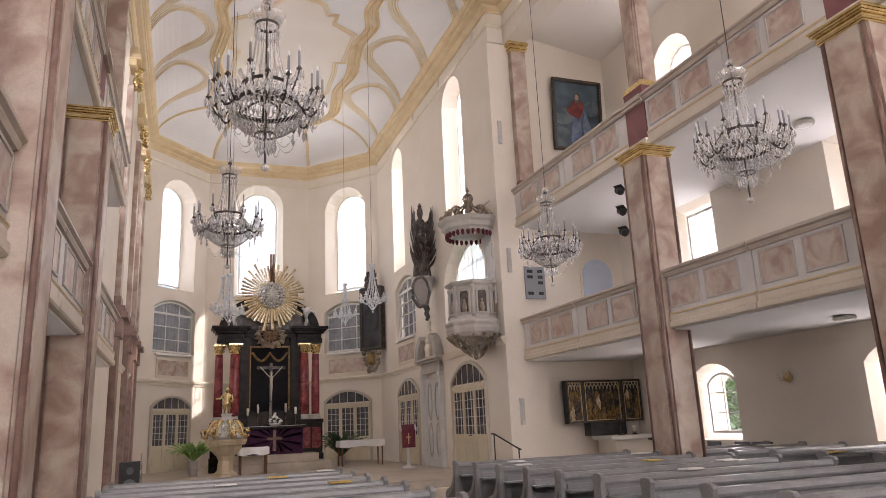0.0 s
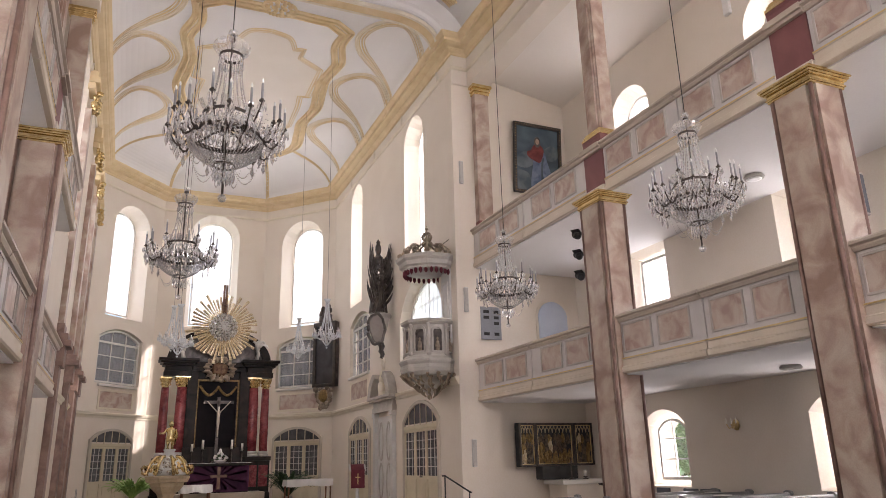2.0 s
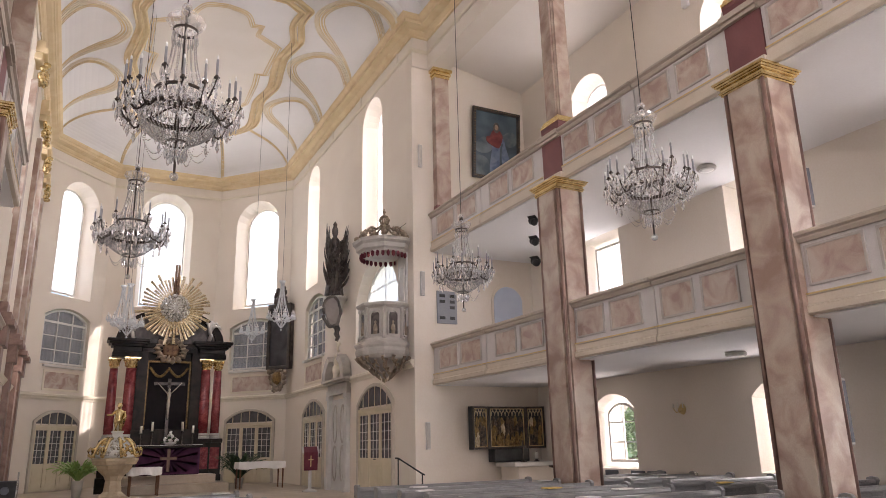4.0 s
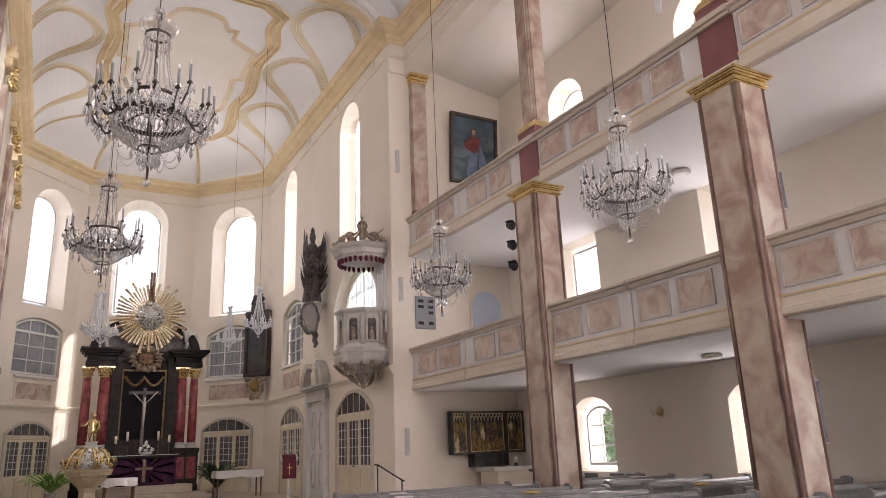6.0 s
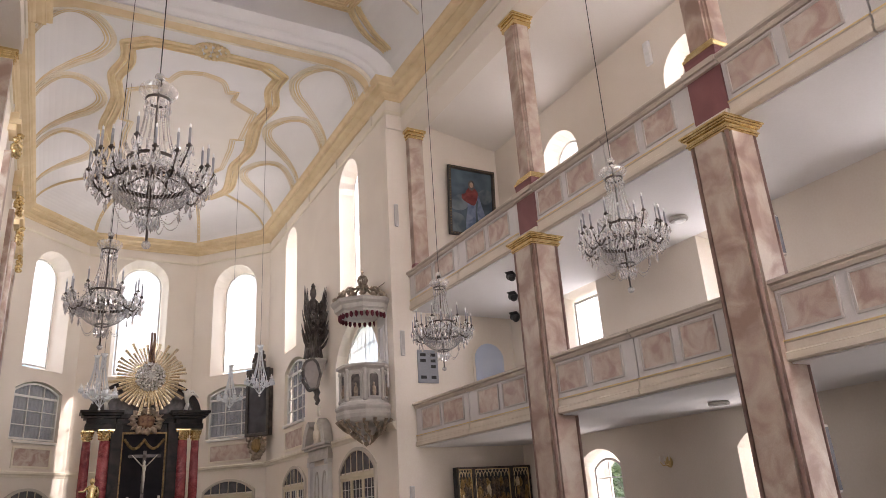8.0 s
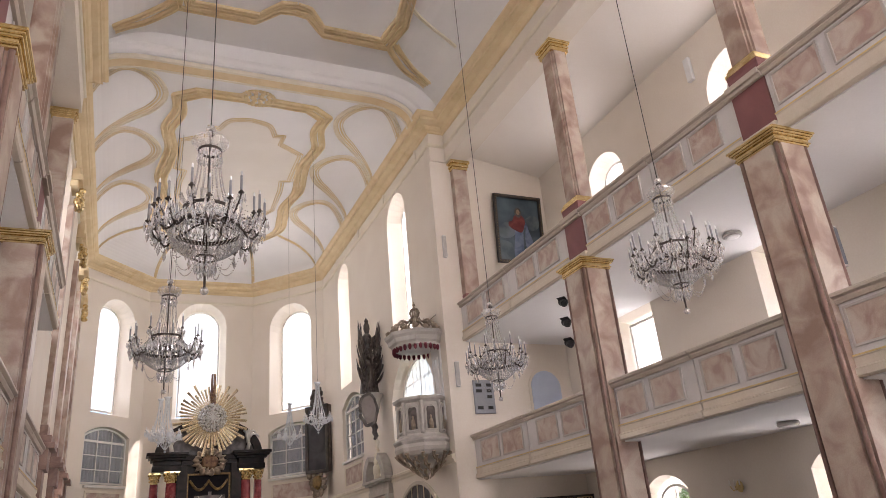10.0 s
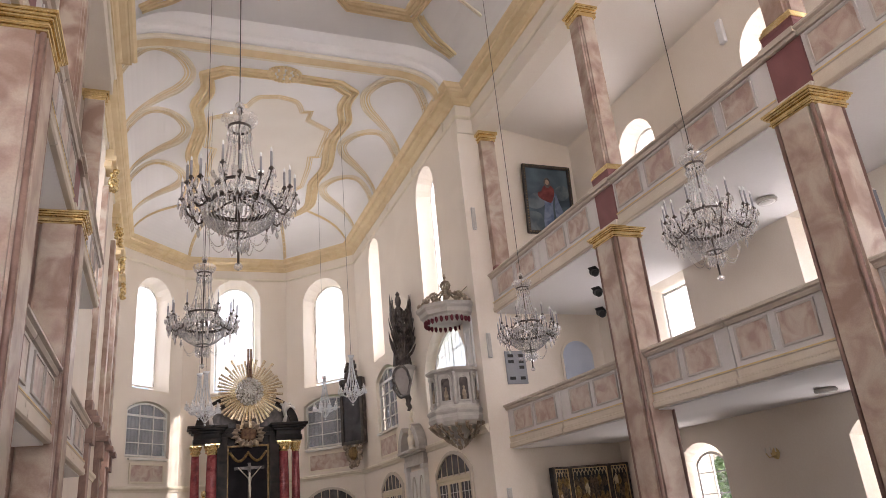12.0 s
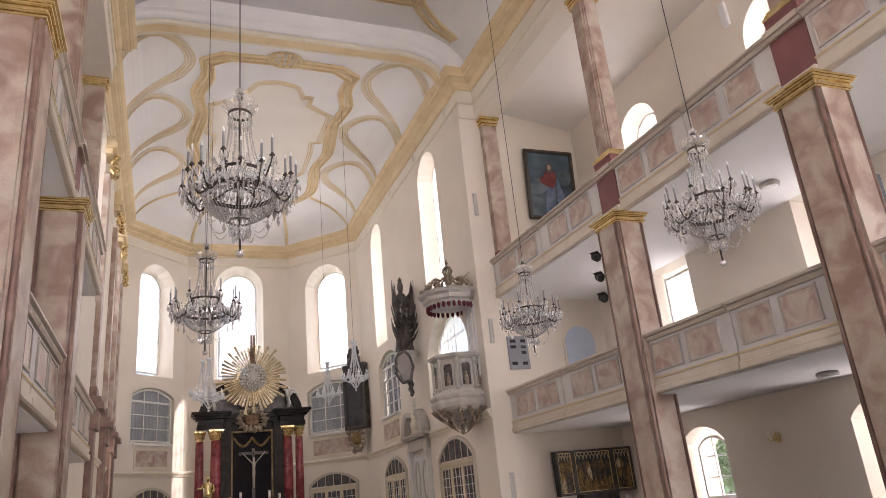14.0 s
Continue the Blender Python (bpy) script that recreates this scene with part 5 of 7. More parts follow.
# ---------------------------------------------------------------- pulpit
def pulpit():
    ob = thing("pulpit", "grey stone pulpit with carved canopy, crown and tapering foot", "pulpit", (6.55, 15.95, 0))
    def oct_(prof, seg=8, squash=(1, 1)):
        bm = bmesh.new()
        lathe(bm, prof, seg, (0, 0, 0), squash, math.pi / 8)
        return bm
    part("foot", oct_([(0.0, 3.05), (0.06, 3.1), (0.10, 3.16), (0.22, 3.3), (0.36, 3.42), (0.52, 3.5)]), GREYST, ob, "carved tapering foot")
    bm = bmesh.new()
    rnd = random.Random(17)
    for z, r, n in ((3.54, 0.60, 15), (3.47, 0.50, 13), (3.39, 0.39, 10), (3.30, 0.28, 8), (3.20, 0.17, 6)):
        for i in range(n):
            t = 2 * math.pi * (i + rnd.uniform(-0.25, 0.25)) / n
            c, s = math.cos(t), math.sin(t)
            k = rnd.uniform(0.8, 1.25)
            tube(bm, [((r + 0.07 * k) * c, (r + 0.07 * k) * s, z + 0.03), ((r + 0.02) * c, (r + 0.02) * s, z - 0.06 * k), ((r - 0.05) * c - 0.05 * s, (r - 0.05) * s + 0.05 * c, z - 0.13 * k)], 0.05 * k, 5, 0.012)
    blob(bm, (0, 0, 3.06), 0.07)
    part("foot_carving", bm, OLDSTONE, ob, "leaf carving")
    part("floor_moulding", oct_([(0.56, 3.5), (0.62, 3.54), (0.68, 3.62), (0.70, 3.70), (0.68, 3.78), (0.72, 3.84), (0.72, 3.88), (0.63, 3.94), (0.60, 4.0)]), GREYST, ob)
    part("basket", oct_([(0.58, 3.98), (0.58, 4.74)]), GREYST, ob)
    part("basket_rail", oct_([(0.60, 4.72), (0.63, 4.75), (0.68, 4.78), (0.69, 4.84), (0.60, 4.86)]), GREYST, ob, bevel=0.006)
    for i in range(8):
        t = 2 * math.pi * i / 8
        m = pose(0, 0, 0, 0, 0, math.degrees(t) - 90)
        bm = bmesh.new()
        d = 0.58 * math.cos(math.pi / 8)
        box(bm, -0.12, 0.12, d - 0.01, d + 0.012, 4.08, 4.6, m)
        part("niche", bm, DARKW, ob, "dark niche panel")
        bm = bmesh.new()
        lp = arch_loop(0, 0.30, 4.05, 4.70, 0.12)
        ln = arch_loop(0, 0.22, 4.09, 4.63, 0.10)
        ring_prism(bm, lambda s, z, dd: m @ Vector((s, dd, z)), lp, ln, d, d + 0.035)
        part("niche_frame", bm, GREYST, ob)
        bm = bmesh.new()
        lathe(bm, [(0.05, 4.09), (0.06, 4.2), (0.045, 4.3), (0.02, 4.33), (0.035, 4.38), (0.0, 4.42)], 8, tuple(m @ Vector((0, d + 0.005, 0))))
        part("niche_relief", bm, OLDSTONE, ob, "plain relief shape", smooth=True)
        bm = bmesh.new()
        t2 = t + math.pi / 8
        lathe(bm, [(0.05, 3.98), (0.05, 4.04), (0.032, 4.08), (0.04, 4.4), (0.032, 4.62), (0.05, 4.66), (0.05, 4.74)], 8, (0.585 * math.cos(t2), 0.585 * math.sin(t2), 0))
        part("corner_baluster", bm, GREYST, ob, smooth=True)
    # canopy
    part("canopy", oct_([(0.30, 6.10), (0.62, 6.10), (0.64, 6.16), (0.70, 6.20), (0.72, 6.30), (0.78, 6.36), (0.80, 6.44), (0.60, 6.47), (0.25, 6.52)]), GREYST, ob)
    for i in range(28):
        bm = bmesh.new()
        t = 2 * math.pi * i / 28
        lathe(bm, [(0.03, 0.0), (0.045, -0.06), (0.04, -0.11), (0.0, -0.16)], 6, (0.58 * math.cos(t), 0.58 * math.sin(t), 6.12), (1, 0.6))
        part("tassel", bm, WINE, ob, "dark red tassel")
    for i in range(8):
        t = 2 * math.pi * i / 8 + math.pi / 8
        bm = bmesh.new()
        pts = []
        for k in range(10):
            q = k / 9
            rad = 0.66 - 0.55 * q
            pts.append((rad * math.cos(t), rad * math.sin(t), 6.50 + 0.38 * math.sin(q * math.pi / 2) + 0.08 * math.sin(q * 6.3)))
        tube(bm, pts, 0.034, 6, 0.022)
        for k in range(9):
            q = rnd.random()
            u = t + rnd.uniform(-0.33, 0.33)
            rad = 0.70 - 0.45 * q
            blob(bm, (rad * math.cos(u), rad * math.sin(u), 6.49 + 0.26 * q + rnd.uniform(0, 0.10)), rnd.uniform(0.02, 0.05), (1, 1, 1.3))
        blob(bm, (0.68 * math.cos(t), 0.68 * math.sin(t), 6.53), 0.085)
        blob(bm, (0.62 * math.cos(t + 0.4), 0.62 * math.sin(t + 0.4), 6.53), 0.07)
        part("volute", bm, OLDSTONE, ob, "carved volute", smooth=True)
    bm = bmesh.new()
    lathe(bm, [(0.14, 6.8), (0.10, 6.88), (0.05, 6.92)], 10)
    for i in range(8):
        t = math.pi * i / 8
        tube(bm, [(0.13 * math.sin(a) * math.cos(t), 0.13 * math.sin(a) * math.sin(t), 7.04 - 0.13 * math.cos(a)) for a in (k * math.pi / 4 for k in range(9))], 0.018, 5)
    tube(bm, [(0, 0, 7.15), (0, 0, 7.34)], 0.02, 6)
    blob(bm, (0, 0, 7.26), 0.045)
    part("crown", bm, OLDSTONE, ob, "openwork crown with finial")
    bm = bmesh.new()
    tube(bm, [(0.25, -0.2, 6.75), (0.60, -0.45, 7.05)], 0.008, 5)
    part("rod", bm, BRONZE, ob)
    bm = bmesh.new()
    box(bm, 0.40, 0.47, -0.42, 0.08, 4.3, 6.15)
    part("back_panel", bm, GREYW, ob, "pale open door leaf", bevel=0.01)
    bm = bmesh.new()
    ring_prism(bm, lambda s, z, d: Vector((d, s, z)), [(-0.34, 4.95), (0.0, 4.95), (0.0, 5.85), (-0.34, 5.85)], [(-0.29, 5.0), (-0.05, 5.0), (-0.05, 5.8), (-0.29, 5.8)], 0.38, 0.40)
    part("panel_moulding", bm, FRAMEW, ob)
    return ob


pulpit()


# dark carved sculpture on a bracket, one plain mesh: draped trunk, lumps and two fans of feathers
def feather(bm, base, tip, w, bend):
    """A long pointed blade from base to tip with a raised spine."""
    base, tip = Vector(base), Vector(tip)
    way = tip - base
    side = way.cross(Vector((0, 1, 0))).normalized()
    prev = None
    for k in range(6):
        f = k / 5
        p = base + way * f + side * bend * 4 * f * (1 - f)
        q = w * (0.5 + 0.5 * math.sin(math.pi * min(1.0, 0.25 + f * 0.6))) * (1 - f ** 4 * 0.92)
        row = [bm.verts.new(p - side * q), bm.verts.new(p + Vector((0, -0.03, 0))), bm.verts.new(p + side * q), bm.verts.new(p + Vector((0, 0.02, 0)))]
        if prev:
            for i in range(4):
                bm.faces.new((prev[i], prev[(i + 1) % 4], row[(i + 1) % 4], row[i]))
        else:
            bm.faces.new(row)
        prev = row
    bm.faces.new(prev)


def wall_sculpture(at, h, seed):
    rnd = random.Random(seed)
    bm = bmesh.new()
    lathe(bm, [(0.20, 0.0), (0.24, 0.1 * h), (0.17, 0.3 * h), (0.13, 0.5 * h), (0.17, 0.66 * h), (0.14, 0.76 * h), (0.06, 0.8 * h), (0.10, 0.86 * h), (0.09, 0.91 * h), (0.05, 0.95 * h), (0.07, 0.97 * h), (0.0, 1.02 * h)], 12, (-0.42, 0, 0), (1, 0.9))
    for i in range(16):
        t = 2 * math.pi * i / 16
        r = 0.22 + 0.03 * (i % 2)
        tube(bm, [(-0.42 + r * math.cos(t), r * math.sin(t), 0.02), (-0.42 + 0.16 * math.cos(t + 0.3), 0.16 * math.sin(t + 0.3), h * rnd.uniform(0.25, 0.4)), (-0.42 + 0.12 * math.cos(t + 0.6), 0.12 * math.sin(t + 0.6), h * rnd.uniform(0.45, 0.62))], 0.04, 5, 0.018)
    for s, n, lean in ((1, 13, 0.34), (-1, 12, 0.26)):
        for row in range(2):
            for k in range(n):
                f = k / (n - 1)
                z0 = h * (0.10 + 0.52 * f)
                x0 = -0.42 + s * (0.10 + 0.06 * rnd.random())
                spread = lean * (1.0 - 0.35 * f) * (1 - 0.3 * row)
                z1 = z0 + h * (0.22 + 0.16 * f) * (1 - 0.25 * row) * rnd.uniform(0.85, 1.1)
                feather(bm, (x0, -0.05 - 0.08 * row, z0), (x0 + s * spread, -0.08 - 0.1 * row - 0.1 * rnd.random(), min(z1, 0.96 * h)), 0.032, -s * 0.04)
    for i in range(26):
        q = rnd.random()
        blob(bm, (-0.42 + rnd.uniform(-0.2, 0.2), -0.2 + rnd.uniform(-0.08, 0.05), h * (0.06 + 0.68 * q)), rnd.uniform(0.03, 0.075), (1, 0.8, rnd.uniform(0.8, 1.8)))
    ob = link("wall_sculpture", bm, DARKW)
    ob.matrix_basis = pose(*at)
    return tagged(ob, "dark carved wooden sculpture with feathered wings on the wall", "sculpture")


wall_sculpture((XC, 19.95, 5.85), 2.30, 11)
ob = thing("wall_bracket", "grey stone bracket with a brown shield below the dark sculpture", "bracket", (XC, 19.95, 0))
bm = bmesh.new()
lathe(bm, [(0.34, 5.84), (0.34, 5.78), (0.27, 5.70), (0.20, 5.4), (0.10, 5.12), (0.04, 5.0)], 8, (-0.34, 0, 0))
part("corbel", bm, GREYST, ob, bevel=0.02)
bm = bmesh.new()
solid(bm, lambda s, z, d: Vector((s, d, z)), [(-0.80, 5.68), (-0.78, 5.3), (-0.66, 4.98), (-0.54, 4.92), (-0.44, 5.0), (-0.36, 5.3), (-0.36, 5.62), (-0.56, 5.76)], -0.34, -0.26)
part("shield", bm, GREYM, ob, "grey-brown shield", bevel=0.02)
bm = bmesh.new()
tube(bm, [(-0.58 + 0.25 * math.cos(t) * (1 + 0.06 * math.cos(7 * t)), -0.31, 5.34 + 0.44 * math.sin(t) * (1 + 0.05 * math.sin(6 * t))) for t in (2 * math.pi * i / 40 for i in range(41))], 0.05, 6)
part("shield_border", bm, DARKW, ob, "dark carved border", smooth=True)
bm = bmesh.new()
tube(bm, [(-0.42, -0.2, 4.95), (-0.36, -0.2, 4.84), (-0.40, -0.2, 4.72), (-0.33, -0.16, 4.62), (-0.36, -0.12, 4.52)], 0.10, 7, 0.06)
part("scroll", bm, DARKW, ob, "dark scroll", smooth=True)
bm = bmesh.new()
tube(bm, [(-0.34, -0.1, 4.54), (-0.28, -0.1, 4.44), (-0.33, -0.1, 4.33), (-0.27, -0.1, 4.2)], 0.07, 7, 0.04)
part("pendant", bm, CREAM, ob, "pale carved pendant", smooth=True)

# tall dark epitaph
OLDCANVAS = surface("darkened_varnished_canvas", (0.018, 0.018, 0.02), (0.075, 0.075, 0.085), 1.6, 0.22, 0, 0.1, 80, 0.8)
ob = thing("epitaph", "tall dark framed epitaph with carved ends on the choir wall", "epitaph", (XC - 0.36, 26.25, 0), 37)
bm = bmesh.new()
box(bm, -0.10, 0.14, -0.52, 0.52, 4.35, 6.75)
part("frame", bm, DARKW, ob, bevel=0.03)
bm = bmesh.new()
box(bm, -0.125, -0.10, -0.41, 0.41, 4.45, 6.62)
part("painting", bm, OLDCANVAS, ob, "darkened canvas")
bm = bmesh.new()
ring_prism(bm, lambda s, z, d: Vector((d, s, z)), [(-0.53, 4.34), (0.53, 4.34), (0.53, 6.76), (-0.53, 6.76)], [(-0.40, 4.46), (0.40, 4.46), (0.40, 6.63), (-0.40, 6.63)], -0.17, -0.10)
part("moulding", bm, FRAMED, ob, "near-black moulded border", bevel=0.02)
rnd = random.Random(8)
bm = bmesh.new()
for i in range(34):
    blob(bm, (-0.1, rnd.uniform(-0.3, 0.3) * (1 - 0.2 * (i % 3)), 6.78 + rnd.random() * 0.6), rnd.uniform(0.06, 0.12), (0.7, 1, 1.3))
part("top_carving", bm, DARKW, ob, smooth=True)
bm = bmesh.new()
for i in range(40):
    q = rnd.random()
    blob(bm, (-0.1, rnd.uniform(-0.45, 0.45) * (1 - 0.6 * q), 4.32 - 0.72 * q), rnd.uniform(0.07, 0.13), (0.8, 1, 1))
part("bottom_carving", bm, OLDSTONE, ob, smooth=True)
bm = bmesh.new()
blob(bm, (-0.16, 0, 4.02), 0.22, (0.4, 1, 1.1), 12)
part("medallion", bm, DULLGOLD, ob, "dull gold medallion", smooth=True)


# ---------------------------------------------------------------- chandeliers
def drop(bm, x, y, z, h, w):
    """A cut crystal drop hanging from its tip."""
    top = bm.verts.new((x, y, z))
    ring = [bm.verts.new((x + w * math.cos(a), y + w * math.sin(a), z - h * 0.65)) for a in (0.3, 1.87, 3.44, 5.01)]
    bot = bm.verts.new((x, y, z - h))
    for i in range(4):
        bm.faces.new((top, ring[i], ring[(i + 1) % 4]))
        bm.faces.new((bot, ring[(i + 1) % 4], ring[i]))


def bead(bm, p, r):
    x, y, z = p
    vs = [bm.verts.new(v) for v in ((x + r, y, z), (x, y + r, z), (x - r, y, z), (x, y - r, z), (x, y, z + r), (x, y, z - r))]
    for i in range(4):
        bm.faces.new((vs[i], vs[(i + 1) % 4], vs[4]))
        bm.faces.new((vs[(i + 1) % 4], vs[i], vs[5]))


def strand(bm, a, b, sag, n, r, out=0.0):
    """A string of beads from a to b that sags, or bellies outwards."""
    a, b = Vector(a), Vector(b)
    for i in range(n + 1):
        t = i / n
        p = a.lerp(b, t)
        k = 4 * t * (1 - t)
        p.z -= sag * k
        if out:
            f = Vector((p.x, p.y, 0))
            p += (f.normalized() if f.length > 1e-4 else Vector((0, 0, 0))) * out * k
        bead(bm, p, r)


def chandelier(label, rod):
    """A large crystal chandelier; the origin is its lowest point, the height 1.42 m and the spread 0.92 m."""
    ob = thing("chandelier", label, "chandelier", group="nave chandeliers")
    bm = bmesh.new()
    tube(bm, [(0, 0, 0.05), (0, 0, 1.43)], 0.009, 8)
    for z, r in ((0.60, 0.035), (1.40, 0.03)):
        lathe(bm, [(0.01, z - 0.05), (r, z - 0.02), (r * 0.8, z + 0.01), (r * 0.5, z + 0.04), (0.01, z + 0.06)], 12)
    part("stem", bm, BRONZE, ob, smooth=True)
    bm = bmesh.new()
    tube(bm, [(0, 0, 1.42), (0, 0, 1.42 + rod)], 0.0045, 6)
    part("suspension_rod", bm, IRON, ob)
    bm = bmesh.new()
    lathe(bm, [(0.0, 0.0), (0.025, 0.012), (0.034, 0.034), (0.025, 0.056), (0.0, 0.068)], 12)
    part("crystal_ball", bm, CRYSTAL, ob, "cut crystal ball", smooth=True)

    def hoop(r, z, h, t=0.012):
        bm = bmesh.new()
        lathe(bm, [(r, z), (r + t, z), (r + t, z + h), (r, z + h), (r, z)], 40, caps=False)
        return bm
    part("main_ring", hoop(0.255, 0.510, 0.034), BRONZE, ob, "openwork bronze ring")
    part("upper_ring", hoop(0.175, 0.685, 0.022), BRONZE, ob)
    part("crown_ring", hoop(0.085, 1.215, 0.02, 0.008), BRONZE, ob)
    part("lower_ring", hoop(0.075, 0.285, 0.014, 0.008), BRONZE, ob)
    bm = bmesh.new()
    for i in range(8):
        t = 2 * math.pi * i / 8
        tube(bm, [(0, 0, 0.60), (0.13 * math.cos(t), 0.13 * math.sin(t), 0.585), (0.26 * math.cos(t), 0.26 * math.sin(t), 0.535)], 0.008, 5)
        tube(bm, [(0.18 * math.cos(t), 0.18 * math.sin(t), 0.69), (0.24 * math.cos(t), 0.24 * math.sin(t), 0.62), (0.26 * math.cos(t), 0.26 * math.sin(t), 0.545)], 0.006, 5)
    part("spoke_frame", bm, BRONZE, ob)
    # arms with candles, in an outer and an inner row
    for i in range(18):
        t = 2 * math.pi * i / 18 + 0.1
        out = 0.43 if i % 3 else 0.36
        up = 0.60 if i % 3 else 0.72
        d = Vector((math.cos(t), math.sin(t), 0))
        pts = [d * (0.26 + (out - 0.26) * q) + Vector((0, 0, 0.535 - 0.10 * math.sin(q * math.pi) * (1 if i % 3 else -0.35) + (up - 0.535) * q * q)) for q in (k / 8 for k in range(9))]
        bm = bmesh.new()
        tube(bm, pts, 0.0075, 5)
        for k in range(5):
            a = 1.2 * k
            p = pts[4] + d * 0.035 * math.cos(a) + Vector((0, 0, 0.035 * math.sin(a) + 0.03))
            bead(bm, p, 0.011)
        arm = part("arm", bm, BRONZE, ob, "curved bronze arm")
        e = pts[-1]
        bm = bmesh.new()
        lathe(bm, [(0.006, 0), (0.02, 0.006), (0.024, 0.013), (0.012, 0.016), (0.012, 0.03)], 10, tuple(e))
        part("drip_pan", bm, BRONZE, arm)
        bm = bmesh.new()
        lathe(bm, [(0.0095, 0.03), (0.0095, 0.155), (0.006, 0.16)], 8, tuple(e))
        part("candle", bm, SLEEVE, arm, "grey candle sleeve", smooth=True)
        bm = bmesh.new()
        lathe(bm, [(0.004, 0.16), (0.009, 0.172), (0.007, 0.186), (0.0, 0.2)], 6, tuple(e))
        part("bulb", bm, LINEN, arm, "small candle bulb", smooth=True)
        bm = bmesh.new()
        for k in range(5):
            a = 2 * math.pi * k / 5
            drop(bm, e.x + 0.03 * math.cos(a), e.y + 0.03 * math.sin(a), e.z + 0.006, 0.085, 0.012)
        p = pts[4]
        drop(bm, p.x, p.y, p.z - 0.01, 0.12, 0.017)
        drop(bm, e.x, e.y, e.z - 0.02, 0.15, 0.017)
        tagged(part("drop_cluster", bm, CRYSTAL, arm, "crystal drops"), kind="stuff")
    # strands
    def stuff(name, bm, label):
        return tagged(part(name, bm, CRYSTAL, ob, label), kind="stuff")
    bm = bmesh.new()
    for i in range(16):
        t = 2 * math.pi * i / 16
        c, s = math.cos(t), math.sin(t)
        strand(bm, (0.088 * c, 0.088 * s, 1.21), (0.178 * c, 0.178 * s, 0.70), 0.0, 36, 0.0075, -0.03)
    stuff("upper_netting", bm, "crystal bead strands")
    bm = bmesh.new()
    for i in range(48):
        t = 2 * math.pi * i / 48
        c, s = math.cos(t), math.sin(t)
        strand(bm, (0.262 * c, 0.262 * s, 0.51), (0.08 * c, 0.08 * s, 0.29), 0.0, 28, 0.0072, 0.07)
    stuff("bowl_netting", bm, "bowl of crystal bead strands")
    bm = bmesh.new()
    for i in range(18):
        t, u = 2 * math.pi * i / 18 + 0.1, 2 * math.pi * (i + 1) / 18 + 0.1
        for r, z, sg in ((0.42, 0.60, 0.16), (0.36, 0.60, 0.10), (0.27, 0.52, 0.10), (0.22, 0.60, 0.06), (0.18, 0.68, 0.06)):
            strand(bm, (r * math.cos(t), r * math.sin(t), z), (r * math.cos(u), r * math.sin(u), z), sg, 14, 0.0068)
    stuff("festoon_garland", bm, "crystal festoons between the arms")
    bm = bmesh.new()
    rnd = random.Random(4)
    for r, z, n, h in ((0.27, 0.52, 44, 0.06), (0.185, 0.69, 30, 0.07), (0.092, 1.21, 16, 0.09), (0.075, 0.285, 16, 0.12), (0.035, 0.24, 8, 0.10), (0.34, 0.56, 36, 0.10), (0.30, 0.60, 40, 0.08), (0.22, 0.64, 36, 0.08), (0.40, 0.55, 36, 0.09)):
        for i in range(n):
            t = 2 * math.pi * i / n
            drop(bm, r * math.cos(t), r * math.sin(t), z - rnd.random() * 0.01, h, 0.011 + 0.005 * rnd.random())
    stuff("pendant_fringe", bm, "crystal pendants")
    bm = bmesh.new()
    for i in range(8):
        t = 2 * math.pi * i / 8 + 0.2
        c, s = math.cos(t), math.sin(t)
        strand(bm, (0.30 * c, 0.30 * s, 0.50), (0.075 * c, 0.075 * s, 0.285), 0.20, 26, 0.0062)
    stuff("loop_garland", bm, "long crystal bead loops")
    bm = bmesh.new()
    for i in range(14):
        t = 2 * math.pi * i / 14
        c, s = math.cos(t), math.sin(t)
        pts = [(0.09, 1.235), (0.12, 1.26), (0.145, 1.30), (0.135, 1.325)]
        w = 0.028
        rows = [[bm.verts.new((r * c - s * o, r * s + c * o, z + (0.0 if o else 0.01))) for o in (-w, 0, w)] for r, z in pts]
        for a, b in zip(rows, rows[1:]):
            bm.faces.new((a[0], a[1], b[1], b[0]))
            bm.faces.new((a[1], a[2], b[2], b[1]))
        rows2 = [[bm.verts.new((r * c - s * o, r * s + c * o, z)) for o in (-w, 0, w)] for r, z in ((0.19, 0.705), (0.215, 0.73), (0.235, 0.77))]
        for a, b in zip(rows2, rows2[1:]):
            bm.faces.new((a[0], a[1], b[1], b[0]))
            bm.faces.new((a[1], a[2], b[2], b[1]))
    part("glass_crown", bm, CRYSTAL, ob, "crown of cut glass leaves", smooth=True)
    bm = bmesh.new()
    lathe(bm, [(0.0, 1.40), (0.03, 1.405), (0.042, 1.43), (0.03, 1.46), (0.0, 1.465)], 12)
    part("top_ball", bm, CRYSTAL, ob, "crystal top ball", smooth=True)
    return ob


def at_height(x, y, z):
    return pose(x, y, z)


lead = chandelier("large crystal chandelier with bronze rings and grey candles", 8.1)
lead.matrix_basis = at_height(0.53, 5.55, 3.57) @ Matrix.Scale(1.07, 4)
for x, y, z, rz in ((5.22, 5.33, 3.54, 20), (5.18, 9.42, 3.49, 35), (0.46, 9.65, 3.66, 50)):
    copy_thing(lead, pose(x, y, z, 0, 0, rz))


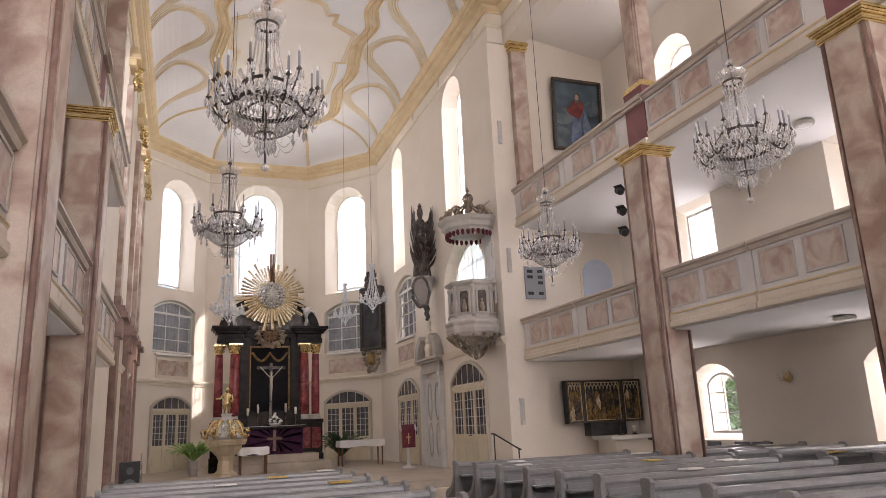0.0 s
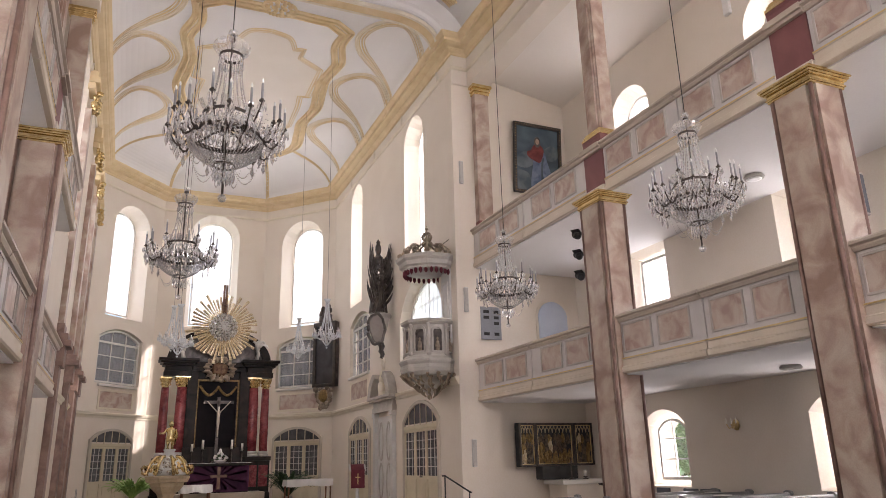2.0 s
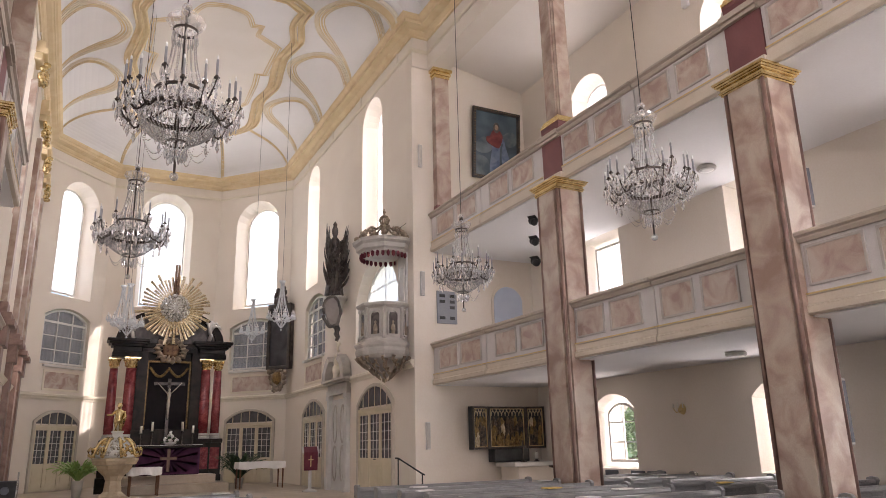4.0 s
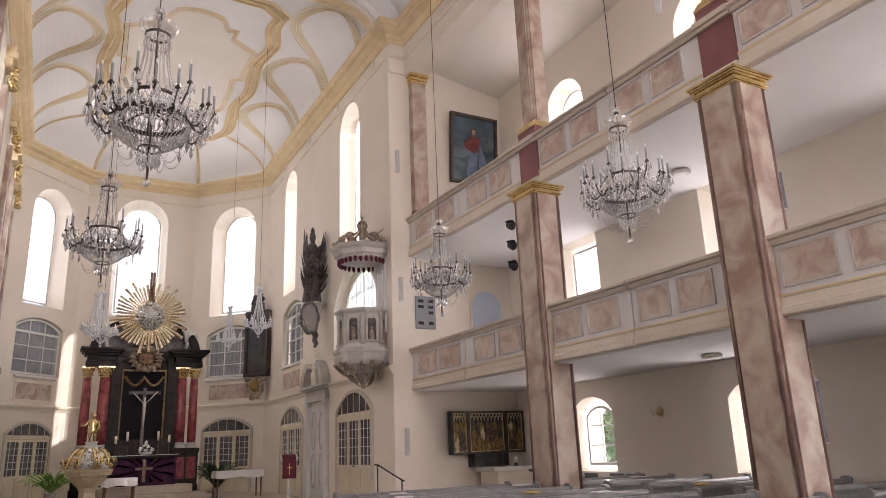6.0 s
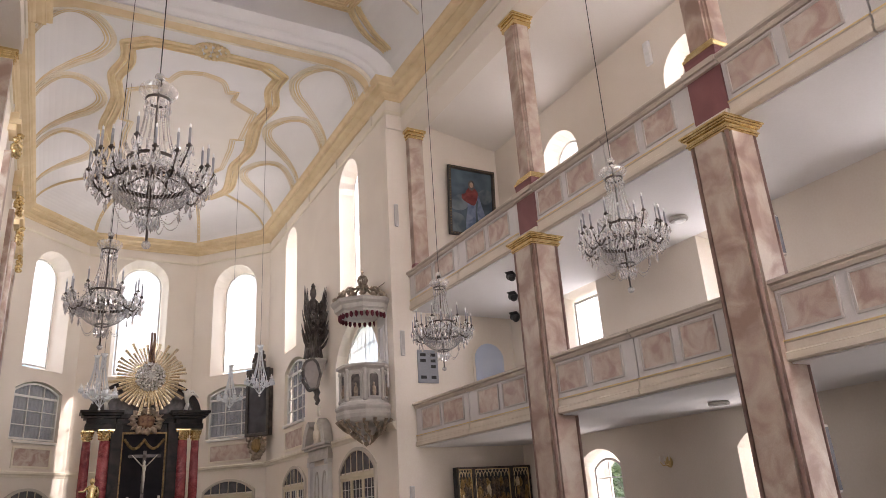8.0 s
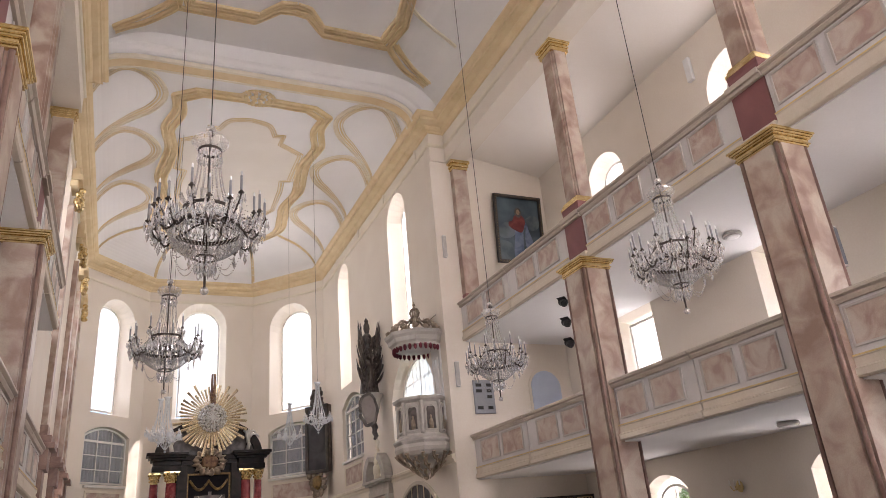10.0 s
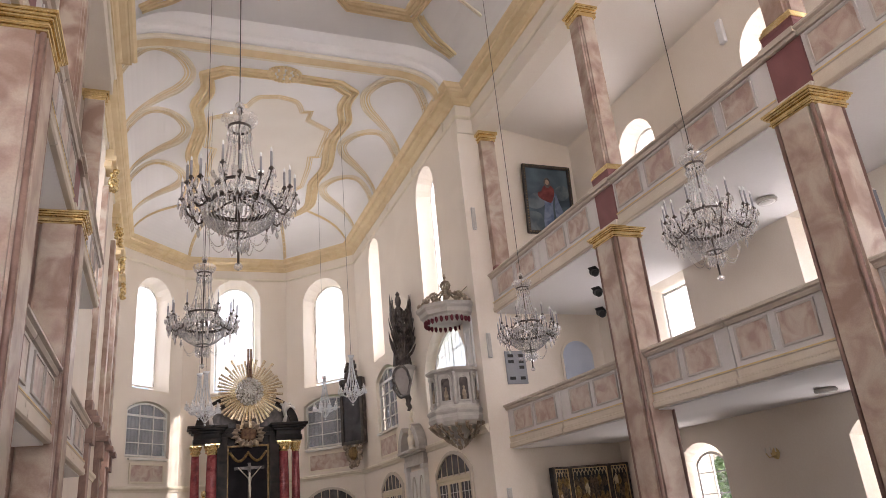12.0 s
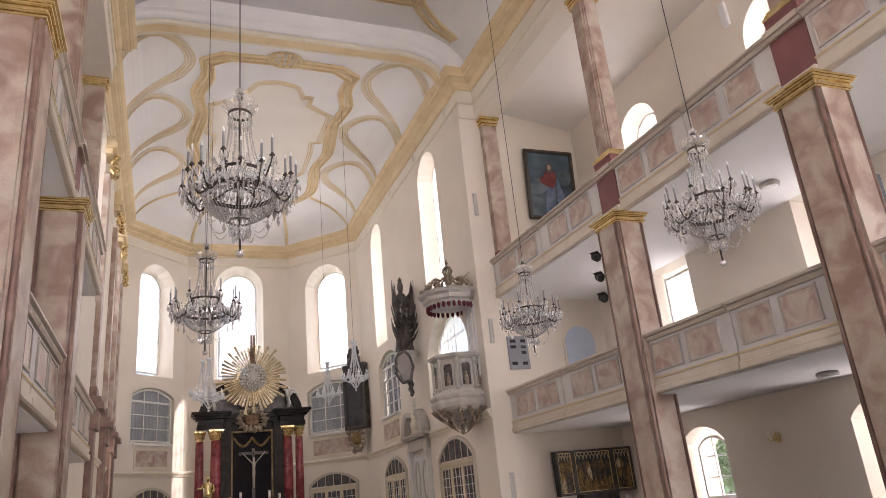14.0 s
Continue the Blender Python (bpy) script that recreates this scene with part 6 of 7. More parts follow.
def small_chandelier():
    ob = thing("crystal_lustre", "small all-glass crystal chandelier in the choir", "chandelier", group="choir chandeliers")
    bm = bmesh.new()
    tube(bm, [(0, 0, 0.1), (0, 0, 1.18)], 0.01, 6)
    part("stem", bm, SILVER, ob)
    bm = bmesh.new()
    tube(bm, [(0, 0, 1.17), (0, 0, 7.95)], 0.004, 5)
    part("suspension_rod", bm, IRON, ob)
    for i in range(8):
        t = 2 * math.pi * i / 8
        d = Vector((math.cos(t), math.sin(t), 0))
        pts = [d * (0.05 + 0.25 * q) + Vector((0, 0, 0.30 - 0.10 * math.sin(q * math.pi * 0.9) + 0.12 * q * q)) for q in (k / 8 for k in range(9))]
        bm = bmesh.new()
        tube(bm, pts, 0.012, 6)
        arm = part("arm", bm, LUSTRE, ob, "curved glass arm", smooth=True)
        e = pts[-1]
        bm = bmesh.new()
        lathe(bm, [(0.01, 0), (0.04, 0.01), (0.045, 0.022), (0.012, 0.02), (0.012, 0.09), (0.0, 0.1)], 8, tuple(e))
        part("candle_cup", bm, LINEN, arm, "white candle in a glass cup")
        bm = bmesh.new()
        for k in range(5):
            a = 2 * math.pi * k / 5
            drop(bm, e.x + 0.04 * math.cos(a), e.y + 0.04 * math.sin(a), e.z, 0.13, 0.02)
        tagged(part("drop_cluster", bm, LUSTRE, arm, "crystal drops"), kind="stuff")
    bm = bmesh.new()
    for i in range(12):
        t = 2 * math.pi * i / 12
        c, s = math.cos(t), math.sin(t)
        strand(bm, (0.04 * c, 0.04 * s, 1.12), (0.15 * c, 0.15 * s, 0.45), 0.0, 28, 0.014, -0.03)
        strand(bm, (0.15 * c, 0.15 * s, 0.44), (0.02 * c, 0.02 * s, 0.08), 0.0, 16, 0.012, 0.05)
    for i in range(8):
        t, u = 2 * math.pi * i / 8, 2 * math.pi * (i + 1) / 8
        strand(bm, (0.30 * math.cos(t), 0.30 * math.sin(t), 0.40), (0.30 * math.cos(u), 0.30 * math.sin(u), 0.40), 0.12, 14, 0.013)
    tagged(part("strand_netting", bm, LUSTRE, ob, "crystal bead strands"), kind="stuff")
    bm = bmesh.new()
    lathe(bm, [(0.0, 1.10), (0.05, 1.13), (0.085, 1.19), (0.03, 1.16)], 10)
    lathe(bm, [(0.0, 0.0), (0.03, 0.03), (0.0, 0.06)], 8)
    part("glass_crown", bm, LUSTRE, ob, "glass crown and end ball", smooth=True)
    return ob


lead = small_chandelier()
lead.matrix_basis = pose(4.62, 18.3, 4.48) @ Matrix.Scale(1.12, 4)
for x, y, z in ((4.58, 21.6, 4.60), (0.97, 18.5, 4.15), (0.95, 21.6, 4.75)):
    copy_thing(lead, pose(x, y, z, 0, 0, 12))


# ---------------------------------------------------------------- pews
def pew(L):
    """A grey bench of that length along x from 0; people on it would face +y. Origin on the floor under its back."""
    ob = thing("pew", "grey painted wooden church pew with curved end panels", "pew", group="pews")
    bm = bmesh.new()
    box(bm, 0.03, L - 0.03, -0.012, 0.012, 0.12, 0.88)
    part("backrest", bm, PEW, ob)
    n = max(2, round(L / 0.8))
    for i in range(n):
        a, b = 0.08 + (L - 0.16) * i / n, 0.08 + (L - 0.16) * (i + 1) / n
        bm = bmesh.new()
        ring_prism(bm, plain, [(a, 0.2), (b, 0.2), (b, 0.82), (a, 0.82)], [(a + 0.07, 0.27), (b - 0.07, 0.27), (b - 0.07, 0.75), (a + 0.07, 0.75)], -0.026, -0.012)
        part("back_panel_frame", bm, PEW, ob)
    bm = bmesh.new()
    prof = [(-0.045, 0.87), (-0.055, 0.895), (-0.05, 0.925), (-0.03, 0.945), (0.03, 0.945), (0.04, 0.92), (0.03, 0.88)]
    a = [bm.verts.new((0.02, y, z)) for y, z in prof]
    b = [bm.verts.new((L - 0.02, y, z)) for y, z in prof]
    bm.faces.new(a), bm.faces.new(b)
    for i in range(len(a)):
        j = (i + 1) % len(a)
        bm.faces.new((a[i], a[j], b[j], b[i]))
    part("top_rail", bm, PEW, ob)
    bm = bmesh.new()
    box(bm, 0.03, L - 0.03, 0.012, 0.42, 0.43, 0.46)
    part("seat", bm, PEW, ob, bevel=0.008)
    bm = bmesh.new()
    box(bm, 0.03, L - 0.03, -0.20, -0.02, 0.74, 0.76)
    part("book_shelf", bm, PEW, ob)
    out = [(-0.06, 0.0), (0.46, 0.0), (0.46, 0.10), (0.42, 0.16), (0.44, 0.30), (0.47, 0.42), (0.44, 0.50), (0.34, 0.54), (0.22, 0.58), (0.13, 0.66), (0.085, 0.76), (0.08, 0.88), (0.10, 0.93), (0.08, 0.97), (0.02, 0.985), (-0.05, 0.975), (-0.08, 0.94), (-0.06, 0.88)]
    for x in (0.0, L):
        bm = bmesh.new()
        solid(bm, lambda s, z, d: Vector((d, s, z)), out, x - 0.028, x + 0.028)
        e = part("end_panel", bm, PEW, ob, bevel=0.008)
        bm = bmesh.new()
        inn = [(0.0, 0.12), (0.36, 0.12), (0.38, 0.40), (0.22, 0.48), (0.08, 0.58), (0.02, 0.74), (0.0, 0.74)]
        for side in (-1, 1):
            solid(bm, lambda s, z, d: Vector((d, s, z)), inn, x + side * 0.0285, x + side * 0.032)
        part("end_inlay", bm, PEWD, e, "darker inset field")
    return ob


ROWY = [10.95 - 0.845 * k for k in range(11)]
nave_pew = pew(3.15)
aisle_pew = pew(2.25)
left_pew = pew(3.1)
nave_pew.matrix_basis = pose(4.05, ROWY[0], 0)
aisle_pew.matrix_basis = pose(7.98, ROWY[0], 0)
left_pew.matrix_basis = pose(-0.88, ROWY[0], 0)
for y in ROWY[1:]:
    copy_thing(nave_pew, pose(4.05, y, 0))
    copy_thing(aisle_pew, pose(7.98, y, 0))
    if y > 4.0:
        copy_thing(left_pew, pose(-0.88, y, 0))


def booklet(x, y, rz, material, label, z=0.948, w=0.24, d=0.16):
    ob = thing("booklet", label, "booklet", (x, y, z), rz, "papers on the pews")
    bm = bmesh.new()
    box(bm, -w / 2, w / 2, -d / 2, d / 2, 0.0, 0.012)
    part("cover", bm, material, ob, bevel=0.002)
    bm = bmesh.new()
    box(bm, -w / 2 + 0.004, w / 2 - 0.006, -d / 2 + 0.004, d / 2 - 0.004, 0.0125, 0.016)
    part("page", bm, PAPER if material is PAPER else material, ob)


rnd = random.Random(21)
for x, k, mt, lb in ((4.7, 1, PAPER, "white paper sheet lying on a pew rail"), (5.9, 3, YELLOW, "yellow booklet lying on a pew rail"), (6.4, 4, PAPER, "white paper sheet lying on a pew rail"),
                     (8.8, 2, PAPER, "white paper sheet lying on a pew rail"), (8.2, 4, YELLOW, "yellow booklet lying on a pew rail"), (5.2, 5, PAPER, "white paper sheet lying on a pew rail"),
                     (1.7, 3, YELLOW, "yellow booklet lying on a pew rail"), (0.5, 2, PAPER, "white paper sheet lying on a pew rail"), (1.2, 1, YELLOW, "yellow booklet lying on a pew rail"),
                     (6.9, 1, PAPER, "white paper sheet lying on a pew rail"), (4.4, 2, PAPER, "white paper sheet lying on a pew rail"), (9.4, 1, PAPER, "white paper sheet lying on a pew rail"), (2.0, 0, PAPER, "white paper sheet lying on a pew rail")):
    booklet(x, ROWY[k] - 0.0, rnd.uniform(-8, 8), mt, lb)

# ---------------------------------------------------------------- font, tables, lectern, plants
ob = thing("baptismal_font", "gilt and pale stone baptismal font with crowned lid", "font", (1.13, 21.4, CHANCEL))
ob.matrix_basis = pose(1.13, 21.4, CHANCEL) @ Matrix.Scale(1.06, 4)
bm = bmesh.new()
lathe(bm, [(0.34, 0.0), (0.34, 0.10), (0.28, 0.14), (0.22, 0.2), (0.19, 0.45), (0.24, 0.56), (0.36, 0.66), (0.42, 0.74), (0.44, 0.82), (0.53, 0.84), (0.55, 0.90), (0.57, 0.93), (0.57, 0.98), (0.44, 1.0)], 8, turn=math.pi / 8)
part("pedestal", bm, FONTST, ob, "ochre stone pedestal and bowl")
bm = bmesh.new()
lathe(bm, [(0.44, 1.0), (0.46, 1.06), (0.45, 1.16), (0.41, 1.26), (0.33, 1.36), (0.22, 1.43), (0.17, 1.46)], 24)
lid = part("lid", bm, GREYW, ob, "pale domed lid under gilt and silver carving", smooth=True)
frng = random.Random(61)
for i in range(8):
    t = 2 * math.pi * i / 8 + 0.2
    c, s = math.cos(t), math.sin(t)
    bm = bmesh.new()
    way = [(0.20, 1.46), (0.31, 1.43), (0.41, 1.33), (0.47, 1.20), (0.50, 1.08), (0.55, 1.03), (0.62, 1.07), (0.635, 1.17), (0.58, 1.235), (0.53, 1.19), (0.56, 1.14)]
    tube(bm, [(r * c, r * s, z) for r, z in way], 0.045, 7, 0.03)
    part("volute", bm, GOLD, lid, "gilt volute", smooth=True)
    # a carved bunch of leaves between two volutes, gilt and silvered by turns
    bm = bmesh.new()
    u = t + math.pi / 8
    for k in range(16):
        e = frng.uniform(0.0, 1.0)
        v = u + frng.uniform(-0.27, 0.27)
        r = 0.47 - 0.19 * e ** 1.6 + frng.uniform(-0.01, 0.02)
        z = 1.05 + 0.34 * e
        d = frng.uniform(0.035, 0.06)
        lathe(bm, [(0.0, -d), (d * 0.8, -d * 0.5), (d, 0.1 * d), (d * 0.55, d * 0.8), (0.0, d)], 6, (r * math.cos(v), r * math.sin(v), z), caps=False)
    part("leaf_bunch", bm, SILVER if i % 2 else GOLD, lid, "silvered carving" if i % 2 else "gilt carving", smooth=True)
bm = bmesh.new()
box(bm, -0.15, 0.15, -0.15, 0.15, 1.44, 1.49)
box(bm, -0.12, 0.12, -0.12, 0.12, 1.49, 1.60)
box(bm, -0.14, 0.14, -0.14, 0.14, 1.60, 1.64)
part("plinth", bm, GREYW, ob, "pale square plinth", bevel=0.01)
bm = bmesh.new()
tube(bm, [(-0.05, 0, 1.64), (-0.055, -0.01, 1.78), (-0.045, 0, 1.92)], 0.035, 8, 0.05)
tube(bm, [(0.06, 0.01, 1.64), (0.055, -0.03, 1.79), (0.04, 0, 1.92)], 0.035, 8, 0.05)
lathe(bm, [(0.11, 1.82), (0.115, 1.90), (0.085, 2.0), (0.115, 2.10), (0.10, 2.15), (0.04, 2.18), (0.035, 2.21)], 12, (0, 0, 0), (1, 0.75))
lathe(bm, [(0.03, 2.19), (0.058, 2.23), (0.065, 2.28), (0.045, 2.325), (0.0, 2.34)], 12)
tube(bm, [(-0.10, 0, 2.12), (-0.17, -0.03, 2.03), (-0.28, -0.06, 2.03)], 0.036, 7, 0.022)
tube(bm, [(0.10, 0, 2.12), (0.15, -0.02, 2.0), (0.10, -0.08, 1.93)], 0.036, 7, 0.025)
tube(bm, [(0.10, 0.05, 2.13), (0.14, 0.05, 1.95), (0.12, 0.04, 1.76)], 0.05, 7, 0.02)
part("finial_figure", bm, GOLD, ob, "gilt finial figure", smooth=True)


def cloth_table(x, y, w, d, h, rz, label):
    ob = thing("side_table", label, "table", (x, y, CHANCEL), rz)
    for sx in (-1, 1):
        for sy in (-1, 1):
            bm = bmesh.new()
            tube(bm, [(sx * (w / 2 - 0.06), sy * (d / 2 - 0.06), 0), (sx * (w / 2 - 0.06), sy * (d / 2 - 0.06), h - 0.03)], 0.022, 8, 0.03)
            part("leg", bm, WOOD, ob)
    bm = bmesh.new()
    box(bm, -w / 2, w / 2, -d / 2, d / 2, h - 0.03, h)
    part("tabletop", bm, WOOD, ob)
    c = thing("tablecloth", "white tablecloth hanging over the table's edge", "tablecloth", (x, y, CHANCEL), rz)
    bm = bmesh.new()
    n = 44
    top, low = [], []
    per = []
    for i in range(n):
        t = i / n * 4
        k, f = int(t), t % 1
        p = [(-1 + 2 * f, -1), (1, -1 + 2 * f), (1 - 2 * f, 1), (-1, 1 - 2 * f)][k]
        per.append(p)
    for i, (px, py) in enumerate(per):
        top.append(bm.verts.new((px * (w / 2 + 0.012), py * (d / 2 + 0.012), h + 0.008)))
        o = 0.02 + 0.014 * math.sin(i * 2.1)
        low.append(bm.verts.new((px * (w / 2 + o), py * (d / 2 + o), h - 0.2 - 0.02 * math.sin(i * 0.9))))
    bm.faces.new(top)
    for i in range(n):
        bm.faces.new((top[i], top[(i + 1) % n], low[(i + 1) % n], low[i]))
    part("cloth", bm, LINEN, c)


cloth_table(5.5, 23.8, 1.45, 0.7, 0.80, 0, "dark wooden side table under a white cloth")
cloth_table(1.98, 22.6, 0.85, 0.6, 0.76, 0, "small dark wooden table under a white cloth")
ob = thing("lectern", "pale lectern with a wine-red hanging cloth", "lectern", (6.18, 20.6, CHANCEL), -12)
bm = bmesh.new()
lathe(bm, [(0.22, 0), (0.2, 0.04), (0.05, 0.09), (0.045, 0.6), (0.06, 0.64), (0.04, 0.7), (0.04, 1.05)], 12)
part("stand", bm, GREYW, ob, smooth=True)
bm = bmesh.new()
box(bm, -0.24, 0.24, -0.2, 0.2, 0, 0.03, pose(0, 0, 1.12, 25))
part("desk", bm, GREYW, ob, bevel=0.006)
bm = bmesh.new()
box(bm, -0.19, 0.19, -0.232, -0.212, 0.58, 1.07)
box(bm, -0.19, 0.19, -0.21, 0.16, 0.036, 0.044, pose(0, 0, 1.12, 25))
part("cloth", bm, WINE, ob, "wine-red cloth")
bm = bmesh.new()
box(bm, -0.012, 0.012, -0.237, -0.232, 0.68, 0.98)
box(bm, -0.07, 0.07, -0.237, -0.232, 0.86, 0.884)
part("cross", bm, GOLDP, ob)


def plant(name, x, y, h, r, n, mt, seed, label, pot=0.3):
    rnd = random.Random(seed)
    ob = thing(name, label, "plant", (x, y, CHANCEL))
    bm = bmesh.new()
    lathe(bm, [(0.11, 0), (0.15, pot * 0.9), (0.165, pot), (0.14, pot)], 14)
    part("pot", bm, GREYST, ob, smooth=True)
    bm = bmesh.new()
    for i in range(n):
        t = rnd.random() * 6.283
        q = rnd.uniform(0.35, 1.0)
        L = [Vector((0.05 * math.cos(t), 0.05 * math.sin(t), pot)), Vector((r * 0.5 * q * math.cos(t), r * 0.5 * q * math.sin(t), pot + (h - pot) * rnd.uniform(0.6, 1.0) * (1.15 - 0.5 * q))), Vector((r * q * math.cos(t), r * q * math.sin(t), pot + (h - pot) * rnd.uniform(0.2, 0.75)))]
        s = Vector((-math.sin(t), math.cos(t), 0)) * rnd.uniform(0.02, 0.045)
        prev = None
        for k in range(7):
            f = k / 6
            p = L[0] * (1 - f) ** 2 + L[1] * 2 * f * (1 - f) + L[2] * f * f
            w = math.sin(math.pi * min(1, 0.08 + f * 0.92)) * 1.0
            row = (bm.verts.new(p - s * w), bm.verts.new(p + Vector((0, 0, 0.012))), bm.verts.new(p + s * w))
            if prev:
                bm.faces.new((prev[0], prev[1], row[1], row[0]))
                bm.faces.new((prev[1], prev[2], row[2], row[1]))
            prev = row
    part("foliage", bm, mt, ob, smooth=True)


plant("potted_fern", 0.32, 23.4, 1.2, 0.85, 150, LEAF, 1, "bright green fern in a grey pot", 0.45)
plant("potted_palm", 5.0, 24.5, 1.35, 0.9, 190, LEAFD, 2, "dark green leafy plant in a pot beside the altar")

# loudspeaker and pole in front of the north pier
ob = thing("loudspeaker", "black loudspeaker box on a stand", "loudspeaker", (-0.80, 13.4, 0))
bm = bmesh.new()
box(bm, -0.17, 0.17, -0.14, 0.14, 0.62, 1.16)
part("cabinet", bm, IRON, ob, bevel=0.015)
bm = bmesh.new()
for z, r in ((0.78, 0.11), (1.02, 0.06)):
    lathe(bm, [(r, 0), (r, 0.012), (r * 0.8, 0.0), (r * 0.3, -0.004), (0, 0.004)], 20)
    for v in bm.verts:
        if abs(v.co.y) < 0.2 and v.co.z < 0.05:
            v.co = Vector((v.co.x, -0.142 - v.co.z, z + v.co.y))
part("cone", bm, SLATE, ob)
bm = bmesh.new()
tube(bm, [(0, 0, 0.02), (0, 0, 0.62)], 0.02, 8)
for i in range(3):
    t = 2 * math.pi * i / 3
    tube(bm, [(0, 0, 0.3), (0.25 * math.cos(t), 0.25 * math.sin(t), 0.015)], 0.014, 6)
part("stand", bm, IRON, ob)
ob = thing("microphone_stand", "thin chrome microphone stand", "stand", (-0.62, 12.9, 0))
bm = bmesh.new()
lathe(bm, [(0.14, 0), (0.14, 0.02), (0.02, 0.03)], 16)
part("foot", bm, IRON, ob)
bm = bmesh.new()
tube(bm, [(0, 0, 0.02), (0, 0, 1.3)], 0.012, 8)
part("pole", bm, SILVER, ob)

# ---------------------------------------------------------------- aisle: winged altarpiece on its altar block
YE = Y0 - 0.004
ob = thing("side_altar", "plain white stone altar block in the aisle", "altar", (9.62, 14.75, 0))
bm = bmesh.new()
box(bm, -0.42, 0.62, -0.35, 0.42, 0.0, 1.02)
part("block", bm, PLASTER, ob, bevel=0.015)
bm = bmesh.new()
box(bm, -0.56, 0.74, -0.42, 0.43, 1.02, 1.12)
part("slab", bm, FRAMEW, ob, bevel=0.02)
ob = thing("winged_altarpiece", "dark framed winged altarpiece with gilt carved shapes", "altarpiece", (9.35, YE - 0.03, 1.42))
bm = bmesh.new()
box(bm, -0.48, 0.48, -0.30, 0.0, -0.29, 0.0)
part("predella", bm, IRON, ob, bevel=0.01)


def lump(bm, at, size, shift):
    """One knotted, draped relief shape, wider below than above."""
    made = bmesh.ops.create_icosphere(bm, subdivisions=3, radius=1.0)["verts"]
    for v in made:
        p = v.co.copy()
        k = 1 + 0.55 * noise.noise(Vector((p.x * 2.6, p.z * 3.4, p.y * 1.5 + shift))) + 0.25 * noise.noise(Vector((p.x * 7, p.z * 6, shift)))
        taper = 0.95 - 0.35 * p.z
        v.co = Vector(at) + Vector((p.x * size[0] * k * taper, p.y * size[1] * k, p.z * size[2] * (0.8 + 0.2 * k)))


def shrine(x0, x1, ang, hinge, n, seed):
    m = pose(hinge, -0.10, 0, 0, 0, ang)
    rnd = random.Random(seed)
    bm = bmesh.new()
    box(bm, x0, x1, -0.02, 0.10, 0.0, 0.98, m)
    sh = part("shrine_back", bm, IRON, ob, "black backing")
    bm = bmesh.new()
    ring_prism(bm, lambda s, z, d: m @ Vector((s, d, z)), [(x0, 0.0), (x1, 0.0), (x1, 0.98), (x0, 0.98)], [(x0 + 0.05, 0.05), (x1 - 0.05, 0.05), (x1 - 0.05, 0.93), (x0 + 0.05, 0.93)], -0.06, -0.02)
    part("shrine_frame", bm, FRAMED, sh, "near-black frame", bevel=0.006)
    bm = bmesh.new()
    ring_prism(bm, lambda s, z, d: m @ Vector((s, d, z)), [(x0 + 0.05, 0.05), (x1 - 0.05, 0.05), (x1 - 0.05, 0.93), (x0 + 0.05, 0.93)], [(x0 + 0.065, 0.065), (x1 - 0.065, 0.065), (x1 - 0.065, 0.915), (x0 + 0.065, 0.915)], -0.05, -0.02)
    part("gilt_edge", bm, GOLDP, sh)
    w = (x1 - x0 - 0.16) / n
    for row, (zb, hh) in enumerate(((0.05, 0.34), (0.28, 0.32), (0.50, 0.26))):
        for i in range(n):
            if row and rnd.random() < 0.12:
                continue
            x = x0 + 0.08 + w * (i + 0.5) + rnd.uniform(-0.02, 0.02)
            bm = bmesh.new()
            q = hh * rnd.uniform(0.8, 1.1)
            lump(bm, m @ Vector((x, -0.03 + 0.008 * row, zb + q / 2)), (w * rnd.uniform(0.42, 0.6), 0.035, q * 0.55), rnd.uniform(0, 50))
            part("relief_shape", bm, rnd.choice((DULLGOLD, RELIEFGOLD, DARKRELIEF, DULLGOLD, DARKRELIEF, DARKRELIEF)), sh)
    bm = bmesh.new()
    k = max(3, round((x1 - x0) / 0.12))
    for i in range(k):
        c = x0 + 0.08 + (x1 - x0 - 0.16) * (i + 0.5) / k
        half = (x1 - x0 - 0.16) / k / 2
        tube(bm, [tuple(m @ Vector((c + half * math.cos(a), -0.035, 0.76 + 0.11 * math.sin(a)))) for a in (math.pi * j / 8 for j in range(9))], 0.011, 5)
        tube(bm, [tuple(m @ Vector((c, -0.035, 0.87))), tuple(m @ Vector((c, -0.035, 0.92)))], 0.014, 5)
    part("tracery", bm, RELIEFGOLD, sh, "gilt tracery")


shrine(-0.52, 0.52, 0, 0.0, 7, 1)
shrine(-0.52, -0.01, 14, -0.53, 3, 2)
shrine(0.01, 0.50, -10, 0.53, 3, 3)
ob = thing("altar_cross", "small dark cross on the side altar", "cross", (9.45, 14.55, 1.121))
bm = bmesh.new()
lathe(bm, [(0.08, 0), (0.08, 0.02), (0.02, 0.05)], 10)
box(bm, -0.012, 0.012, -0.01, 0.01, 0.04, 0.48)
box(bm, -0.09, 0.09, -0.01, 0.01, 0.34, 0.365)
part("cross", bm, BRONZE, ob)
candle(9.85, 14.6, 1.121, 0.14, 0.06)
ob = thing("red_side_table", "small red draped stand beside the aisle altar", "stand", (9.35, 12.9, 0))
bm = bmesh.new()
lathe(bm, [(0.26, 0), (0.2, 0.4), (0.14, 0.8), (0.2, 1.0)], 12)
part("drape", bm, WINE, ob, smooth=True)
bm = bmesh.new()
lathe(bm, [(0.10, 1.0), (0.28, 1.04), (0.30, 1.08), (0.26, 1.08)], 16)
part("tray", bm, BRONZE, ob)

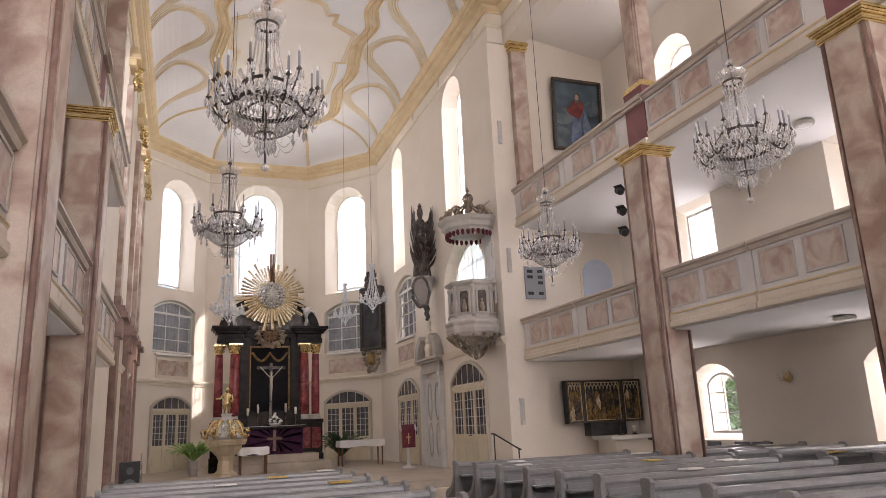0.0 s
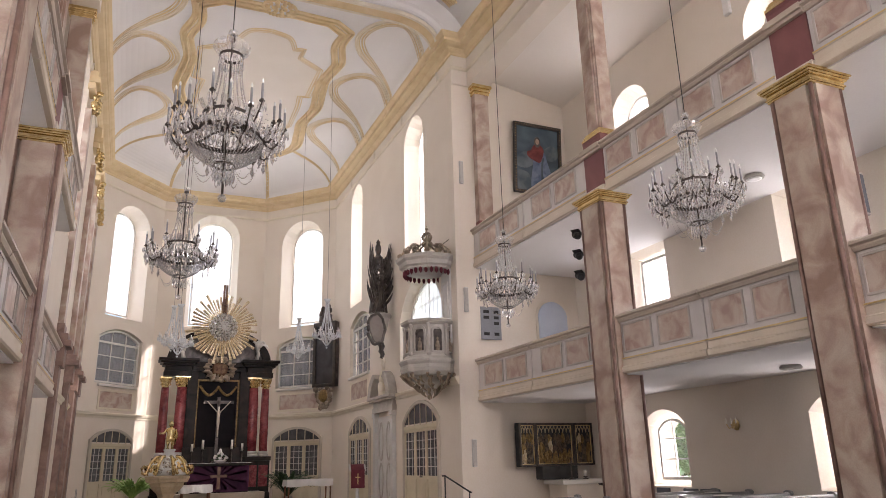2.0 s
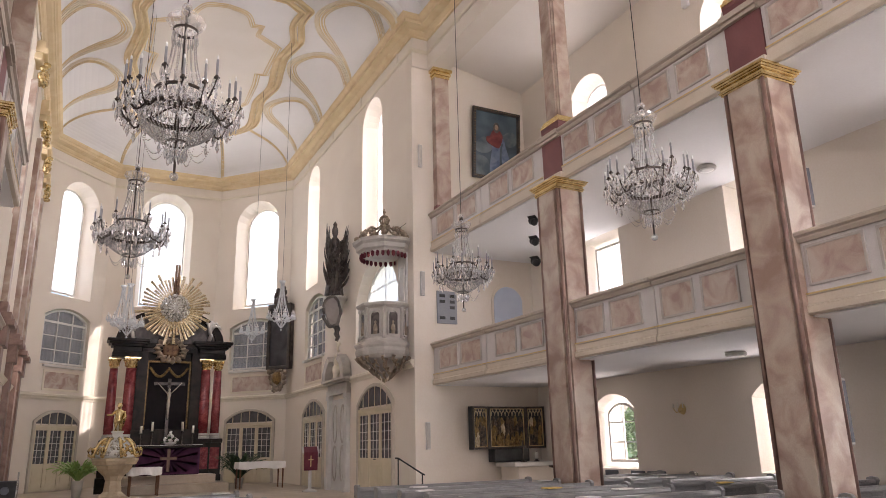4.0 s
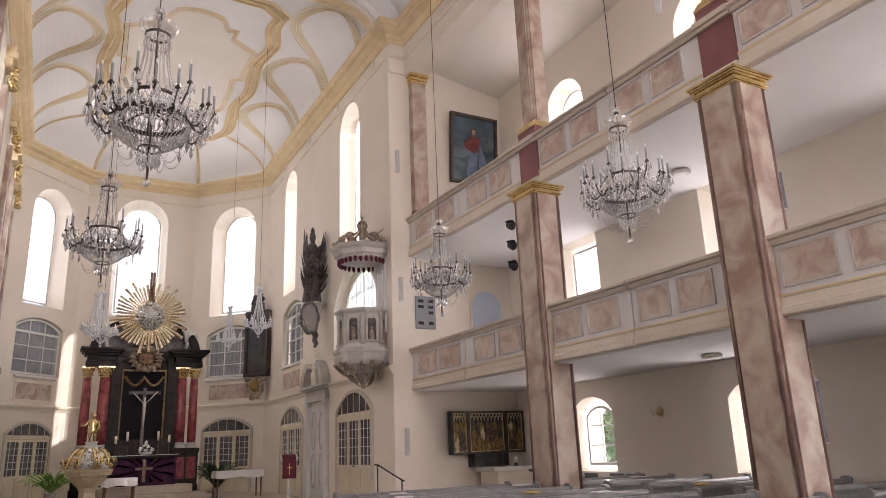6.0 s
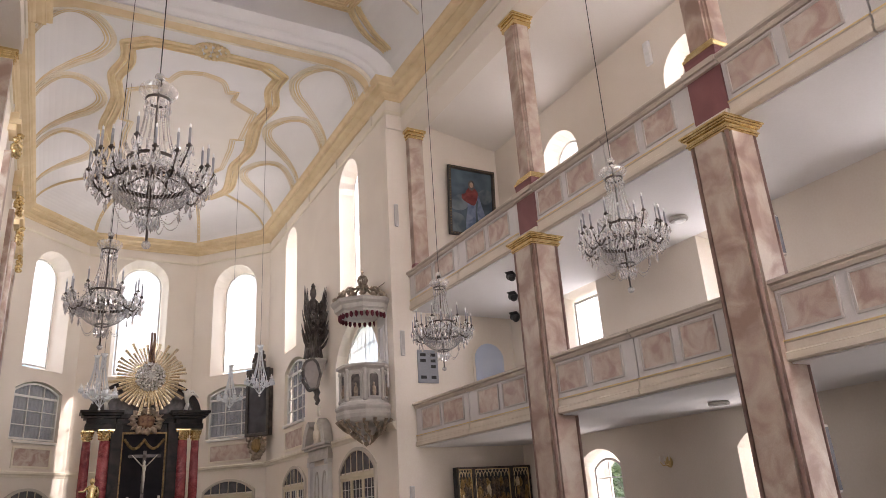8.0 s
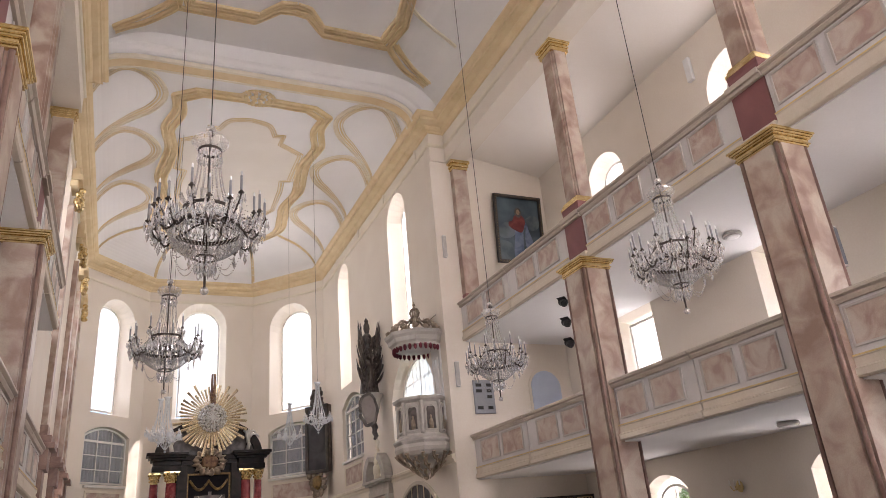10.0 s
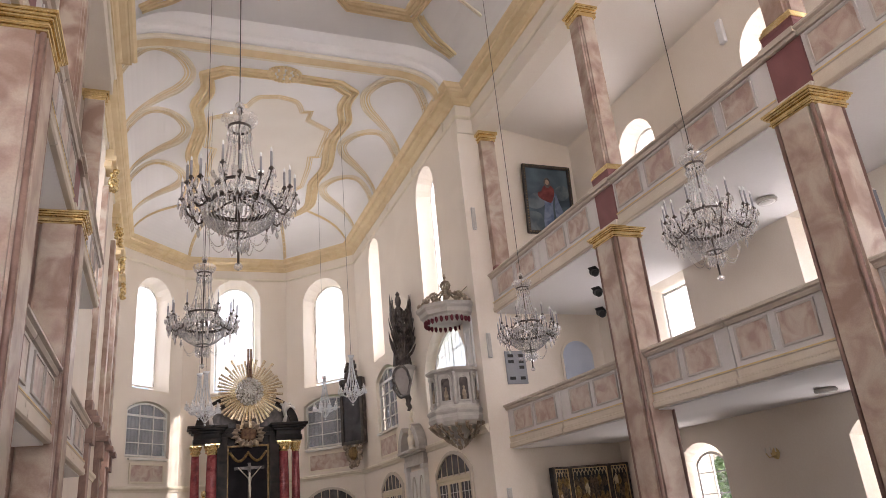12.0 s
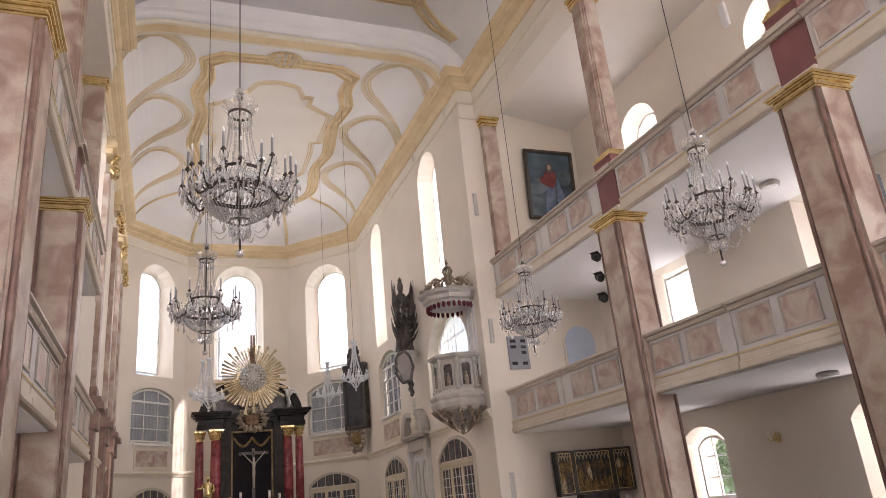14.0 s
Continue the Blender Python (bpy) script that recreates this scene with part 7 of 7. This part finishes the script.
# painting on the upper gallery, leaning forward
ob = thing("oil_painting", "large oil painting with red and blue robe, dark frame", "painting")
ob.matrix_basis = pose(9.42, YE - 0.02, 8.27, 4.5)
W, H = 1.46, 1.96
bm = bmesh.new()
ring_prism(bm, plain, [(-W / 2, 0), (W / 2, 0), (W / 2, H), (-W / 2, H)], [(-W / 2 + 0.09, 0.09), (W / 2 - 0.09, 0.09), (W / 2 - 0.09, H - 0.09), (-W / 2 + 0.09, H - 0.09)], -0.09, 0.0)
part("frame", bm, FRAMED, ob, "dark frame with worn gilding", bevel=0.015)
bm = bmesh.new()
box(bm, -W / 2 + 0.08, W / 2 - 0.08, -0.03, -0.01, 0.08, H - 0.08)
part("canvas", bm, CANVAS, ob)


def flat(name, pts, mt, d):
    bm = bmesh.new()
    solid(bm, plain, pts, -0.032 - d, -0.031)
    part(name, bm, mt, ob)


def soft(pts):
    return [tuple(p) for p in smooth_curve(list(pts) + [pts[0]], 6)[:-1]]


for k in range(26):
    for sx in (-1, 1):
        bm = bmesh.new()
        blob(bm, (sx * (W / 2 - 0.045), -0.092, 0.05 + (H - 0.1) * k / 25), 0.016)
        part("gilt_bead", bm, DULLGOLD, ob)
for k in range(1, 19):
    for z in (0.045, H - 0.045):
        bm = bmesh.new()
        blob(bm, (-W / 2 + W * k / 19, -0.092, z), 0.016)
        part("gilt_bead", bm, DULLGOLD, ob)
flat("pale_cloud", soft([(-0.62, 1.0), (-0.4, 1.16), (-0.2, 1.1), (-0.1, 0.9), (-0.3, 0.72), (-0.6, 0.74)]), CLOUDC, 0.002)
flat("grey_cloud", soft([(0.22, 1.3), (0.42, 1.42), (0.62, 1.34), (0.62, 1.1), (0.4, 0.98), (0.24, 1.1)]), CLOUDC, 0.002)
flat("pale_foreground", soft([(-0.62, 0.1), (-0.2, 0.1), (-0.24, 0.5), (-0.4, 0.62), (-0.62, 0.58)]), CLOUDC, 0.003)
flat("blue_robe", soft([(-0.2, 0.1), (0.4, 0.1), (0.44, 0.5), (0.30, 0.95), (0.2, 1.2), (-0.10, 1.16), (-0.14, 0.8), (-0.2, 0.4)]), ROBEB, 0.004)
flat("dark_fold", soft([(0.1, 0.1), (0.2, 0.1), (0.16, 0.7), (0.2, 1.05), (0.12, 0.9)]), CANVAS, 0.006)
flat("red_robe", soft([(-0.19, 0.98), (0.06, 0.9), (0.17, 1.1), (0.19, 1.28), (0.08, 1.40), (-0.1, 1.38), (-0.2, 1.22), (-0.30, 1.18), (-0.3, 1.06)]), ROBER, 0.007)
flat("dark_oval", [(0.0 + 0.1 * math.cos(2 * math.pi * i / 16), 1.47 + 0.15 * math.sin(2 * math.pi * i / 16)) for i in range(16)], DARKW, 0.008)
flat("ochre_spot", [(0.0 + 0.055 * math.cos(2 * math.pi * i / 14), 1.48 + 0.08 * math.sin(2 * math.pi * i / 14)) for i in range(14)], SKIN, 0.010)

# hymn board with plain bars in place of figures
ob = thing("hymn_board", "grey hymn board with rows of dark figures", "board")
ob.matrix_basis = pose(7.87, YE, 4.36)
bm = bmesh.new()
box(bm, -0.27, 0.27, -0.035, 0.0, 0.0, 0.80)
part("board", bm, BOARDG, ob, bevel=0.006)
for k, z in enumerate((0.64, 0.50, 0.36, 0.10)):
    for x, w in ((-0.13, 0.15), (0.14, 0.13)):
        if k == 2 and x < 0:
            continue
        bm = bmesh.new()
        box(bm, x - w / 2, x + w / 2, -0.039, -0.035, z, z + 0.075)
        part("bar", bm, IRON, ob)
# pale blue arched door on the lower gallery
door_count[0] += 1
ob = thing("door_%d" % door_count[0], "pale blue arched door on the gallery", "door", kind="structure")
ob.matrix_basis = pose(9.62, YE, 3.12)
bm = bmesh.new()
solid(bm, plain, arch_loop(0, 0.84, 0, 2.28, 0.36), -0.04, 0.0)
part("door_leaf", bm, SKYB, ob, bevel=0.008)
bm = bmesh.new()
ring_prism(bm, plain, arch_loop(0, 0.96, 0, 2.34, 0.41), arch_loop(0, 0.84, 0, 2.28, 0.36), -0.025, 0.0)
part("door_frame", bm, PLASTER, ob)
bm = bmesh.new()
tube(bm, [(0.34, -0.04, 1.1), (0.34, -0.1, 1.1), (0.24, -0.1, 1.1)], 0.012)
part("door_handle", bm, IRON, ob)

# hand rail by the choir steps
ob = thing("hand_rail", "thin dark metal hand rail beside the choir steps", "rail", (6.62, 15.0, 0))
bm = bmesh.new()
tube(bm, [(-0.05, 0.2, 0.0), (-0.05, 0.2, 1.28)], 0.016, 8)
part("post", bm, IRON, ob)
bm = bmesh.new()
tube(bm, [(0.28, -0.35, 0.0), (0.28, -0.35, 0.95)], 0.016, 8)
part("post", bm, IRON, ob)
bm = bmesh.new()
tube(bm, [(-0.08, 0.28, 1.28), (-0.05, 0.2, 1.28), (0.28, -0.35, 0.95), (0.31, -0.4, 0.93)], 0.018, 8)
part("grip", bm, IRON, ob)

# stage spots on the column
for z in (5.52, 5.13, 4.74):
    ob = thing("spotlight", "black stage spotlight clamped to the column", "spotlight", (7.35, 10.47, z), 0, "black spotlights")
    bm = bmesh.new()
    box(bm, -0.02, 0.02, -0.21, 0.02, -0.02, 0.02)
    part("bracket", bm, IRON, ob)
    bm = bmesh.new()
    lathe(bm, [(0.035, -0.08), (0.065, -0.05), (0.065, 0.06), (0.08, 0.10), (0.07, 0.11), (0.05, 0.08)], 14)
    bmesh.ops.transform(bm, matrix=pose(-0.02, 0.06, 0, 60, 0, 160), verts=bm.verts)
    part("housing", bm, IRON, ob, smooth=False)
    bm = bmesh.new()
    box(bm, -0.09, 0.07, -0.07, 0.09, 0.07, 0.08, pose(-0.03, 0.06, 0, 0, 20, 30))
    part("barn_door", bm, IRON, ob)

# ceiling lamps under the galleries, sconce on the wall
for x, y, z in ((9.38, 8.2, ZU - 0.022), (9.4, 8.1, ZL - 0.022), (9.38, 3.8, ZU - 0.022), (9.4, 12.6, ZL - 0.022)):
    ob = thing("ceiling_disc_lamp", "flat round grey lamp under the gallery", "lamp", (x, y, z), 0, "gallery disc lamps")
    bm = bmesh.new()
    lathe(bm, [(0.15, 0.0), (0.17, -0.03), (0.16, -0.06), (0.13, -0.07)], 24)
    part("housing", bm, GREYST, ob, smooth=False)
    bm = bmesh.new()
    lathe(bm, [(0.13, -0.071), (0.08, -0.08), (0.0, -0.085)], 24)
    part("diffuser", bm, LINEN, ob, smooth=True)
ob = thing("wall_sconce", "small brass wall sconce with candle bulbs", "sconce", (XW, 10.35, 2.1))
bm = bmesh.new()
blob(bm, (-0.03, 0, 0), 0.09, (0.3, 1, 1.2), 12)
for s in (-1, 0, 1):
    tube(bm, [(-0.03, 0, -0.03), (-0.12, s * 0.08, -0.06), (-0.14, s * 0.12, 0.02)], 0.01, 6)
part("bracket", bm, GOLDP, ob, smooth=True)
bm = bmesh.new()
for s in (-1, 0, 1):
    lathe(bm, [(0.012, 0.02), (0.012, 0.1), (0.0, 0.13)], 8, (-0.14, s * 0.12, 0))
part("candle_trio", bm, WAX, ob, smooth=True)
# flat panel loudspeakers on walls and columns
for x, y, z, h, lab in ((7.93, 5.42, 4.55, 0.55, "slim grey column loudspeaker fixed to the column"), (7.93, 5.42, 1.82, 0.75, "slim grey column loudspeaker fixed to the column")):
    ob = thing("column_loudspeaker", lab, "loudspeaker", (x, y, z), 0, "column loudspeakers")
    bm = bmesh.new()
    box(bm, -0.04, 0.04, -0.05, 0.05, -h / 2, h / 2)
    part("cabinet", bm, GREYST, ob, bevel=0.01)
    bm = bmesh.new()
    box(bm, -0.03, 0.03, -0.056, -0.05, -h / 2 + 0.03, h / 2 - 0.03)
    part("grille", bm, SLATE, ob)
for x, z in ((XC + 0.3, 1.75), (XC + 0.2, 8.6), (XC + 0.22, 5.3)):
    ob = thing("wall_loudspeaker", "slim pale loudspeaker on the choir corner wall", "loudspeaker", (x, YE - 0.03, z), 0, "wall loudspeakers")
    bm = bmesh.new()
    box(bm, -0.05, 0.05, -0.04, 0.034, -0.3, 0.3)
    part("cabinet", bm, GREYW, ob, bevel=0.01)
    bm = bmesh.new()
    box(bm, -0.04, 0.04, -0.045, -0.04, -0.28, 0.28)
    part("grille", bm, GREYST, ob)

# ---------------------------------------------------------------- north choir wall: pilasters with gilt carving
for k, (y, z) in enumerate(((18.9, 10.75), (22.4, 10.6), (24.7, 10.45), (26.2, 10.0))):
    ob = thing("wall_pilaster", "pink marbled choir pilaster with gilt carved capital", "pilaster", (XCL, y, 0), 0, "choir pilasters", "structure")
    bm = bmesh.new()
    box(bm, -0.02, 0.13, -0.24, 0.24, 4.7, z - 0.25)
    part("shaft", bm, MARBLE, ob, bevel=0.01)
    bm = bmesh.new()
    rnd = random.Random(30 + k)
    for i in range(24):
        blob(bm, (0.15 + rnd.random() * 0.12, rnd.uniform(-0.24, 0.24), z + rnd.uniform(-0.25, 0.28)), rnd.uniform(0.05, 0.1))
    part("capital", bm, GOLD, ob, "gilt carved capital", smooth=True)
    bm = bmesh.new()
    for o, a, b in ((0.16, z + 0.28, z + 0.45), (0.26, z + 0.45, z + 0.6), (0.20, z + 0.6, 11.54)):
        box(bm, -0.02, o, -0.26 - o * 0.4, 0.26 + o * 0.4, a, b)
    part("entablature_block", bm, STUCCO, ob, bevel=0.01)
    bm = bmesh.new()
    for o, a, b in ((0.16, 4.66, 4.9), (0.26, 4.5, 4.66), (0.34, 4.36, 4.5), (0.22, 3.9, 4.36), (0.15, 0.35, 3.9)):
        box(bm, -0.02, o, -0.24 - o * 0.4, 0.24 + o * 0.4, a, b - 0.001)
    part("pedestal", bm, MARBLE_RED, ob, "red-brown marbled pedestal", bevel=0.012)

# small white lamp on the upper aisle wall
ob = thing("wall_lamp", "narrow white wall lamp high on the aisle wall", "lamp", (XW, 9.05, 10.33))
bm = bmesh.new()
box(bm, -0.09, 0.0, -0.08, 0.08, -0.28, 0.28)
part("shade", bm, LINEN, ob, bevel=0.02)
bm = bmesh.new()
box(bm, -0.02, 0.0, -0.06, 0.06, 0.28, 0.31)
part("bracket", bm, GREYW, ob)


def chair(x, y, rz):
    ob = thing("chair", "dark chair standing by the aisle wall", "chair", (x, y, 0), rz, "aisle chairs")
    for sx in (-0.19, 0.19):
        for sy in (-0.19, 0.19):
            bm = bmesh.new()
            tube(bm, [(sx, sy, 0), (sx, sy, 0.44 if sy < 0 else 0.95)], 0.014, 6)
            part("leg", bm, IRON, ob)
    bm = bmesh.new()
    box(bm, -0.22, 0.22, -0.22, 0.22, 0.44, 0.48)
    part("seat", bm, SLATE, ob, bevel=0.015)
    bm = bmesh.new()
    box(bm, -0.2, 0.2, 0.17, 0.2, 0.62, 0.96)
    part("backrest", bm, SLATE, ob, bevel=0.015)


chair(10.05, 11.6, -90)
chair(10.05, 12.4, -90)
chair(10.05, 11.0, -70)


# ---------------------------------------------------------------- bushes outside the south windows, and unseen trees added to block sun
def tree(name, x, y, h, r, seed, leaves, label):
    """A tapered trunk with limbs and a crown of many small leaf clumps."""
    rnd = random.Random(seed)
    ob = thing(name, label, "tree", (x, y, -0.5))
    bm = bmesh.new()
    tube(bm, [(0, 0, 0), (0.05 * h * 0.2, 0, h * 0.25), (0, 0.1, h * 0.5), (0.1, 0, h * 0.8)], 0.03 * h, 8, 0.006 * h)
    tips = []
    for i in range(14):
        t = i * 2.4
        z0 = h * rnd.uniform(0.15, 0.6)
        e = Vector((r * rnd.uniform(0.5, 0.85) * math.cos(t), r * rnd.uniform(0.5, 0.85) * math.sin(t), z0 + h * rnd.uniform(0.1, 0.3)))
        tube(bm, [(0, 0, z0), (e.x * 0.5, e.y * 0.5, z0 + (e.z - z0) * 0.6), tuple(e)], 0.012 * h, 6, 0.003 * h)
        tips += [e, e * 0.75 + Vector((0, 0, h * 0.08))]
    tips += [Vector((0, 0, h * 0.85)), Vector((0.3 * r, 0, h * 0.75)), Vector((-0.3 * r, 0.2 * r, h * 0.72))]
    part("trunk", bm, WOOD, ob)
    verts, faces = [], []
    for i in range(leaves):
        c = rnd.choice(tips)
        p = c + Vector((rnd.gauss(0, 1), rnd.gauss(0, 1), rnd.gauss(0, 0.8))) * r * 0.2
        a = Vector((rnd.gauss(0, 1), rnd.gauss(0, 1), rnd.gauss(0, 1))).normalized()
        b = a.cross(Vector((rnd.gauss(0, 1), rnd.gauss(0, 1), rnd.gauss(0, 1)))).normalized()
        s = rnd.uniform(0.10, 0.22) * min(1.0, h / 9)
        n = len(verts)
        verts += [p - a * s * 1.6, p - b * s * 0.7, p + a * s * 1.6, p + b * s * 0.7]
        faces.append((n, n + 1, n + 2, n + 3))
    me = bpy.data.meshes.new("crown")
    me.from_pydata([tuple(v) for v in verts], [], faces)
    me.materials.append(FOLIAGE)
    crown = new("crown", me)
    crown.parent = ob
    tagged(crown, "green leaves", kind="stuff")


tree("lime_tree", 20.0, 4.5, 21.0, 6.5, 1, 14000, "unseen green tree added to keep sun off the nave windows")
tree("lime_tree", 19.5, -5.0, 16.0, 6.0, 2, 8000, "unseen green tree added to keep sun off the nave windows")
tree("bush", 15.5, 18.5, 4.2, 2.4, 3, 5000, "green leafy bush seen through the low window")
tree("bush", 16.0, 12.5, 3.6, 2.2, 4, 4000, "green leafy bush seen through the low window")
